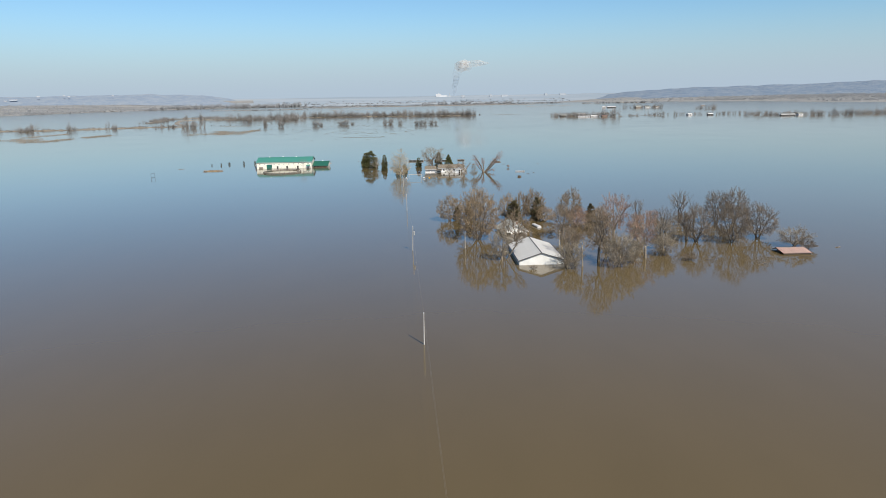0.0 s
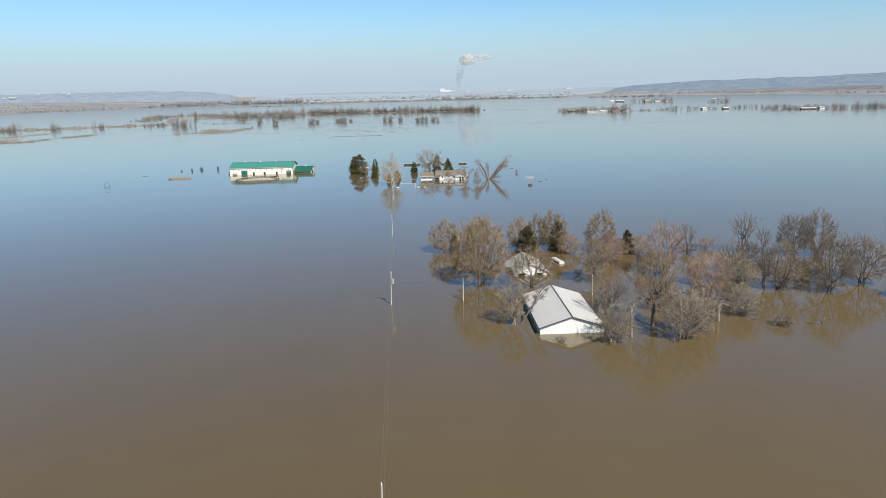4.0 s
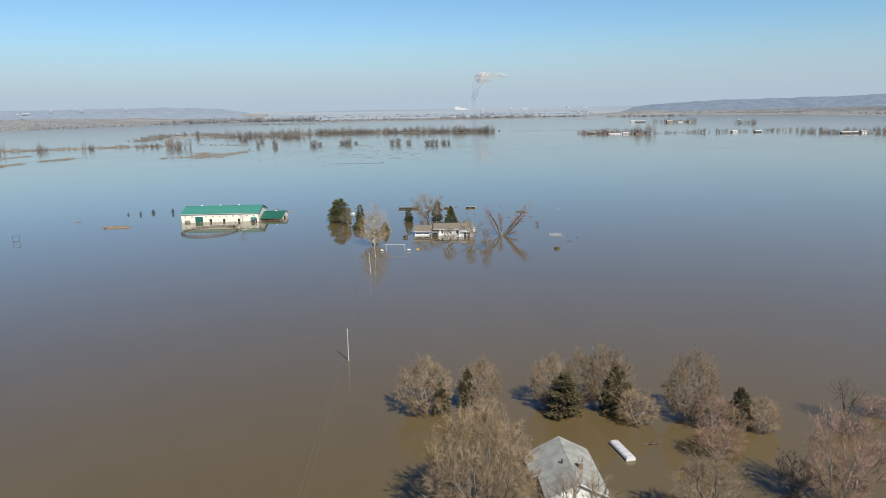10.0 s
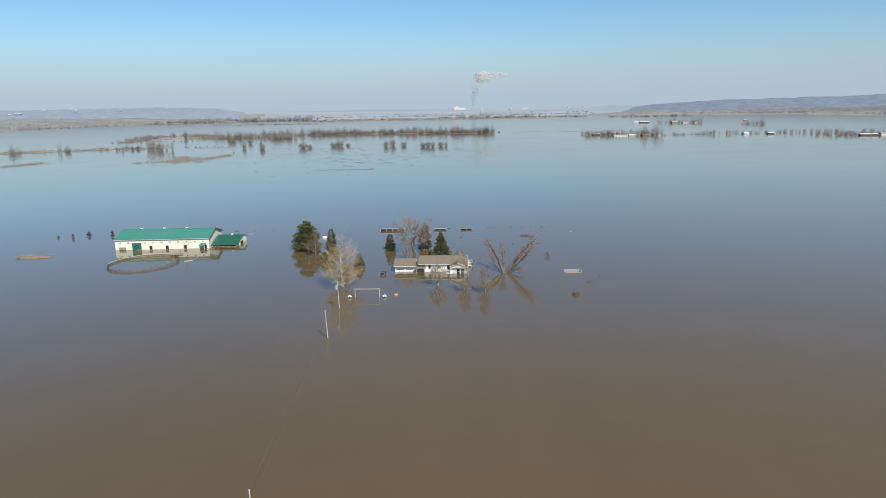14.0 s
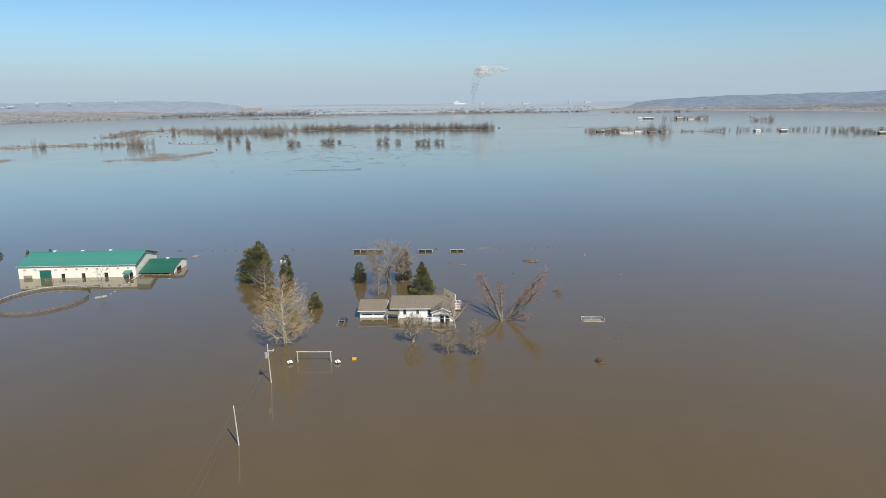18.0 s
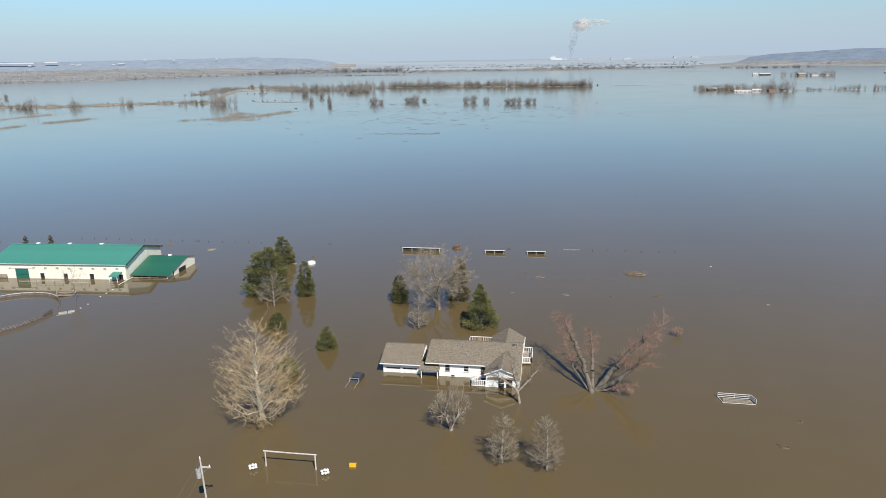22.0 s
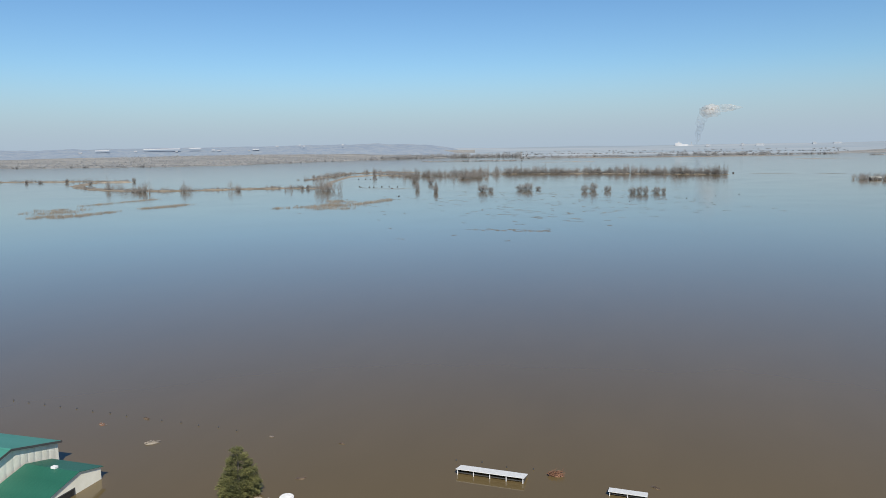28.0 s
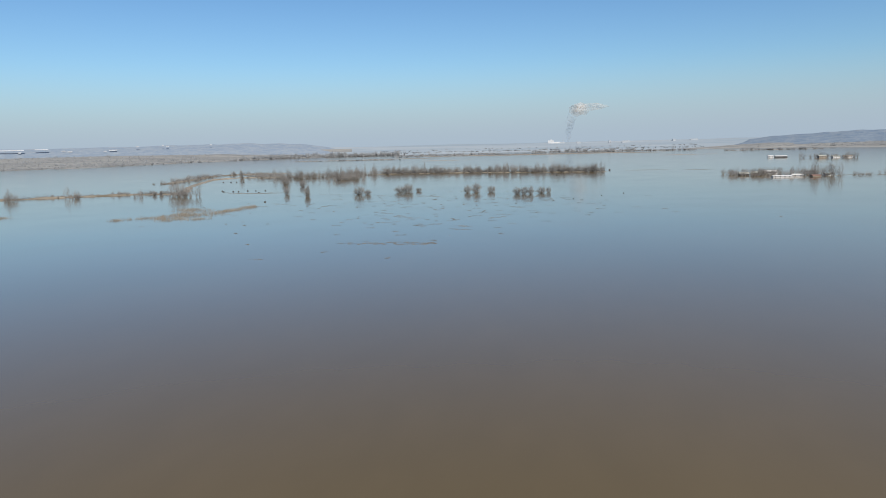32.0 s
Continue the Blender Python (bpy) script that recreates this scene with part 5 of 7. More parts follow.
lean = thing("tin_roof_shed", "low shed with a rusty red tin roof just above the flood", "shed", pose(94.6, 182.0, 0, 0, 0, 2.0) @ Matrix.Diagonal((0.80, 0.8, 0.9, 1)))
part("frame", boxes((-4.6, 4.6, -2.2, -2.0, -0.8, 0.5), (-4.6, 4.6, 2.3, 2.5, -0.8, 1.1), (4.45, 4.6, -2.0, 2.3, -0.8, 0.55)), M["grey_wood"], lean)
for k in range(23):
    x = -4.9 + 0.43 * k
    slope_panels(lean, "roof_panel", "pale_rust" if k % 2 else "rust", x, x + 0.43, (-2.6, 0.42), (2.8, 1.25), width=0.43, thick=0.04)
    slope_panels(lean, "roof_panel", "rust", x, x + 0.43, (5.6, 0.30), (2.8, 1.25), width=0.43, thick=0.04)

# ---- green-roofed barn with open annex ----
BARN = pose(-82.73, 443.05, 0, 0, 0, 3.16)
barn = thing("green_roof_barn", "long cream metal barn with green ribbed roof, half flooded", "barn", BARN)
BL, BD, BE, BR = 34.5, 17.1, 3.87, 6.24
doors = [(-28.3, -24.9, -1.4, 2.45), (-22.0, -20.9, -1.4, 1.35), (-16.0, -14.9, -1.4, 1.35), (-9.3, -8.2, -1.4, 1.35), (-1.9, -0.8, -1.4, 1.3)]
vents = [(-33.0 + i * 3.05, -32.25 + i * 3.05, 2.35, 2.85) for i in range(11)]
holes = doors + [v for v in vents if not any(d[0] - 0.2 < v[1] and v[0] < d[1] + 0.2 for d in doors[:1])]
part("front_wall", wall(-BL, 0, -1.4, BE, 0, 0.18, holes), M["cream_metal"], barn)
part("back_wall", boxes((-BL, 0, BD - 0.18, BD, -1.4, BE)), M["cream_metal"], barn)
for x in (-BL, -0.18):
    part("gable_wall", extrude([(x, 0.18, -1.4), (x, BD - 0.18, -1.4), (x, BD - 0.18, BE), (x, BD / 2, BR - 0.05), (x, 0.18, BE)], (0.18, 0, 0)), M["cream_metal"], barn)
slope_panels(barn, "roof_panel", "green_roof", -BL - 0.35, 0.45, (-0.45, BE - 0.08), (BD / 2, BR + 0.06))
slope_panels(barn, "roof_panel", "green_roof", -BL - 0.35, 0.45, (BD + 0.45, BE - 0.08), (BD / 2, BR + 0.06))
part("ridge_cap", extrude([(-BL - 0.35, BD / 2 - 0.3, BR + 0.03), (-BL - 0.35, BD / 2, BR + 0.16), (-BL - 0.35, BD / 2 + 0.3, BR + 0.03), (-BL - 0.35, BD / 2, BR + 0.06)], (BL + 0.8, 0, 0)), M["green_roof"], barn)
for a, b in (((-0.45, BE - 0.08), (BD / 2, BR + 0.06)), ((BD + 0.45, BE - 0.08), (BD / 2, BR + 0.06))):
    part("rake_trim", extrude([(0.46, a[0], a[1] - 0.3), (0.46, a[0], a[1] + 0.05), (0.46, b[0], b[1] + 0.05), (0.46, b[0], b[1] - 0.3)], (0.05, 0, 0)), M["trim_dark"], barn)
part("eave_trim", boxes((-BL - 0.35, 0.45, -0.50, -0.455, BE - 0.17, BE - 0.08)), M["white_paint"], barn)
part("sliding_door", boxes((-28.3, -24.9, 0.05, 0.12, -1.4, 2.4)), M["green_door"], barn, "dark green sliding door")
part("door_brace", boxes((-28.3, -24.9, 0.0, 0.045, 0.95, 1.07), (-28.3, -28.18, 0.0, 0.045, -1.4, 0.945), (-25.02, -24.9, 0.0, 0.045, -1.4, 0.945)), M["green_roof_dark"], barn)
part("door_track", boxes((-30.2, -23.2, -0.09, -0.005, 2.5, 2.62)), M["white_paint"], barn)
for d in doors[1:]:
    dr = part("door_frame", boxes((d[0] - 0.1, d[0], -0.05, 0.1, -1.4, d[3] + 0.1), (d[1], d[1] + 0.1, -0.05, 0.1, -1.4, d[3] + 0.1), (d[0], d[1], -0.05, 0.1, d[3], d[3] + 0.1)), M["white_paint"], barn)
    # Near-black sheet across the doorway stands for the shaded inside.
    part("opening", boxes((d[0], d[1], 0.16, 0.2, -1.4, d[3])), M["dark"], dr)
for v in holes[5:]:
    fr = part("vent_window", boxes((v[0] - 0.05, v[1] + 0.05, -0.04, -0.003, v[3], v[3] + 0.06), (v[0] - 0.05, v[1] + 0.05, -0.04, -0.003, v[2] - 0.06, v[2])), M["white_paint"], barn)
    part("pane", boxes((v[0], v[1], 0.02, 0.05, v[2], v[3])), M["concrete"], fr)
part("ice_guard", boxes((-33.0, -30.6, -0.22, -0.02, 0.15, 1.0)), M["grey_wood"], barn, "stacked grey boards against the wall")
for x in (-27.5, -19.0, -10.5):
    vt = part("roof_vent", boxes((x - 0.34, x + 0.34, BD / 2 - 0.26, BD / 2 + 0.26, BR + 0.1, BR + 0.28)), M["white_paint"], barn)
    part("vent_hood", extrude([(x - 0.45, BD / 2 - 0.38, BR + 0.28), (x - 0.45, BD / 2 - 0.2, BR + 0.44), (x - 0.45, BD / 2 + 0.2, BR + 0.44), (x - 0.45, BD / 2 + 0.38, BR + 0.28)], (0.9, 0, 0)), M["white_paint"], vt)
side = part("side_shed", boxes((-BL - 1.9, -BL, 5.0, 9.0, -1.0, 1.9)), M["white_metal"], barn)
part("side_shed_roof", extrude([(-BL - 2.1, 4.7, 1.9), (-BL - 2.1, 9.3, 1.9), (-BL, 9.3, 2.5), (-BL, 4.7, 2.5)], (0, 0, 0.08)), M["white_metal"], side)
# Canopy over the side door.
part("canopy_roof", extrude([(-3.1, -2.3, 1.35), (-3.1, -0.02, 1.9), (-3.1, -0.02, 2.0), (-3.1, -2.3, 1.47)], (2.2, 0, 0)), M["green_roof"], barn, "small green canopy on posts")
for x in (-3.0, -1.15):
    part("canopy_post", boxes((x, x + 0.12, -2.2, -2.08, -1.2, 1.4)), M["white_paint"], barn)
for z in (0.2, 0.7):
    part("canopy_rail", boxes((-2.85, -1.2, -2.18, -2.12, z, z + 0.07)), M["brown_rail"], barn)

annex = thing("barn_annex", "open-fronted annex with a dark green roof joined to a cream barn", "barn", pose(-82.4, 444.3, 0, 0, 0, 2.0))
AL = 9.6
A_F, A_R, A_B = (-0.2, 0.85), (9.3, 3.15), (13.6, 2.0)
part("back_wall", boxes((0.2, AL - 0.2, 13.3, 13.5, -1.2, 1.95)), M["cream_metal"], annex)
part("gable_wall", extrude([(AL - 0.18, 3.0, -1.2), (AL - 0.18, 13.5, -1.2), (AL - 0.18, 13.5, 1.9), (AL - 0.18, 9.3, 3.02), (AL - 0.18, 3.0, 1.5)], (0.18, 0, 0)), M["cream_metal"], annex)
part("low_end_wall", extrude([(AL - 0.5, 0.2, -1.2), (AL - 0.5, 3.0, -1.2), (AL - 0.5, 3.0, 1.4), (AL - 0.5, 0.2, 0.8)], (0.16, 0, 0)), M["cream_metal"], annex)
# No hole is cut: a dark sheet on the gable paints the doorway's shade.
part("end_opening", boxes((AL + 0.003, AL + 0.03, 5.2, 8.3, -1.0, 0.95)), M["dark"], annex, "dark sheet standing for a shaded doorway")
part("opening_trim", boxes((AL + 0.003, AL + 0.06, 5.0, 5.2, -1.0, 1.1), (AL + 0.003, AL + 0.06, 8.3, 8.5, -1.0, 1.1), (AL + 0.003, AL + 0.06, 5.2, 8.3, 0.95, 1.1)), M["trim_dark"], annex)
# Dark sheet at the back of the stalls, coloured as the shade there.
part("stall_back", boxes((0.3, AL - 0.6, 2.6, 2.7, -1.2, 1.2)), M["dark"], annex)
for i in range(5):
    part("stall_post", boxes((0.3 + i * 2.15, 0.45 + i * 2.15, 0.1, 0.25, -1.2, 0.85)), M["grey_wood"], annex)
part("stall_rail", boxes((0.3, AL - 0.5, 0.02, 0.1, 0.12, 0.26)), M["grey_wood"], annex)
slope_panels(annex, "roof_panel", "green_roof_dark", -0.1, AL + 0.3, A_F, A_R)
slope_panels(annex, "roof_panel", "green_roof_dark", -0.1, AL + 0.3, (13.9, 1.9), A_R)
part("roof_vent", boxes((5.0, 5.8, 9.0, 9.6, 3.15, 3.45)), M["white_paint"], annex)
part("eave_trim", boxes((-0.1, AL + 0.3, -0.27, -0.205, 0.7, 0.86)), M["trim_dark"], annex)
ramp = tagged(part("white_pipe", rods(((-82.1, 438.9, 0.12), (-81.9, 444.2, 0.35), 0.09)), M["white_paint"], None), "white plastic pipe leaning from the flood to the annex", "pipe")

# ---- rail fence and weeds along the barn's front ----
yard = thing("yard_fence", "low grey rail fence with dead vines along a flooded barn", "fence", BARN @ pose(-25.0, -3.4, 0))
for i in range(9):
    part("post", rods(((i * 2.2, 0.15 * math.sin(i * 2.0), -1), (i * 2.2, 0.15 * math.sin(i * 2.0), 0.75 + 0.1 * math.sin(i * 5.0)), 0.06)), M["grey_wood"], yard)
    if i < 8 and i != 5:
        for z in (0.25, 0.6):
            part("rail", rods(((i * 2.2, 0, z), (i * 2.2 + 2.2, 0.1, z + 0.04 * math.sin(i * 3.0)), 0.028), sides=6), M["pole_wood"], yard)

# ---- round pen ----
pen = thing("round_pen", "round pen of brown pipe rails standing out of the flood", "fence", pose(-95.7, 417.4, 0))
N, R = 26, 11.6
spots = [(R * math.cos(2 * math.pi * i / N) * 0.94, R * 1.12 * math.sin(2 * math.pi * i / N)) for i in range(N)]
for i, (x, y) in enumerate(spots):
    part("post", rods(((x, y, -1), (x, y, 0.70), 0.10)), M["pen_rail"], pen)
    if i in (1, 2):
        continue
    x2, y2 = spots[(i + 1) % N]
    for z in (0.16, 0.40, 0.64):
        part("rail", rods(((x, y, z), (x2, y2, z + 0.03 * math.sin(i * 2.7)), 0.085), sides=6), M["pole_wood" if z > 0.5 and 3 < i < 14 else "pen_rail" if i > 3 else "brown_rail"], pen)
gate = thing("pen_gate", "grey timber gate frame lying on the water beside a round pen", "gate", pose(-89.9, 431.2, 0.1, 0, 4, 24))
for y in (-1.1, 1.1):
    part("side_rail", boxes((-1.9, 1.9, y - 0.11, y + 0.11, 0.06, 0.26), bevel=0.02), M["grey_wood"], gate)
for x in (-1.9, 1.68):
    part("end_rail", boxes((x, x + 0.22, -0.98, 0.98, 0.08, 0.24), bevel=0.02), M["grey_wood"], gate)
part("brace", rods(((-1.6, -0.9, 0.2), (1.6, 0.9, 0.2), 0.06)), M["grey_wood"], gate)
for x in (-1.2, -0.7, -0.2, 0.3, 0.8, 1.3):
    part("plank", boxes((x - 0.15, x + 0.15, -0.95, 0.95, 0.03, 0.075)), M["pen_rail"], gate)
part("post", boxes((-2.2, -2.0, 0.9, 1.1, -1, 0.8)), M["grey_wood"], gate)
raft = thing("floating_boards", "two grey weathered slabs and a board floating on the flood", "debris", pose(-82.0, 420.4, 0, 0, 0, 35))
part("slab", boxes((-1.3, 0.3, -0.55, 0.55, -0.05, 0.22), bevel=0.1), M["concrete"], raft)
part("slab", boxes((0.42, 1.7, -0.35, 0.75, -0.05, 0.2), bevel=0.1), M["concrete"], raft)
part("board", boxes((-1.7, 1.2, -0.95, -0.7, -0.03, 0.07)), M["grey_wood"], raft)

# ---- fence posts in the flood behind ----
post_me = None
for i in range(28):
    x = -121 + i * 4.05
    if -62 < x < -25:
        continue
    t = thing("fence_post", "short dark fence post top above the flood", "post", pose(x, 479.6 + 0.3 * math.sin(i * 3.1), 0, 3 * math.sin(i), 3 * math.cos(i * 2), 0), group="fence line behind the barn")
    if post_me is None:
        post_me = part("stake", rods(((0, 0, -0.8), (0, 0, 0.26), 0.11, 0.09)), M["trim_dark"], t)
    else:
        shared("stake", post_me.data, t, Matrix.Identity(4))
for x, y in [(28, 480), (32, 480), (36.5, 480), (40.5, 480), (45, 480), (49, 480)]:
    t = thing("fence_post", "short dark fence post top above the flood", "post", pose(x, y, 0), group="fence line behind the house")
    shared("stake", post_me.data, t, Matrix.Identity(4))

# ---- loafing sheds (long low white roofs, dark and open in front) ----
for x0, x1, label in [(-22.3, -12.2, "long open livestock shelter with white roof, flooded to its roof"), (0.0, 5.0, "small open livestock shelter with white roof, flooded to its roof"), (11.0, 15.7, "small open livestock shelter with white roof, flooded to its roof")]:
    w = x1 - x0
    t = thing("livestock_shelter", label, "shelter", pose(x0, 475.0, 0), group="white shelters in the flood")
    dz = 0.92 if w > 8 else 0.72
    dp = 2.6 if w > 8 else 2.0
    part("roof", extrude([(-0.15, -0.2, dz - 0.02), (-0.15, dp, dz - 0.02 - dp * 0.25), (-0.15, dp, dz + 0.06 - dp * 0.25), (-0.15, -0.2, dz + 0.07)], (w + 0.3, 0, 0)), M["white_paint"], t)
    part("back_wall", boxes((0, w, dp - 0.25, dp - 0.15, -0.8, dz - 0.06 - dp * 0.25)), M["trim_dark"], t)
    n = 5 if w > 8 else 3
    for i in range(n):
        x = i * (w - 0.12) / (n - 1)
        part("post", boxes((x, x + 0.12, 0, 0.12, -0.8, dz - 0.06)), M["white_paint"], t)
    for x in (-0.03, w - 0.05):
        part("end_wall", extrude([(x, 0.2, -0.8), (x, dp - 0.26, -0.8), (x, dp - 0.26, dz - 0.05 - dp * 0.24), (x, 0.2, dz - 0.16)], (0.08, 0, 0)), M["trim_dark"], t)
    part("stall_rail", boxes((0.13, w - 0.13, 0.14, 0.2, 0.25, 0.37)), M["trim_dark"], t)
rail = thing("floating_rail", "thin grey rail lying on the flood", "rail", pose(22.5, 480, 0))
part("bar", rods(((-2.2, 0, 0.05), (2.2, 0.2, 0.12), 0.07), sides=6), M["galv"], rail)

# ---- ranch house ----
house = thing("ranch_house", "white ranch house with brown shingle roof, partly under flood water", "house", pose(0, 400, 0))
# Own axes: front faces -y; y = 0.5 is the main front wall.
GX0, GX1, MX0, MX1, WX0 = -9.35, -3.0, -2.9, 13.05, 7.9
GE, GR, ME, MR = 1.85, 3.3, 2.4, 4.0
part("garage_front", wall(GX0, GX1, -1.2, GE, 0.85, 0.16, [(-8.9, -6.5, -1.2, 0.95), (-6.1, -3.7, -1.2, 0.95)]), M["white_siding"], house)
for a in (-8.9, -6.1):
    gd = part("garage_door", boxes((a, a + 2.4, 0.93, 0.99, -1.2, 0.62)), M["white_paint"], house)
    part("door_panes", boxes((a + 0.06, a + 2.34, 0.93, 0.98, 0.64, 0.93)), M["glass"], gd)
    part("door_muntin", boxes(*[(a + 0.02 + k * 0.59, a + 0.07 + k * 0.59, 0.915, 0.99, 0.63, 0.94) for k in range(5)]), M["white_paint"], gd)
part("garage_side", extrude([(GX0, 1.01, -1.2), (GX0, 6.2, -1.2), (GX0, 6.2, 2.75), (GX0, 5.1, GR - 0.1), (GX0, 1.01, GE)], (0.16, 0, 0)), M["white_siding"], house)
part("garage_back", boxes((GX0, GX1, 6.2, 6.36, -1.2, 2.75)), M["white_siding"], house)
for ya, za in ((0.15, GE), (6.55, 2.84)):
    part("garage_roof", extrude([(GX0 - 0.4, ya, za - 0.08), (GX0 - 0.4, ya, za + 0.06), (GX0 - 0.4, 5.1, GR + 0.06), (GX0 - 0.4, 5.1, GR - 0.1)], (GX1 - GX0 + 0.42, 0, 0)), M["shingle"], house)
part("garage_gutter", boxes((GX0 - 0.4, GX1, 0.02, 0.145, GE - 0.1, GE + 0.02)), M["white_paint"], house)
wins = [(1.0, 1.75, 0.95, 2.05), (4.0, 4.85, 0.95, 1.95), (6.75, 7.6, 0.75, 1.95)]
part("front_wall", wall(0.0, WX0, -1.2, ME, 0.5, 0.18, wins), M["white_siding"], house)
for w in wins:
    window(house, *w, 0.5, frame_mat="grey_wood" if w[0] != 4.0 else "white_paint")
part("porch_wall", wall(MX0, 0.0, -1.2, 1.78, 1.4, 0.18, [(-2.5, -0.5, 0.3, 1.35)]), M["white_siding"], house)
window(house, -2.5, -0.5, 0.3, 1.35, 1.4)
part("porch_roof", extrude([(MX0 - 0.1, -0.75, 1.32), (MX0 - 0.1, -0.75, 1.45), (MX0 - 0.1, 1.4, 1.95), (MX0 - 0.1, 1.4, 1.8)], (3.2, 0, 0)), M["shingle"], house)
for x in (-2.8, -0.15):
    part("porch_post", boxes((x, x + 0.14, -0.6, -0.46, -1.2, 1.32)), M["white_paint"], house)
part("porch_beam", boxes((-2.85, 0.05, -0.66, -0.5, 1.2, 1.33)), M["white_paint"], house)
LX = -1.8
part("left_gable", extrude([(LX, 1.6, -1.2), (LX, 7.0, -1.2), (LX, 7.0, 3.4), (LX, 5.6, MR - 0.12), (LX, 1.6, ME + 0.25)], (0.16, 0, 0)), M["white_siding"], house)
part("back_wall", boxes((LX, WX0, 7.0, 7.16, -1.2, 3.4)), M["white_siding"], house)
XW, XS, PITCH = 10.4, 8.2, (MR - ME) / 5.58
YF, YB = -2.45, 12.35
# The long roof: its front slope runs on down over the right-hand end, past a small front gable.
for x0, x1, ya, za in ((LX - 0.35, XS, 0.02, ME), (XS, MX1 + 0.2, YF - 0.3, ME - PITCH * (0.32 - YF)), (LX - 0.35, MX1 + 0.2, 7.4, 3.48)):
    part("main_roof", extrude([(x0, ya, za - 0.1), (x0, ya, za + 0.05), (x0, 5.6, MR + 0.06), (x0, 5.6, MR - 0.12)], (x1 - x0, 0, 0)), M["shingle"], house)
part("ridge_cap", extrude([(LX - 0.35, 5.42, MR + 0.035), (LX - 0.35, 5.6, MR + 0.10), (LX - 0.35, 5.78, MR + 0.035), (LX - 0.35, 5.6, MR + 0.06)], (MX1 - LX + 0.5, 0, 0)), M["shingle"], house)
part("front_gutter", boxes((LX - 0.35, WX0 - 0.35, -0.11, 0.015, ME - 0.1, ME + 0.02)), M["white_paint"], house)
part("roof_edge", extrude([(LX - 0.4, 0.0, ME - 0.18), (LX - 0.4, 0.0, ME + 0.06), (LX - 0.4, 5.6, MR + 0.07), (LX - 0.4, 5.6, MR - 0.16)], (0.045, 0, 0)), M["trim_dark"], house)
part("rake_board", extrude([(MX1 + 0.205, YF - 0.3, ME - PITCH * (0.32 - YF) - 0.16), (MX1 + 0.205, YF - 0.3, ME - PITCH * (0.32 - YF) + 0.06), (MX1 + 0.205, 5.6, MR + 0.07), (MX1 + 0.205, 7.4, 3.54), (MX1 + 0.205, 7.4, 3.32), (MX1 + 0.205, 5.6, MR - 0.15)], (0.045, 0, 0)), M["white_paint"], house)
# Front gable.
GX, GZ, GS = 10.25, 3.34, 0.41
gl, gr = WX0 - 0.3, 12.45
part("wing_front", wall(WX0, MX1, -1.2, 1.6, YF, 0.18, [(9.75, 10.75, -0.1, 1.5), (10.95, 12.05, -0.1, 1.5)]), M["white_siding"], house)
part("wing_gable", extrude([(WX0, YF, 1.6), (12.3, YF, 1.6), (12.3, YF, GZ - GS * (12.3 - GX) - 0.1), (GX, YF, GZ - 0.1), (WX0, YF, GZ - GS * (GX - WX0) - 0.1)], (0, 0.18, 0)), M["white_siding"], house)
for w in ((9.75, 10.75), (10.95, 12.05)):
    window(house, *w, -0.1, 1.5, YF)
part("wing_left", boxes((WX0, WX0 + 0.16, YF + 0.18, 0.5, -1.2, 2.25)), M["white_siding"], house)
part("wing_cheek", boxes((12.14, 12.3, YF + 0.18, 1.2, 1.2, 2.3)), M["white_siding"], house)
for xe in (gl, gr):
    ze = GZ - GS * abs(xe - GX)
    part("gable_roof", extrude([(xe, YF - 0.4, ze - 0.06), (xe, YF - 0.4, ze + 0.06), (GX, YF - 0.4, GZ + 0.07), (GX, YF - 0.4, GZ - 0.06)], (0, 3.3 - YF + 0.4, 0)), M["shingle"], house)
    part("gable_barge", extrude([(xe, YF - 0.45, ze - 0.16), (xe, YF - 0.45, ze + 0.05), (GX, YF - 0.45, GZ + 0.06), (GX, YF - 0.45, GZ - 0.16)], (0, 0.045, 0)), M["white_paint"], house)
# Back wing with its ridge running from front to back.
part("end_wall", extrude([(MX1 - 0.16, YF + 0.18, -1.2), (MX1 - 0.16, YB, -1.2), (MX1 - 0.16, YB, 2.3), (MX1 - 0.16, 7.3, 2.3), (MX1 - 0.16, 7.2, 3.3), (MX1 - 0.16, 5.6, MR - 0.14), (MX1 - 0.16, YF + 0.18, 1.55)], (0.16, 0, 0)), M["white_siding"], house)
part("wing_back", extrude([(WX0, YB, -1.2), (MX1 - 0.17, YB, -1.2), (MX1 - 0.17, YB, 2.3), (XW, YB, 3.75), (WX0, YB, 2.3)], (0, -0.16, 0)), M["white_siding"], house)
part("wing_side", boxes((WX0, WX0 + 0.16, 7.17, YB - 0.17, -1.2, 2.35)), M["white_siding"], house)
for s in (-1, 1):
    xe = XW + s * (MX1 - XW + 0.15)
    part("back_wing_roof", extrude([(xe, 5.65, 2.24), (xe, 5.65, 2.38), (XW, 5.65, MR + 0.03), (XW, 5.65, MR - 0.10)], (0, YB - 5.25, 0)), M["shingle"], house)
part("right_gutter", boxes((MX1 + 0.16, MX1 + 0.28, 7.5, YB + 0.4, 2.2, 2.34)), M["white_paint"], house)
for x, y, z in [(3.5, 3.9, 3.5), (12.3, 5.0, 3.75), (4.3, 2.2, 3.0)]:
    part("vent_pipe", rods(((x, y, z - 0.3), (x, y, z + 0.55), 0.09)), M["galv"], house)
part("roof_louvre", boxes((11.5, 11.9, 4.9, 5.25, 3.8, 4.1)), M["trim_dark"], house)
part("crawl_vent", boxes((2.0, 2.5, 0.44, 0.497, 0.08, 0.26)), M["dark"], house)
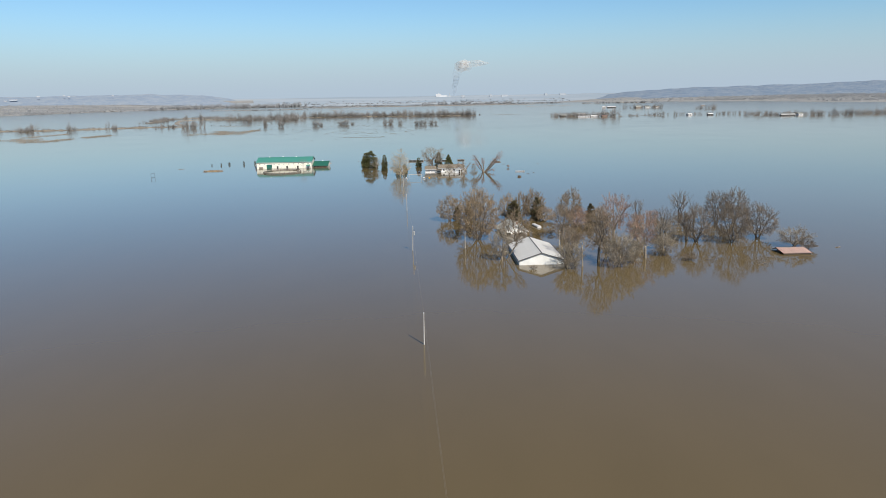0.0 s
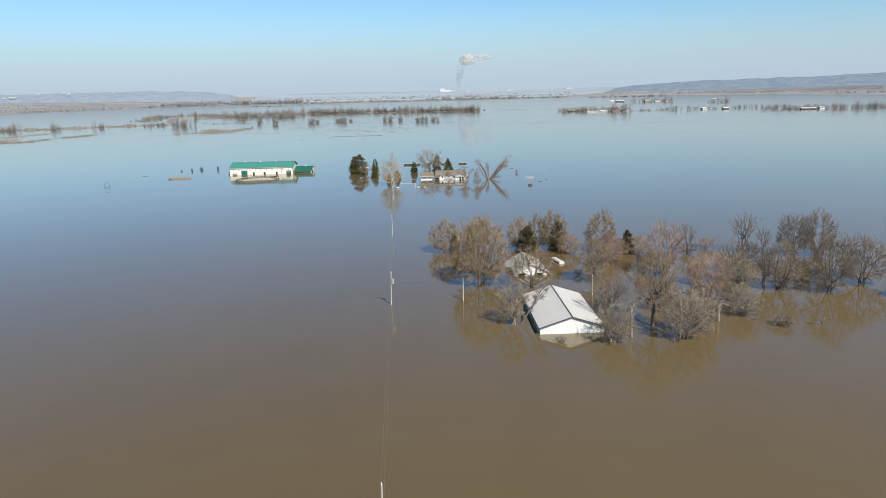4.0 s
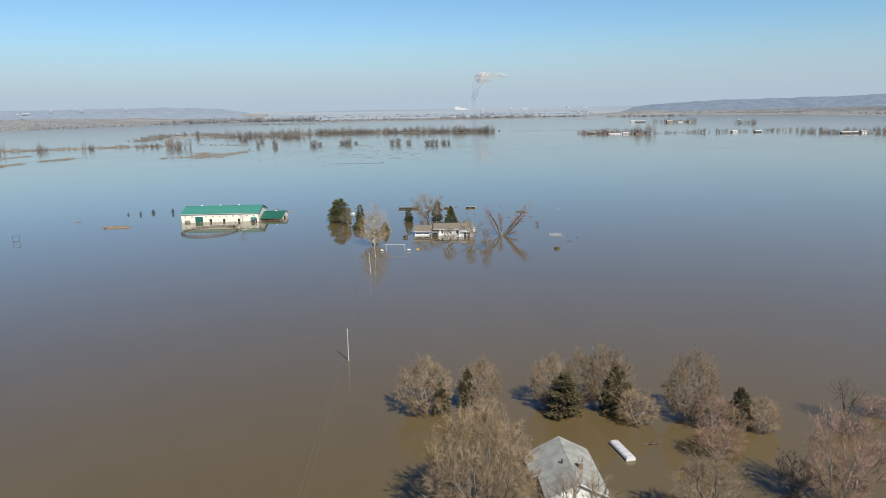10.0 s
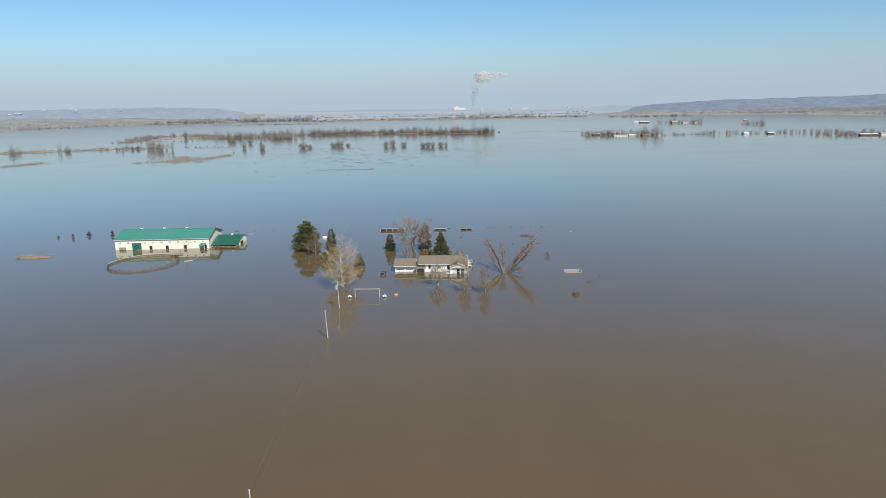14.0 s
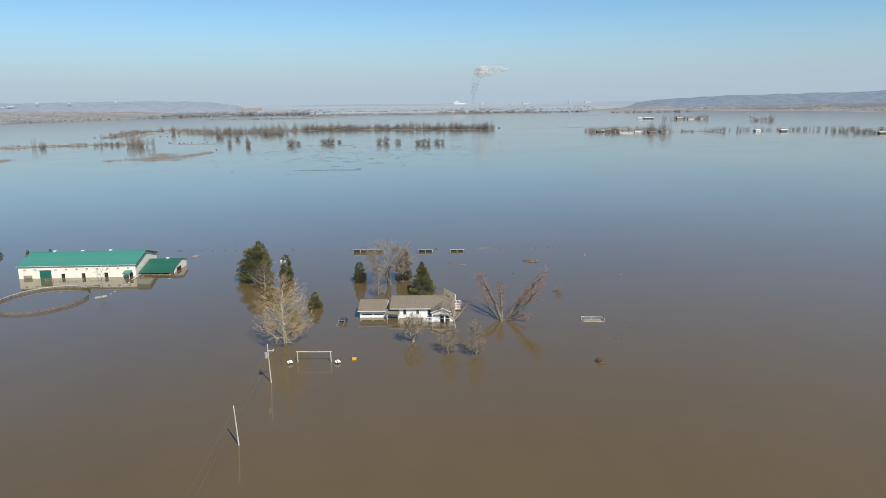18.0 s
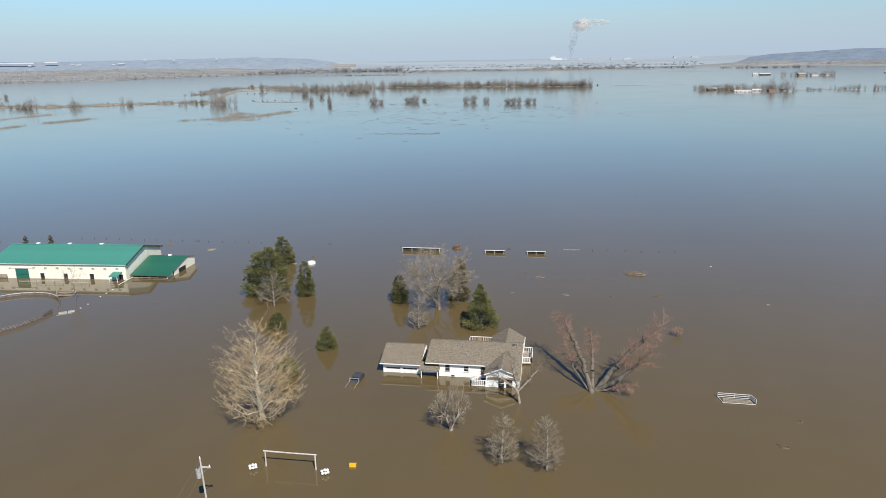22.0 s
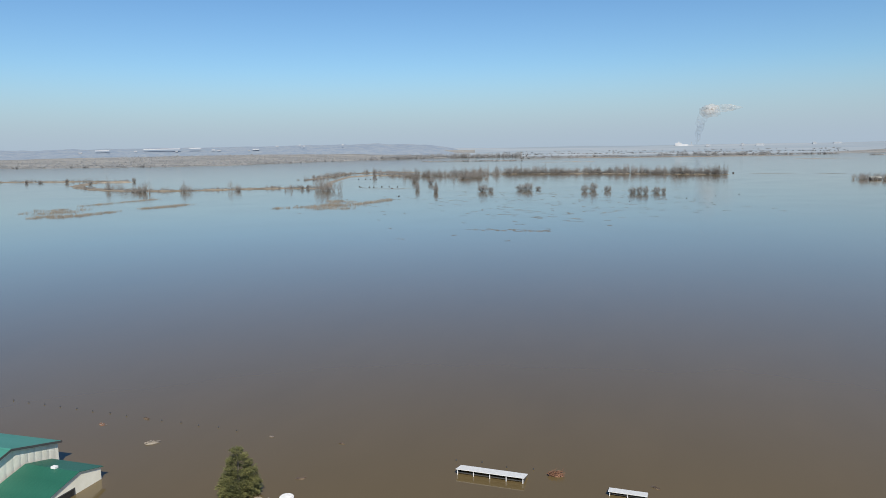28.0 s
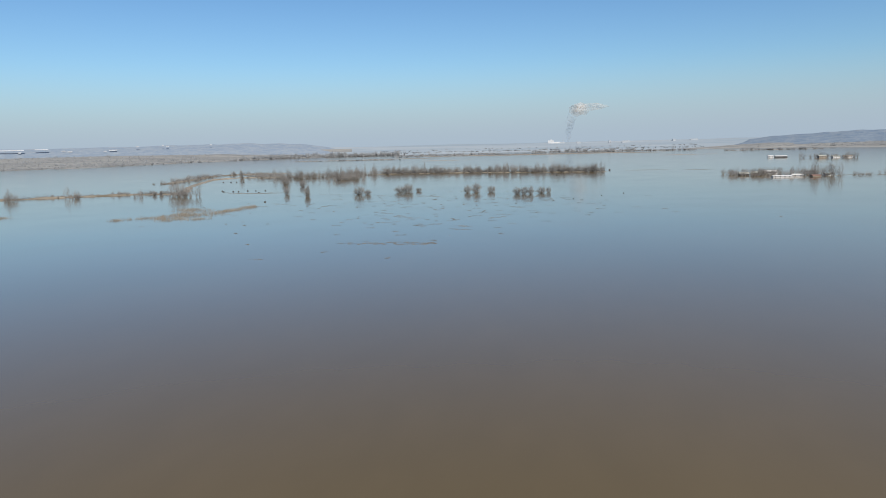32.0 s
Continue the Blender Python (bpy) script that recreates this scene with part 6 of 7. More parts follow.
# Front steps with white railings.
steps = part("front_steps", boxes((5.6, 7.9, -2.35, -0.9, -1.2, 0.25), (5.6, 6.2, -0.9, 0.48, -1.2, 0.25)), M["concrete"], house)


def railing(parent, a, b, z0, z1, gap=0.32):
    """White railing from a to b: rails and balusters."""
    (ax, ay), (bx, by) = a, b
    ln = math.hypot(bx - ax, by - ay)
    n = max(2, int(ln / gap))
    r = part("railing", rods(((ax, ay, z1), (bx, by, z1), 0.06), sides=4), M["white_paint"], parent)
    part("bottom_rail", rods(((ax, ay, z0 + 0.1), (bx, by, z0 + 0.1), 0.05), sides=4), M["white_paint"], r)
    for i in range(n + 1):
        f = i / n
        x, y = ax + (bx - ax) * f, ay + (by - ay) * f
        thick = 0.075 if i in (0, n) else 0.035
        part("baluster", boxes((x - thick, x + thick, y - thick, y + thick, z0, z1 + (0.12 if i in (0, n) else 0))), M["white_paint"], r)


railing(house, (5.5, -2.4), (7.85, -2.4), 0.0, 1.0)
railing(house, (5.5, -2.4), (6.9, -0.9), 0.0, 1.1)
deck = part("back_deck", boxes((3.4, 7.5, 7.2, 14.1, 0.3, 0.5)), M["grey_wood"], house, "grey timber deck with white railings")
for a, b in (((3.45, 7.6), (3.45, 14.05)), ((3.45, 14.05), (7.45, 14.05)), ((7.45, 14.05), (7.45, 12.8))):
    railing(house, a, b, 0.5, 1.45)
part("side_deck", boxes((13.1, 14.7, 6.2, 10.6, 0.2, 0.4)), M["grey_wood"], house)
for a, b in (((13.15, 6.25), (14.65, 6.25)), ((14.65, 6.25), (14.65, 10.55)), ((14.65, 10.55), (13.15, 10.55))):
    railing(house, a, b, 0.4, 1.35)
for i, (x, y, w) in enumerate([(4.3, 12.2, 0.4), (5.4, 13.2, 0.45), (6.4, 12.3, 0.4)]):
    t = thing("deck_chair", "pale garden chair on a flooded deck", "chair", pose(x, 400 + y, 0.5, 0, 0, 40 * i), group="chairs on the deck")
    part("seat", boxes((-w, w, -w, w, 0.36, 0.44), bevel=0.02), M["straw"], t)
    part("backrest", boxes((-w, w, w - 0.1, w, 0.44, 1.0), bevel=0.02), M["straw"], t)
    for sx in (-1, 1):
        for sy in (-1, 1):
            part("leg", boxes((sx * w * 0.8 - 0.03, sx * w * 0.8 + 0.03, sy * w * 0.8 - 0.03, sy * w * 0.8 + 0.03, 0, 0.36)), M["grey_wood"], t)

# ---- pickup with a black cab, bed rails above the water ----
truck = thing("pickup_truck", "dark grey pickup truck flooded to its windows, silver bed rails showing", "car", pose(-12.9, 395.6, 0, 0, 0, -4) @ Matrix.Diagonal((0.84, 0.95, 0.95, 1)))
bm = extrude([(-0.92, 0.55, -0.5), (-0.92, 0.8, 0.42), (-0.78, 1.15, 1.02), (-0.78, 2.55, 1.06), (-0.9, 3.45, 0.42), (-0.92, 3.5, -0.5)], (1.75, 0, 0))
bmesh.ops.bevel(bm, geom=bm.edges[:], offset=0.07, segments=2, affect="EDGES")
cab = part("cab", bm, M["black_paint"], truck)
part("rear_window", extrude([(-0.68, 0.80, 0.5), (0.60, 0.80, 0.5), (0.55, 1.10, 0.95), (-0.63, 1.10, 0.95)], (0, -0.025, 0)), M["glass"], cab)
part("windscreen", extrude([(-0.68, 3.36, 0.5), (0.60, 3.36, 0.5), (0.55, 2.72, 0.98), (-0.63, 2.72, 0.98)], (0, 0.03, 0.02)), M["glass"], cab)
for x in (-0.95, 0.82):
    part("bed_rail", rods(((x, -1.7, 0.28), (x, 0.7, 0.42), 0.05), sides=8), M["silver"], truck)
part("rack_bar", rods(((-0.95, 0.5, 0.95), (0.82, 0.5, 0.95), 0.045)), M["silver"], truck)
for x in (-0.95, 0.82):
    part("rack_post", rods(((x, 0.5, 0.4), (x, 0.5, 0.95), 0.045)), M["silver"], truck)
for x in (-0.98, 0.85):
    part("tail_light", boxes((x, x + 0.14, -2.1, -1.98, 0.1, 0.36)), M["rust"], truck)
for x in (-1.08, 0.95):
    part("wing_mirror", boxes((x, x + 0.14, 3.0, 3.1, 0.45, 0.62), bevel=0.02), M["black_paint"], truck)

# ---- goal-shaped arena sign frame and buoy clusters ----
goal = thing("goal_frame", "pale timber goal frame standing in the flood", "goal", pose(-17.55, 372.1, 0))
part("post", rods(((0, 0, -1), (0.02, 0, 2.1), 0.10, 0.09)), M["pole_wood"], goal)
part("post", rods(((6.6, 0, -1), (6.58, 0, 2.05), 0.10, 0.09)), M["pole_wood"], goal)
part("crossbar", rods(((-0.2, 0, 2.16), (3.3, 0, 2.12), 0.10, 0.095), ((3.3, 0, 2.12), (6.8, 0, 2.13), 0.095, 0.09)), M["pole_wood"], goal)
for cx, cy in ((-18.9, 371.2), (-9.5, 371.3)):
    t = thing("globe_lamp", "cluster of round white globes on a post in the flood", "lamp", pose(cx, cy, 0), group="globe lamps by the gate")
    part("post", rods(((0, 0, -1), (0, 0, 0.45), 0.07)), M["trim_dark"], t)
    for a in range(7):
        bm = bmesh.new()
        bmesh.ops.create_uvsphere(bm, u_segments=12, v_segments=8, radius=0.19, matrix=Matrix.Translation((0.4 * math.cos(a * 1.047), 0.4 * math.sin(a * 1.047), 0.34 + 0.08 * (a % 2))) if a < 6 else Matrix.Translation((0, 0, 0.62)))
        part("globe", bm, M["white_paint"], t)
        if a < 6:
            part("arm", rods(((0, 0, 0.3), (0.4 * math.cos(a * 1.047), 0.4 * math.sin(a * 1.047), 0.3), 0.025), sides=6), M["trim_dark"], t)
box_y = thing("yellow_box", "bright yellow plastic box afloat on the flood", "box", pose(-6.6, 373.5, 0, 0, 0, 5) @ Matrix.Scale(0.85, 4))
part("tub", boxes((-0.5, 0.5, -0.28, 0.28, -0.1, 0.32), bevel=0.06), M["yellow"], box_y)
part("lid", boxes((-0.53, 0.53, -0.31, 0.31, 0.322, 0.39), bevel=0.03), M["yellow"], box_y)

# ---- white cattle panel pen right of the house ----
cage = thing("panel_pen", "white pipe livestock panels standing askew in the flood", "fence", pose(42.5, 398.4, 0, 0, 0, -3))
for z in (0.12, 0.42, 0.72):
    part("rail", rods(((0, 0, z), (4.6, 0, z), 0.05), sides=6), M["far_white"], cage)
    part("rail", rods(((4.6, 0, z), (5.1, -1.3, z), 0.05), sides=6), M["far_white"], cage)
part("rail", rods(((0.4, -1.9, 0.1), (5.0, -1.7, 0.1), 0.035), sides=6), M["far_white"], cage)
part("rail", rods(((0, 0, 0.12), (0.5, -1.9, 0.1), 0.035), sides=6), M["far_white"], cage)
for x, y in ((0, 0), (2.3, 0), (4.6, 0), (5.1, -1.3)):
    part("upright", rods(((x, y, -0.6), (x, y, 0.8), 0.04), sides=6), M["far_white"], cage)
for k in range(4):
    part("floor_board", boxes((0.5 + k * 0.05, 4.7, -1.75 + k * 0.42, -1.5 + k * 0.42, 0.02, 0.07)), M["grey_wood"], cage)
frame_box = thing("pipe_frame", "thin dark square pipe frame standing in the flood", "frame", pose(-166, 399, 0, 0, 0, 60))
for a, b in (((-1.3, 0, 0.25), (1.3, 0, 0.15)), ((-1.3, 0, 2.3), (1.3, 0, 2.5)), ((-1.3, 0, -0.5), (-1.3, 0, 2.3)), ((1.3, 0, -0.5), (1.3, 0, 2.5))):
    part("bar", rods((a, b, 0.06), sides=6), M["trim_dark"], frame_box)


# ---- drift and floating clutter ----
def drift(x, y, w, d, turn, mat="drift_brown", label="mat of straw and sticks afloat on the flood", sticks=26, name="drift_mat", seed=1, h=0.25):
    t = thing(name, label, "debris", pose(x, y, 0, 0, 0, turn))
    bm = bmesh.new()
    n = 26
    rim, mid = [], []
    for i in range(n):
        a = 2 * math.pi * i / n
        k = 1 + 0.35 * noise.noise((math.cos(a) * 1.7 + x, math.sin(a) * 1.7 + y, seed))
        rim.append(bm.verts.new((w / 2 * math.cos(a) * k, d / 2 * math.sin(a) * k, -0.04)))
        mid.append(bm.verts.new((w / 2 * 0.6 * math.cos(a) * k, d / 2 * 0.6 * math.sin(a) * k, h * (0.7 + 0.5 * noise.noise((i * 0.7, x, y))))))
    c = bm.verts.new((0, 0, h * 0.9))
    for i in range(n):
        k = (i + 1) % n
        bm.faces.new((rim[i], rim[k], mid[k], mid[i]))
        bm.faces.new((mid[i], mid[k], c))
    part("mat", bm, M[mat], t)
    r = random.Random(seed)
    bm = bmesh.new()
    for _ in range(sticks):
        px, py, a, ln = r.uniform(-w / 2, w / 2) * 0.85, r.uniform(-d / 2, d / 2) * 0.85, r.gauss(0, 0.6), r.uniform(0.25, 0.5) * min(w, 5) * 0.6
        rod(bm, (px - math.cos(a) * ln, py - math.sin(a) * ln, r.uniform(0.02, h)), (px + math.cos(a) * ln, py + math.sin(a) * ln, r.uniform(0.05, h * 1.8)), r.uniform(0.03, 0.07), 0.02, sides=5)
    part("sticks", bm, M[mat if name == "brush_clump" else "bark_mid" if name == "driftwood" else "grey_wood" if mat != "drift_brown" else "brown_rail"], t)


drift(-141.3, 430, 12.5, 5.5, 2, "straw", sticks=90, seed=2, h=0.5)
drift(36.9, 459.8, 4.6, 2.4, -8, "straw", "raft of weathered brown driftwood logs afloat on the flood", 34, "driftwood", 3, h=0.35)
drift(-75.3, 470.9, 2.4, 1.2, 30, "pale_grass", "clump of straw and a pale board afloat", 8, "drift_clump", 4)
drift(41.8, 371.7, 1.7, 1.3, 10, "drift_brown", "clump of dark brown brush in the flood", 60, "brush_clump", 5, h=0.55)
drift(-8.0, 479.0, 2.2, 1.2, 10, "drift_red", "tangle of reddish brush in the flood", 60, "brush_clump", 7, h=0.5)
for i, (x, y, w, m_) in enumerate([(6.2, 479.2, 1.2, "drift_brown"), (14.2, 455.3, 1.5, "drift_red"), (15.3, 455, 1.4, "drift_red"), (11, 458, 1.2, "drift_brown"), (9, 443, 0.8, "pen_rail"), (20.6, 442.9, 1.8, "pen_rail"), (40, 444, 2.4, "drift_brown"),
                                    (30.2, 443, 0.8, "drift_brown"), (-44.2, 467, 1.4, "drift_brown"), (-47.0, 460, 1.5, "pale_grass"), (-45.3, 460.2, 1.2, "pale_grass"), (-167, 447, 3.4, "pen_rail"), (-84, 479.5, 1.6, "drift_brown"), (-90, 475, 2.2, "drift_red"),
                                    (-57, 479, 0.8, "pen_rail"), (-44, 480, 1.0, "drift_brown"), (52, 392, 1.0, "drift_brown"), (61, 441, 1.2, "drift_red"), 
                                    (41, 221.5, 1.1, "drift_brown"), (45.5, 205, 0.9, "drift_brown"), (26, 238, 0.7, "drift_brown"), (32, 237.5, 0.8, "drift_brown"), (110, 188, 1.6, "pen_rail"), (48, 385, 1.6, "drift_brown")]):
    drift(x, y, w, w * 0.5, 37 * i % 60 - 30, m_, {"pale_grass": "clump of grey-tan straw afloat beside a white tank", "drift_red": "small patch of reddish leaves afloat on the flood", "drift_brown": "small clump of straw afloat on the flood", "pen_rail": "small dark driftwood piece afloat"}[m_], 6, "flotsam", 10 + i, h=0.12)


def fallen_branch(x, y, length, turn, seed):
    """A drowned branch: a bent main limb with a few side twigs breaking the surface."""
    t = thing("fallen_branch", "dark broken branch sticking out of the flood", "branch", pose(x, y, 0, 0, 0, turn), group="branches by the grove")
    r = random.Random(seed)
    pts = [(-length / 2, 0, -0.1), (-length * 0.15, r.uniform(-0.2, 0.2), 0.16), (length * 0.2, r.uniform(-0.25, 0.25), 0.3), (length / 2, r.uniform(-0.3, 0.3), 0.55)]
    part("limb", rods(*[(a, b, 0.09 - 0.02 * k, 0.07 - 0.02 * k) for k, (a, b) in enumerate(zip(pts, pts[1:]))]), M["bark_mid"], t)
    for k in range(7):
        c = pts[1 + k % 3]
        part("twig", rods((c, (c[0] + r.uniform(-0.7, 0.9), c[1] + r.uniform(-0.8, 0.8), c[2] + r.uniform(0.1, 0.8)), 0.035, 0.012), sides=5), M["bark_grey"], t)


for k, (x, y, ln, tn) in enumerate([(64.2, 175.9, 2.6, 10), (69.5, 175.9, 2.8, -20), (71.9, 176.3, 1.8, 70), (80.7, 170.0, 2.8, 15), (86.3, 177.3, 3.0, -10), (47.9, 174.1, 3.2, 25), (60.5, 178.5, 2.4, -35), (73.3, 210.3, 3.0, 5), (38.5, 222.0, 2.2, 40), (36.0, 229.0, 2.4, -15)]):
    fallen_branch(x, y, ln, tn, k)
tank = thing("white_tank", "round white plastic tank afloat on the flood", "tank", pose(-42.9, 460.8, 0))
bm = bmesh.new()
bmesh.ops.create_cone(bm, cap_ends=True, segments=28, radius1=1.05, radius2=1.0, depth=0.7, matrix=Matrix.Translation((0, 0, 0.2)))
bmesh.ops.bevel(bm, geom=[e for e in bm.edges if e.calc_face_angle(0) > 0.9], offset=0.12, segments=3, affect="EDGES")
part("shell", bm, M["tank_white"], tank)
part("lid", rods(((0.2, 0.1, 0.545), (0.2, 0.1, 0.66), 0.3), sides=16), M["tank_white"], tank)
for i, (x, y) in enumerate([(-81.5, 435.6), (-81.4, 433.1), (-81.2, 430.7), (-80.7, 425.8), (-80.6, 423.4), (55.5, 468), (-60, 810), (20, 790), (80, 800)]):
    t = thing("plastic_jug", "small pale grey plastic jug afloat on the flood", "jug", pose(x, y, 0, 0, 80, 40 * i), group="floating jugs")
    bm = bmesh.new()
    bmesh.ops.create_cone(bm, cap_ends=True, segments=12, radius1=0.12, radius2=0.11, depth=0.3, matrix=Matrix.Translation((0, 0, 0.05)))
    part("bottle", bm, M["far_white"], t)
    part("neck", rods(((0, 0, 0.2), (0, 0, 0.3), 0.10, 0.04)), M["silver"], t)


# ---- power poles and wires ----
def utility_pole(x, y, h, arm=False, can=False, tilt=(0, 0), label="grey wooden power pole standing in the flood"):
    t = thing("power_pole", label, "pole", pose(x, y, 0, tilt[0], tilt[1], 0), group="power poles along the drowned road")
    part("shaft", rods(((0, 0, -2), (0, 0, h), 0.125, 0.09), sides=10), M["pole_wood"], t)
    part("insulator", rods(((0, 0, h), (0, 0, h + 0.22), 0.07, 0.05)), M["white_paint"], t)
    if arm:
        part("crossarm", boxes((-0.15, 1.1, -0.07, 0.07, h - 1.15, h - 1.0)), M["pole_wood"], t)
        part("brace", rods(((0.1, 0, h - 1.8), (0.9, 0, h - 1.15), 0.03), sides=6), M["galv"], t)
        part("insulator", rods(((1.0, 0, h - 1.0), (1.0, 0, h - 0.78), 0.06)), M["white_paint"], t)
    if can:
        tr = part("transformer", rods(((0.38 * can, -0.1, h - 2.4), (0.38 * can, -0.1, h - 1.3), 0.27), sides=14), M["silver"], t, "pale grey transformer can")
        part("bushing", rods(((0.38 * can, -0.1, h - 1.3), (0.38 * can, -0.1, h - 1.05), 0.06)), M["trim_dark"], tr)
    return t


POLES = [(1.2, 39.0, 5.6, False, 0, (0, 0)), (-3.6, 116.1, 5.7, False, 0, (0, 0.5)), (-8.6, 193.2, 6.9, False, 1, (0, 1.5)), (-13.6, 264.5, 6.3, False, 0, (0, 0)), (-18.6, 338.2, 6.1, False, 0, (0, -3)),
         (-20.1, 361.9, 7.2, True, -1, (0, -2))]
for x, y, h, arm, can, tilt in POLES:
    utility_pole(x, y, h, arm, can, tilt)
utility_pole(6.4, 194.9, 4.7)
utility_pole(33.9, 197.2, 4.2)


def cable(name, a, b, sag, r=0.0055):
    """A slack wire between two points."""
    c = bpy.data.curves.new(name, "CURVE")
    c.dimensions, c.bevel_depth, c.bevel_resolution = "3D", r, 1
    s = c.splines.new("POLY")
    n = 16
    s.points.add(n)
    for i in range(n + 1):
        f = i / n
        p = Vector(a).lerp(Vector(b), f)
        s.points[i].co = (p.x, p.y, p.z - sag * 4 * f * (1 - f), 1)
    c.materials.append(M["wire"])
    ob = new(name, c)
    tagged(ob, "thin slack power line between wooden poles", "cable", group="power lines")


for p, q in zip(POLES, POLES[1:]):
    cable("power_line", (p[0], p[1], p[2] + 0.2), (q[0], q[1], q[2] + 0.2), 0.9)
    cable("power_line", (p[0] + 0.25, p[1], p[2] - 1.1), (q[0] + 0.25, q[1], q[2] - 1.1), 1.0)
cable("power_line", (-8.6, 193.2, 5.4), (6.4, 194.9, 4.75), 0.4, 0.004)
cable("power_line", (6.4, 194.9, 4.75), (33.9, 197.2, 4.2), 1.1, 0.004)

# ---- trees ----
LAB = "bare {} tree standing in flood water"
big_t = plant("bare_tree", headed_tree(1, 15.2, 6.2, 760, stems=6, centre=0.42, lump=0.10, inner=0.55, low=0.05, start=0.05, spread=0.5, twigs=18, twig_len=0.95, twig_r=0.020, tip_r=0.013, power=0.53, step=0.30, up=0.05, fan=0.85), "bark_mid", "twig_warm", LAB.format("many-stemmed brown"), group="grove trees")
set_out(big_t, [(10.9, 207.7, 15.4, 6.5)])
dusk_t = plant("bare_tree", headed_tree(41, 12.0, 5.2, 480, stems=4, centre=0.46, lump=0.10, inner=0.5, low=0.08, flare=0.15, start=0.07, spread=0.4, twigs=14, twig_len=0.85, twig_r=0.017, tip_r=0.014, power=0.54, step=0.29, up=0.05, fan=0.85), "bark_grey", "twig_dusk", LAB.format("round-headed grey-brown"), group="grove trees")
set_out(dusk_t, [(83.7, 196.1, 12.0, 5.2), (93.5, 201.5, 10.4, 5.4), (74.3, 198.9, 10.2, 4.6), (91.5, 228.0, 10.6, 4.6), (97.5, 228.0, 11.4, 4.4)])
vase_t = plant("bare_tree", headed_tree(2, 14.5, 4.8, 520, stems=1, centre=0.55, lump=0.2, low=0.2, flare=0.3, start=0.17, twigs=8, twig_len=0.9, twig_r=0.019, tip_r=0.014, power=0.53, step=0.27), "bark_grey", "twig_brown", LAB.format("tall vase-shaped brown"), group="grove trees")
set_out(vase_t, [(40.7, 176.5, 14.4, 4.3), (36.2, 206.8, 10.2, 3.9)])
round_t = plant("bare_tree", headed_tree(21, 9.0, 4.3, 460, stems=4, centre=0.42, lump=0.09, inner=0.55, low=0.06, start=0.06, spread=0.3, twigs=18, twig_len=0.72, twig_r=0.017, tip_r=0.011, power=0.53, step=0.31, up=0.0, fan=0.9), "bark_pale", "twig_warm", LAB.format("round tan"), group="grove trees")
set_out(round_t, [(2.6, 241.0, 8.8, 4.6), (23.0, 242.5, 9.0, 3.2), (28.0, 242.5, 9.4, 3.3), (32.2, 242.0, 10.4, 4.0), (44.4, 237.5, 10.9, 4.3), (11.6, 243.2, 8.0, 3.6), (53.6, 233.6, 5.0, 2.7), (49.2, 233.0, 3.8, 2.0), (35.6, 236.4, 5.2, 3.3)])
red_t = plant("bare_tree", headed_tree(3, 12.0, 4.6, 400, stems=3, centre=0.5, lump=0.18, low=0.10, flare=0.2, start=0.09, spread=0.25, twigs=12, twig_len=0.85, twig_r=0.017, tip_r=0.014, power=0.53, step=0.28), "bark_pale", "twig_red", LAB.format("red-budded"), group="grove trees")
set_out(red_t, [(53.2, 211.7, 12.6, 4.4), (56.0, 190.2, 10.4, 4.5), (44.6, 225.5, 4.8, 3.6), (46.3, 234.4, 5.2, 3.6), (73.0, 238.4, 2.8, 2.4), (40.5, 422.2, 1.7, 0.95)])
grey_t = plant("bare_tree", headed_tree(4, 8.6, 3.8, 260, stems=3, centre=0.5, lump=0.24, low=0.08, flare=0.35, start=0.07, spread=0.25, twigs=14, twig_len=0.8, twig_r=0.016, tip_r=0.014, power=0.53, step=0.30), "bark_pale", "twig_grey", LAB.format("pale grey"), group="grove trees")
set_out(grey_t, [(15.5, 179.2, 8.6, 3.0), (61.6, 189.5, 8.2, 3.6), (58.4, 203.3, 6.4, 2.4), (70.2, 214.0, 4.6, 4.4), (98.3, 189.2, 5.6, 4.6)])
fuzz_t = plant("bare_tree", headed_tree(44, 7.2, 4.2, 330, stems=6, centre=0.46, lump=0.22, low=0.04, flare=0.3, start=0.06, spread=0.7, twigs=20, twig_len=0.75, twig_r=0.0115, tip_r=0.0105, power=0.54, step=0.31, wander=0.2, up=0.4), "bark_mid", "twig_grey", LAB.format("low fuzzy grey"), group="grove trees")
set_out(fuzz_t, [(44.2, 170.3, 8.6, 4.4), (32.0, 168.7, 6.6, 3.6), (48.6, 173.4, 7.4, 3.4), (59.7, 182.0, 5.6, 3.3)])
shrub_t = plant("bare_shrub", headed_tree(24, 4.6, 2.8, 150, stems=5, centre=0.45, lump=0.22, low=0.05, flare=0.3, start=0.05, spread=0.3, twigs=20, twig_len=0.6, twig_r=0.013, tip_r=0.011), "bark_grey", "twig_dusk", "dense dark bare shrub standing in flood water", "shrub", "grove shrubs")
set_out(shrub_t, [(50.5, 216.2, 5.0, 2.5), (64.1, 175.3, 2.0, 1.8), (99.9, 185.2, 3.0, 2.4), (22.6, 169.2, 1.0, 1.1), (79.3, 225.9, 4.6, 3.0), (66.5, 233.0, 3.0, 2.4), (34.0, 213.0, 1.6, 1.2)])
thin_t = plant("bare_tree", headed_tree(17, 9.5, 4.0, 120, stems=2, centre=0.6, lump=0.25, low=0.25, flare=0.4, start=0.12, spread=0.3, twigs=9, twig_len=0.9, twig_r=0.014, tip_r=0.026, step=0.27), "bark_grey", "twig_dusk", LAB.format("thin-crowned dark"), group="grove trees")
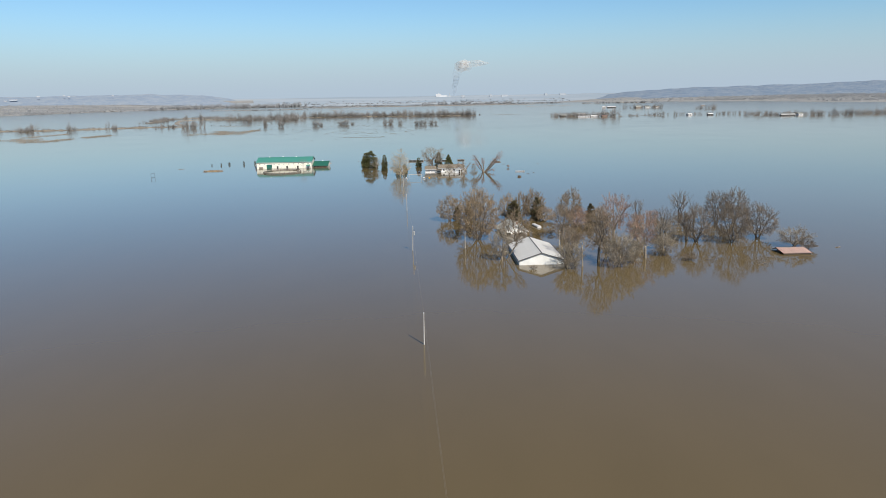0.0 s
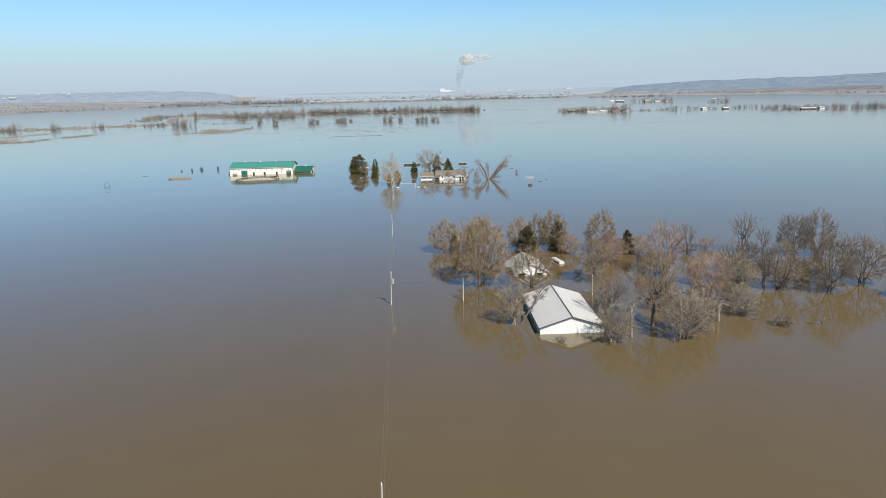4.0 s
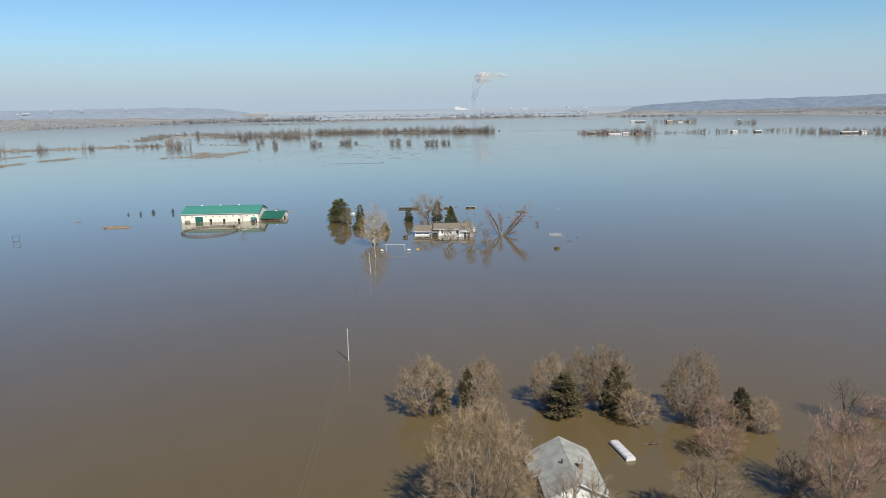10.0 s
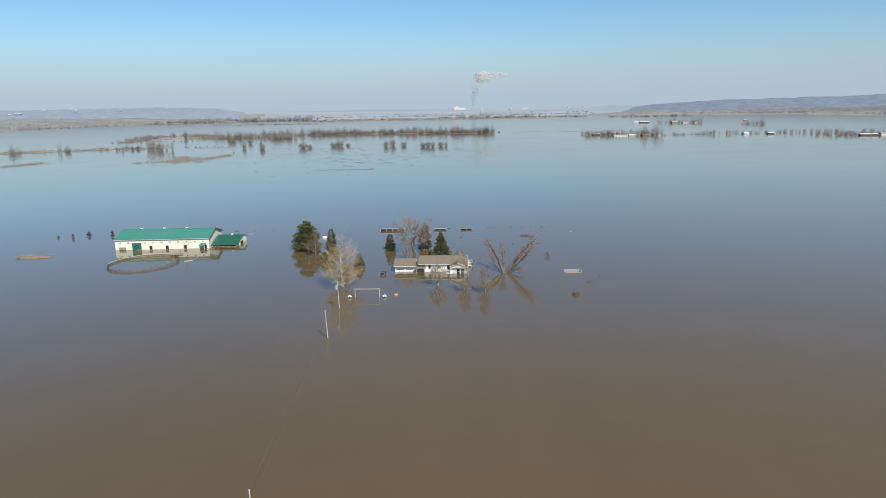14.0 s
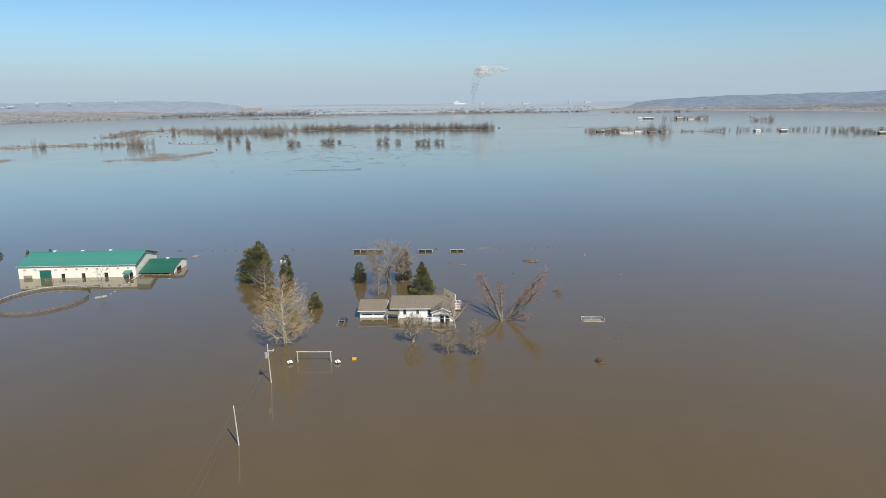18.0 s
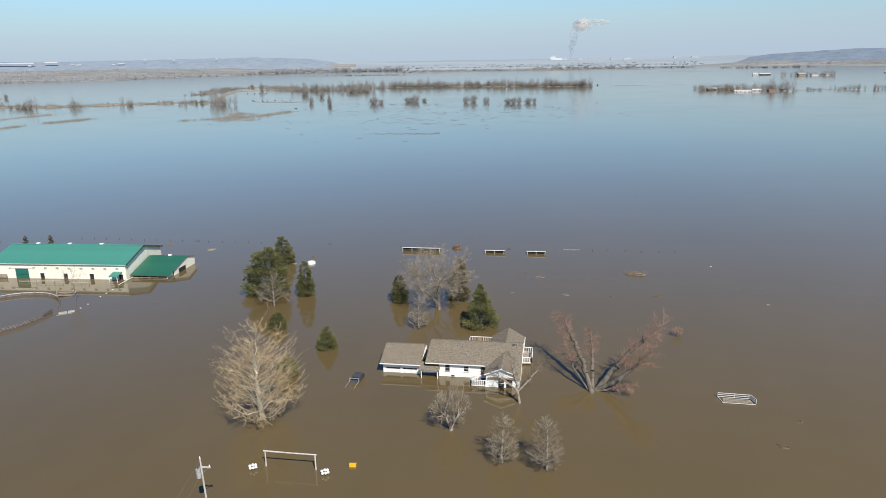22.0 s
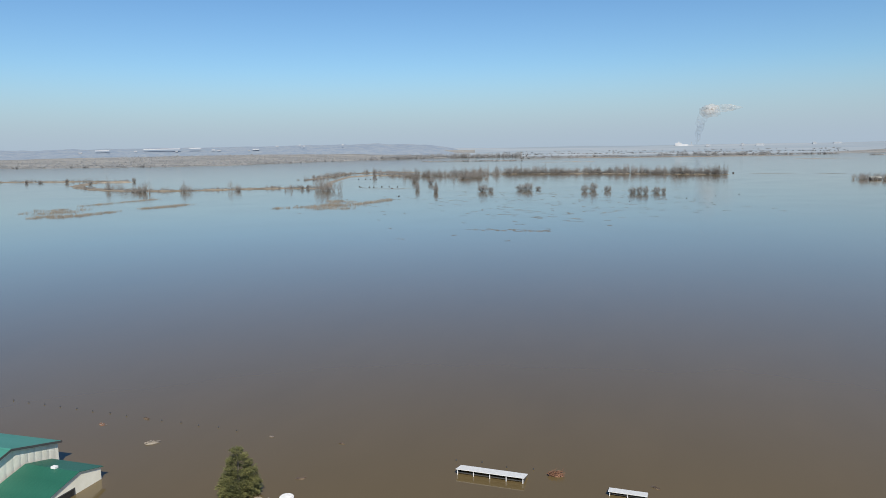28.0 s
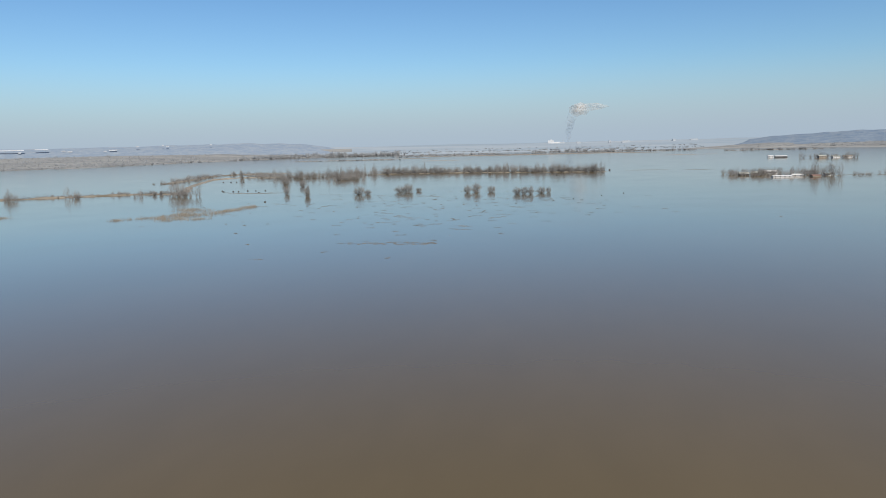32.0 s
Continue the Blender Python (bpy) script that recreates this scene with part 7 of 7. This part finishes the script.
set_out(thin_t, [(80.7, 232.7, 10.4, 3.6), (84.6, 229.6, 7.0, 2.2), (67.3, 236.0, 7.4, 2.4), (66.0, 205.0, 9.4, 3.8), (72.9, 203.0, 8.4, 3.8), (33.2, 180.2, 9.4, 4.4), (44.6, 184.8, 7.0, 2.6), (35.8, 187.5, 6.0, 3.0)])
open_t = plant("bare_tree", headed_tree(27, 9.2, 6.0, 240, stems=5, centre=0.5, lump=0.2, low=0.08, flare=0.3, start=0.06, spread=0.35, twigs=16, twig_len=1.0, twig_r=0.013, tip_r=0.021, power=0.53, step=0.29, wander=0.2), "bark_grey", "twig_brown", LAB.format("low wide-spreading"), group="grove trees")
set_out(open_t, [(22.0, 204.4, 9.2, 6.0)])
r_tips = np.random.default_rng(31)
stoop = plant("leaning_tree", grow(31, [((0, 0, 0), along_limb(r_tips, 70, (1.8, 0, 3.0), (4.6, 0.6, 7.6), 0.8, 1.9))], 8.0, start=0.30, twigs=10, twig_len=0.8, twig_r=0.014, tip_r=0.024), "bark_grey", "twig_dusk", "bare tree leaning over the roof of a white shed")
stoop.matrix_basis = pose(17.0, 179.6, 0)
snag = plant("dead_snag", headed_tree(5, 7.4, 1.3, 16, centre=0.7, low=0.4, start=0.5, twigs=5, twig_len=0.5, tip_r=0.055, step=0.4, wander=0.2), "bark_pale", "twig_grey", "broken pale dead trunk standing in the flood")
set_out(snag, [(35.4, 171.1, 7.6, 1.2), (47.6, 181.4, 6.4, 1.5), (53.6, 178.8, 4.6, 2.0)])
cedar = plant("red_cedar", conifer(6, 7.5, 2.6, 4200, 0.55, 0.2, -0.05, 0.40, 0.38), "bark_grey", "needle_dark", "dark brownish-green cedar standing in flood water", group="cedars")
set_out(cedar, [(5.2, 240.4, 5.2, 1.3), (9.5, 242.0, 6.6, 1.3), (24.8, 239.6, 6.8, 2.9), (33.2, 240.2, 7.8, 2.4), (51.0, 235.0, 6.0, 1.9), (-1.7, 437.9, 8.6, 2.2)])
small_cedar = plant("small_cedar", conifer(18, 2.2, 0.8, 420, 0.5, 0.2, -0.05, 0.26, 0.3), "bark_grey", "needle_dark", "small ragged cedar top above the flood", group="drowned cedars behind the barn")
set_out(small_cedar, [(-144.1, 473.0, 1.7, 0.9), (-134.1, 472.8, 2.1, 0.75), (-126.9, 474.0, 2.2, 0.8), (-148.0, 467.8, 1.6, 0.6), (-154.4, 468.3, 1.0, 0.5)])
pine_a = plant("pine", conifer(7, 9.5, 4.2, 10500, 0.38, 0.25, -0.10, 0.36, 0.72), "bark_grey", "needle", "broad olive-green pine standing in flood water", group="evergreens by the house")
set_out(pine_a, [(-44.8, 437.7, 10.0, 4.8), (-34.3, 417.3, 3.2, 1.75), (-24.6, 397.6, 3.4, 1.7)])
pine_b = plant("pine", conifer(8, 8, 2.4, 8200, 0.40, 0.2, -0.10, 0.30, 0.78), "bark_grey", "needle", "narrow olive-green pine standing in flood water", group="evergreens by the house")
set_out(pine_b, [(-50.0, 459.9, 7.0, 2.8), (-35.7, 437.0, 7.4, 2.0), (-21.7, 409.3, 4.0, 1.75), (-14.2, 435.2, 5.6, 1.9)])
spruce = plant("blue_spruce", conifer(9, 8.2, 3.2, 11500, 0.85, 0.08, -0.15, 0.33, 0.86), "bark_grey", "needle", "full conical spruce standing behind the house in the flood")
set_out(spruce, [(4.3, 423.1, 8.2, 3.2)])
syc = plant("sycamore", headed_tree(22, 15.2, 5.9, 1250, centre=0.36, lump=0.26, low=0.04, inner=0.45, leader=0.82, start=0.10, twigs=12, twig_len=0.55, twig_r=0.0115, tip_r=0.0095, power=0.54, step=0.34, droop=0.0, thick=7, wander=0.38, bow=0.05, fan=0.9, marks_n=20), "bark_tan", "twig_tan",
            "pale tan sycamore with dense fine twigs, in the flood")
set_out(syc, [(-22.8, 383.5, 14.9, 5.8)])
ash = plant("silver_maple", headed_tree(11, 11.5, 7.2, 520, stems=2, centre=0.52, lump=0.25, low=0.15, flare=0.35, start=0.10, spread=0.35, twigs=16, twig_len=0.9, twig_r=0.0085, tip_r=0.0105, power=0.60, step=0.29, wander=0.2), "bark_mid", "twig_grey", "spreading pale grey bare tree behind the house in the flood")
set_out(ash, [(-5.4, 431.6, 12.6, 7.4)])
feather = plant("bare_bush", headed_tree(12, 6.8, 2.1, 210, centre=0.34, lump=0.14, low=0.04, leader=0.97, start=0.06, twigs=11, twig_len=0.6, twig_r=0.011, tip_r=0.012, up=0.7, thick=12, fan=0.5), "bark_pale", "twig_grey", "slender pale bare bush standing in the flood", group="bushes by the house")
set_out(feather, [(12.0, 376.9, 6.4, 2.1), (17.6, 375.9, 7.0, 2.2), (-7.2, 420.5, 6.4, 2.0)])
pen_tree = plant("bare_tree", headed_tree(19, 8.0, 2.4, 70, centre=0.55, low=0.2, flare=0.3, start=0.2, twigs=7, twig_len=0.55, twig_r=0.007, tip_r=0.008), "bark_mid", "twig_grey", "thin grey bare tree in front of the barn")
set_out(pen_tree, [(-85.2, 428.0, 8.0, 2.4)])
front_t = plant("bare_tree", headed_tree(13, 7.2, 3.5, 190, stems=4, centre=0.58, lump=0.3, low=0.12, flare=0.45, start=0.12, spread=0.2, twigs=15, twig_len=0.7, twig_r=0.010, tip_r=0.017, power=0.57, step=0.30, wander=0.25), "bark_pale", "twig_grey", LAB.format("low spreading"), group="trees by the house")
front_t.matrix_basis = pose(4.4, 383.9, 0)
thorn = plant("bare_tree", headed_tree(16, 7.0, 3.8, 150, centre=0.5, lump=0.25, low=0.1, leader=0.85, start=0.12, twigs=10, twig_len=0.7, twig_r=0.011, tip_r=0.018), "bark_pale", "twig_grey", "small pale grey tree in front of a pine in the flood")
set_out(thorn, [(-40.0, 429.5, 7.0, 3.8)])
leaner = plant("leaning_tree", grow(14, [((0, 0, 0), along_limb(r_tips, 70, (-0.9, 0.4, 2.6), (-2.0, 1.2, 7.4), 0.9, 2.0), (-1.5, 1.0, 7.0)), ((-0.40, 0.25, 1.9), along_limb(r_tips, 40, (-1.4, -0.2, 2.8), (-4.6, -0.6, 5.0), 0.5, 1.3), (-4.0, -0.5, 4.8)),
                                      ((-0.34, 0.22, 1.6), along_limb(r_tips, 46, (0.8, 0.6, 2.8), (3.6, 2.2, 6.0), 0.4, 1.3), (3.2, 2.0, 5.6))], 7.0, start=0.22, twigs=10, twig_len=0.6, twig_r=0.009, tip_r=0.018, power=0.60, step=0.36, wander=0.25, bow=0.06), "bark_pale", "twig_dusk",
               "bare tan-barked tree close to the front of the house")
leaner.matrix_basis = pose(13.3, 392.9, 0)
forked = plant("forked_tree", grow(15, [
    ((0, 0, 0), along_limb(r_tips, 90, (-1.0, 2.0, 2.6), (-5.0, 11.0, 8.4), 1.1, 2.0), (-4.6, 10.4, 8.2)),
    ((-0.1, 0.1, 0), along_limb(r_tips, 34, (-1.4, 2.4, 3.0), (-4.6, 5.4, 5.0), 0.8, 1.6), (-3.9, 5.2, 5.2)),
    ((0.3, 0.3, 0), along_limb(r_tips, 64, (0.0, 2.2, 2.8), (0.2, 7.6, 7.0), 1.0, 1.6), (0.1, 7.0, 6.8)),
    ((1.1, 0.6, 0), along_limb(r_tips, 120, (3.0, 0.9, 3.6), (11.0, 3.8, 10.4), 1.2, 2.5), (10.4, 3.4, 10.2)),
    ((1.3, 0.5, 0.2), along_limb(r_tips, 80, (3.6, 0.4, 4.2), (8.6, -2.0, 7.2), 1.0, 2.3), (8.0, -1.6, 7.4)),
    ((0.9, 0.2, 0), along_limb(r_tips, 36, (2.0, -0.2, 1.2), (6.4, -1.6, 1.6), 0.6, 1.2), (6.0, -1.3, 1.9))], 12.0, start=0.20, twigs=16, twig_len=0.75, twig_r=0.0095, tip_r=0.0125, power=0.785, step=0.40, wander=0.3, bow=0.06),
               "bark_grey", "twig_rose", "big forked tree with leaning trunks, in the flood")
forked.matrix_basis = pose(23.9, 398.0, 0)
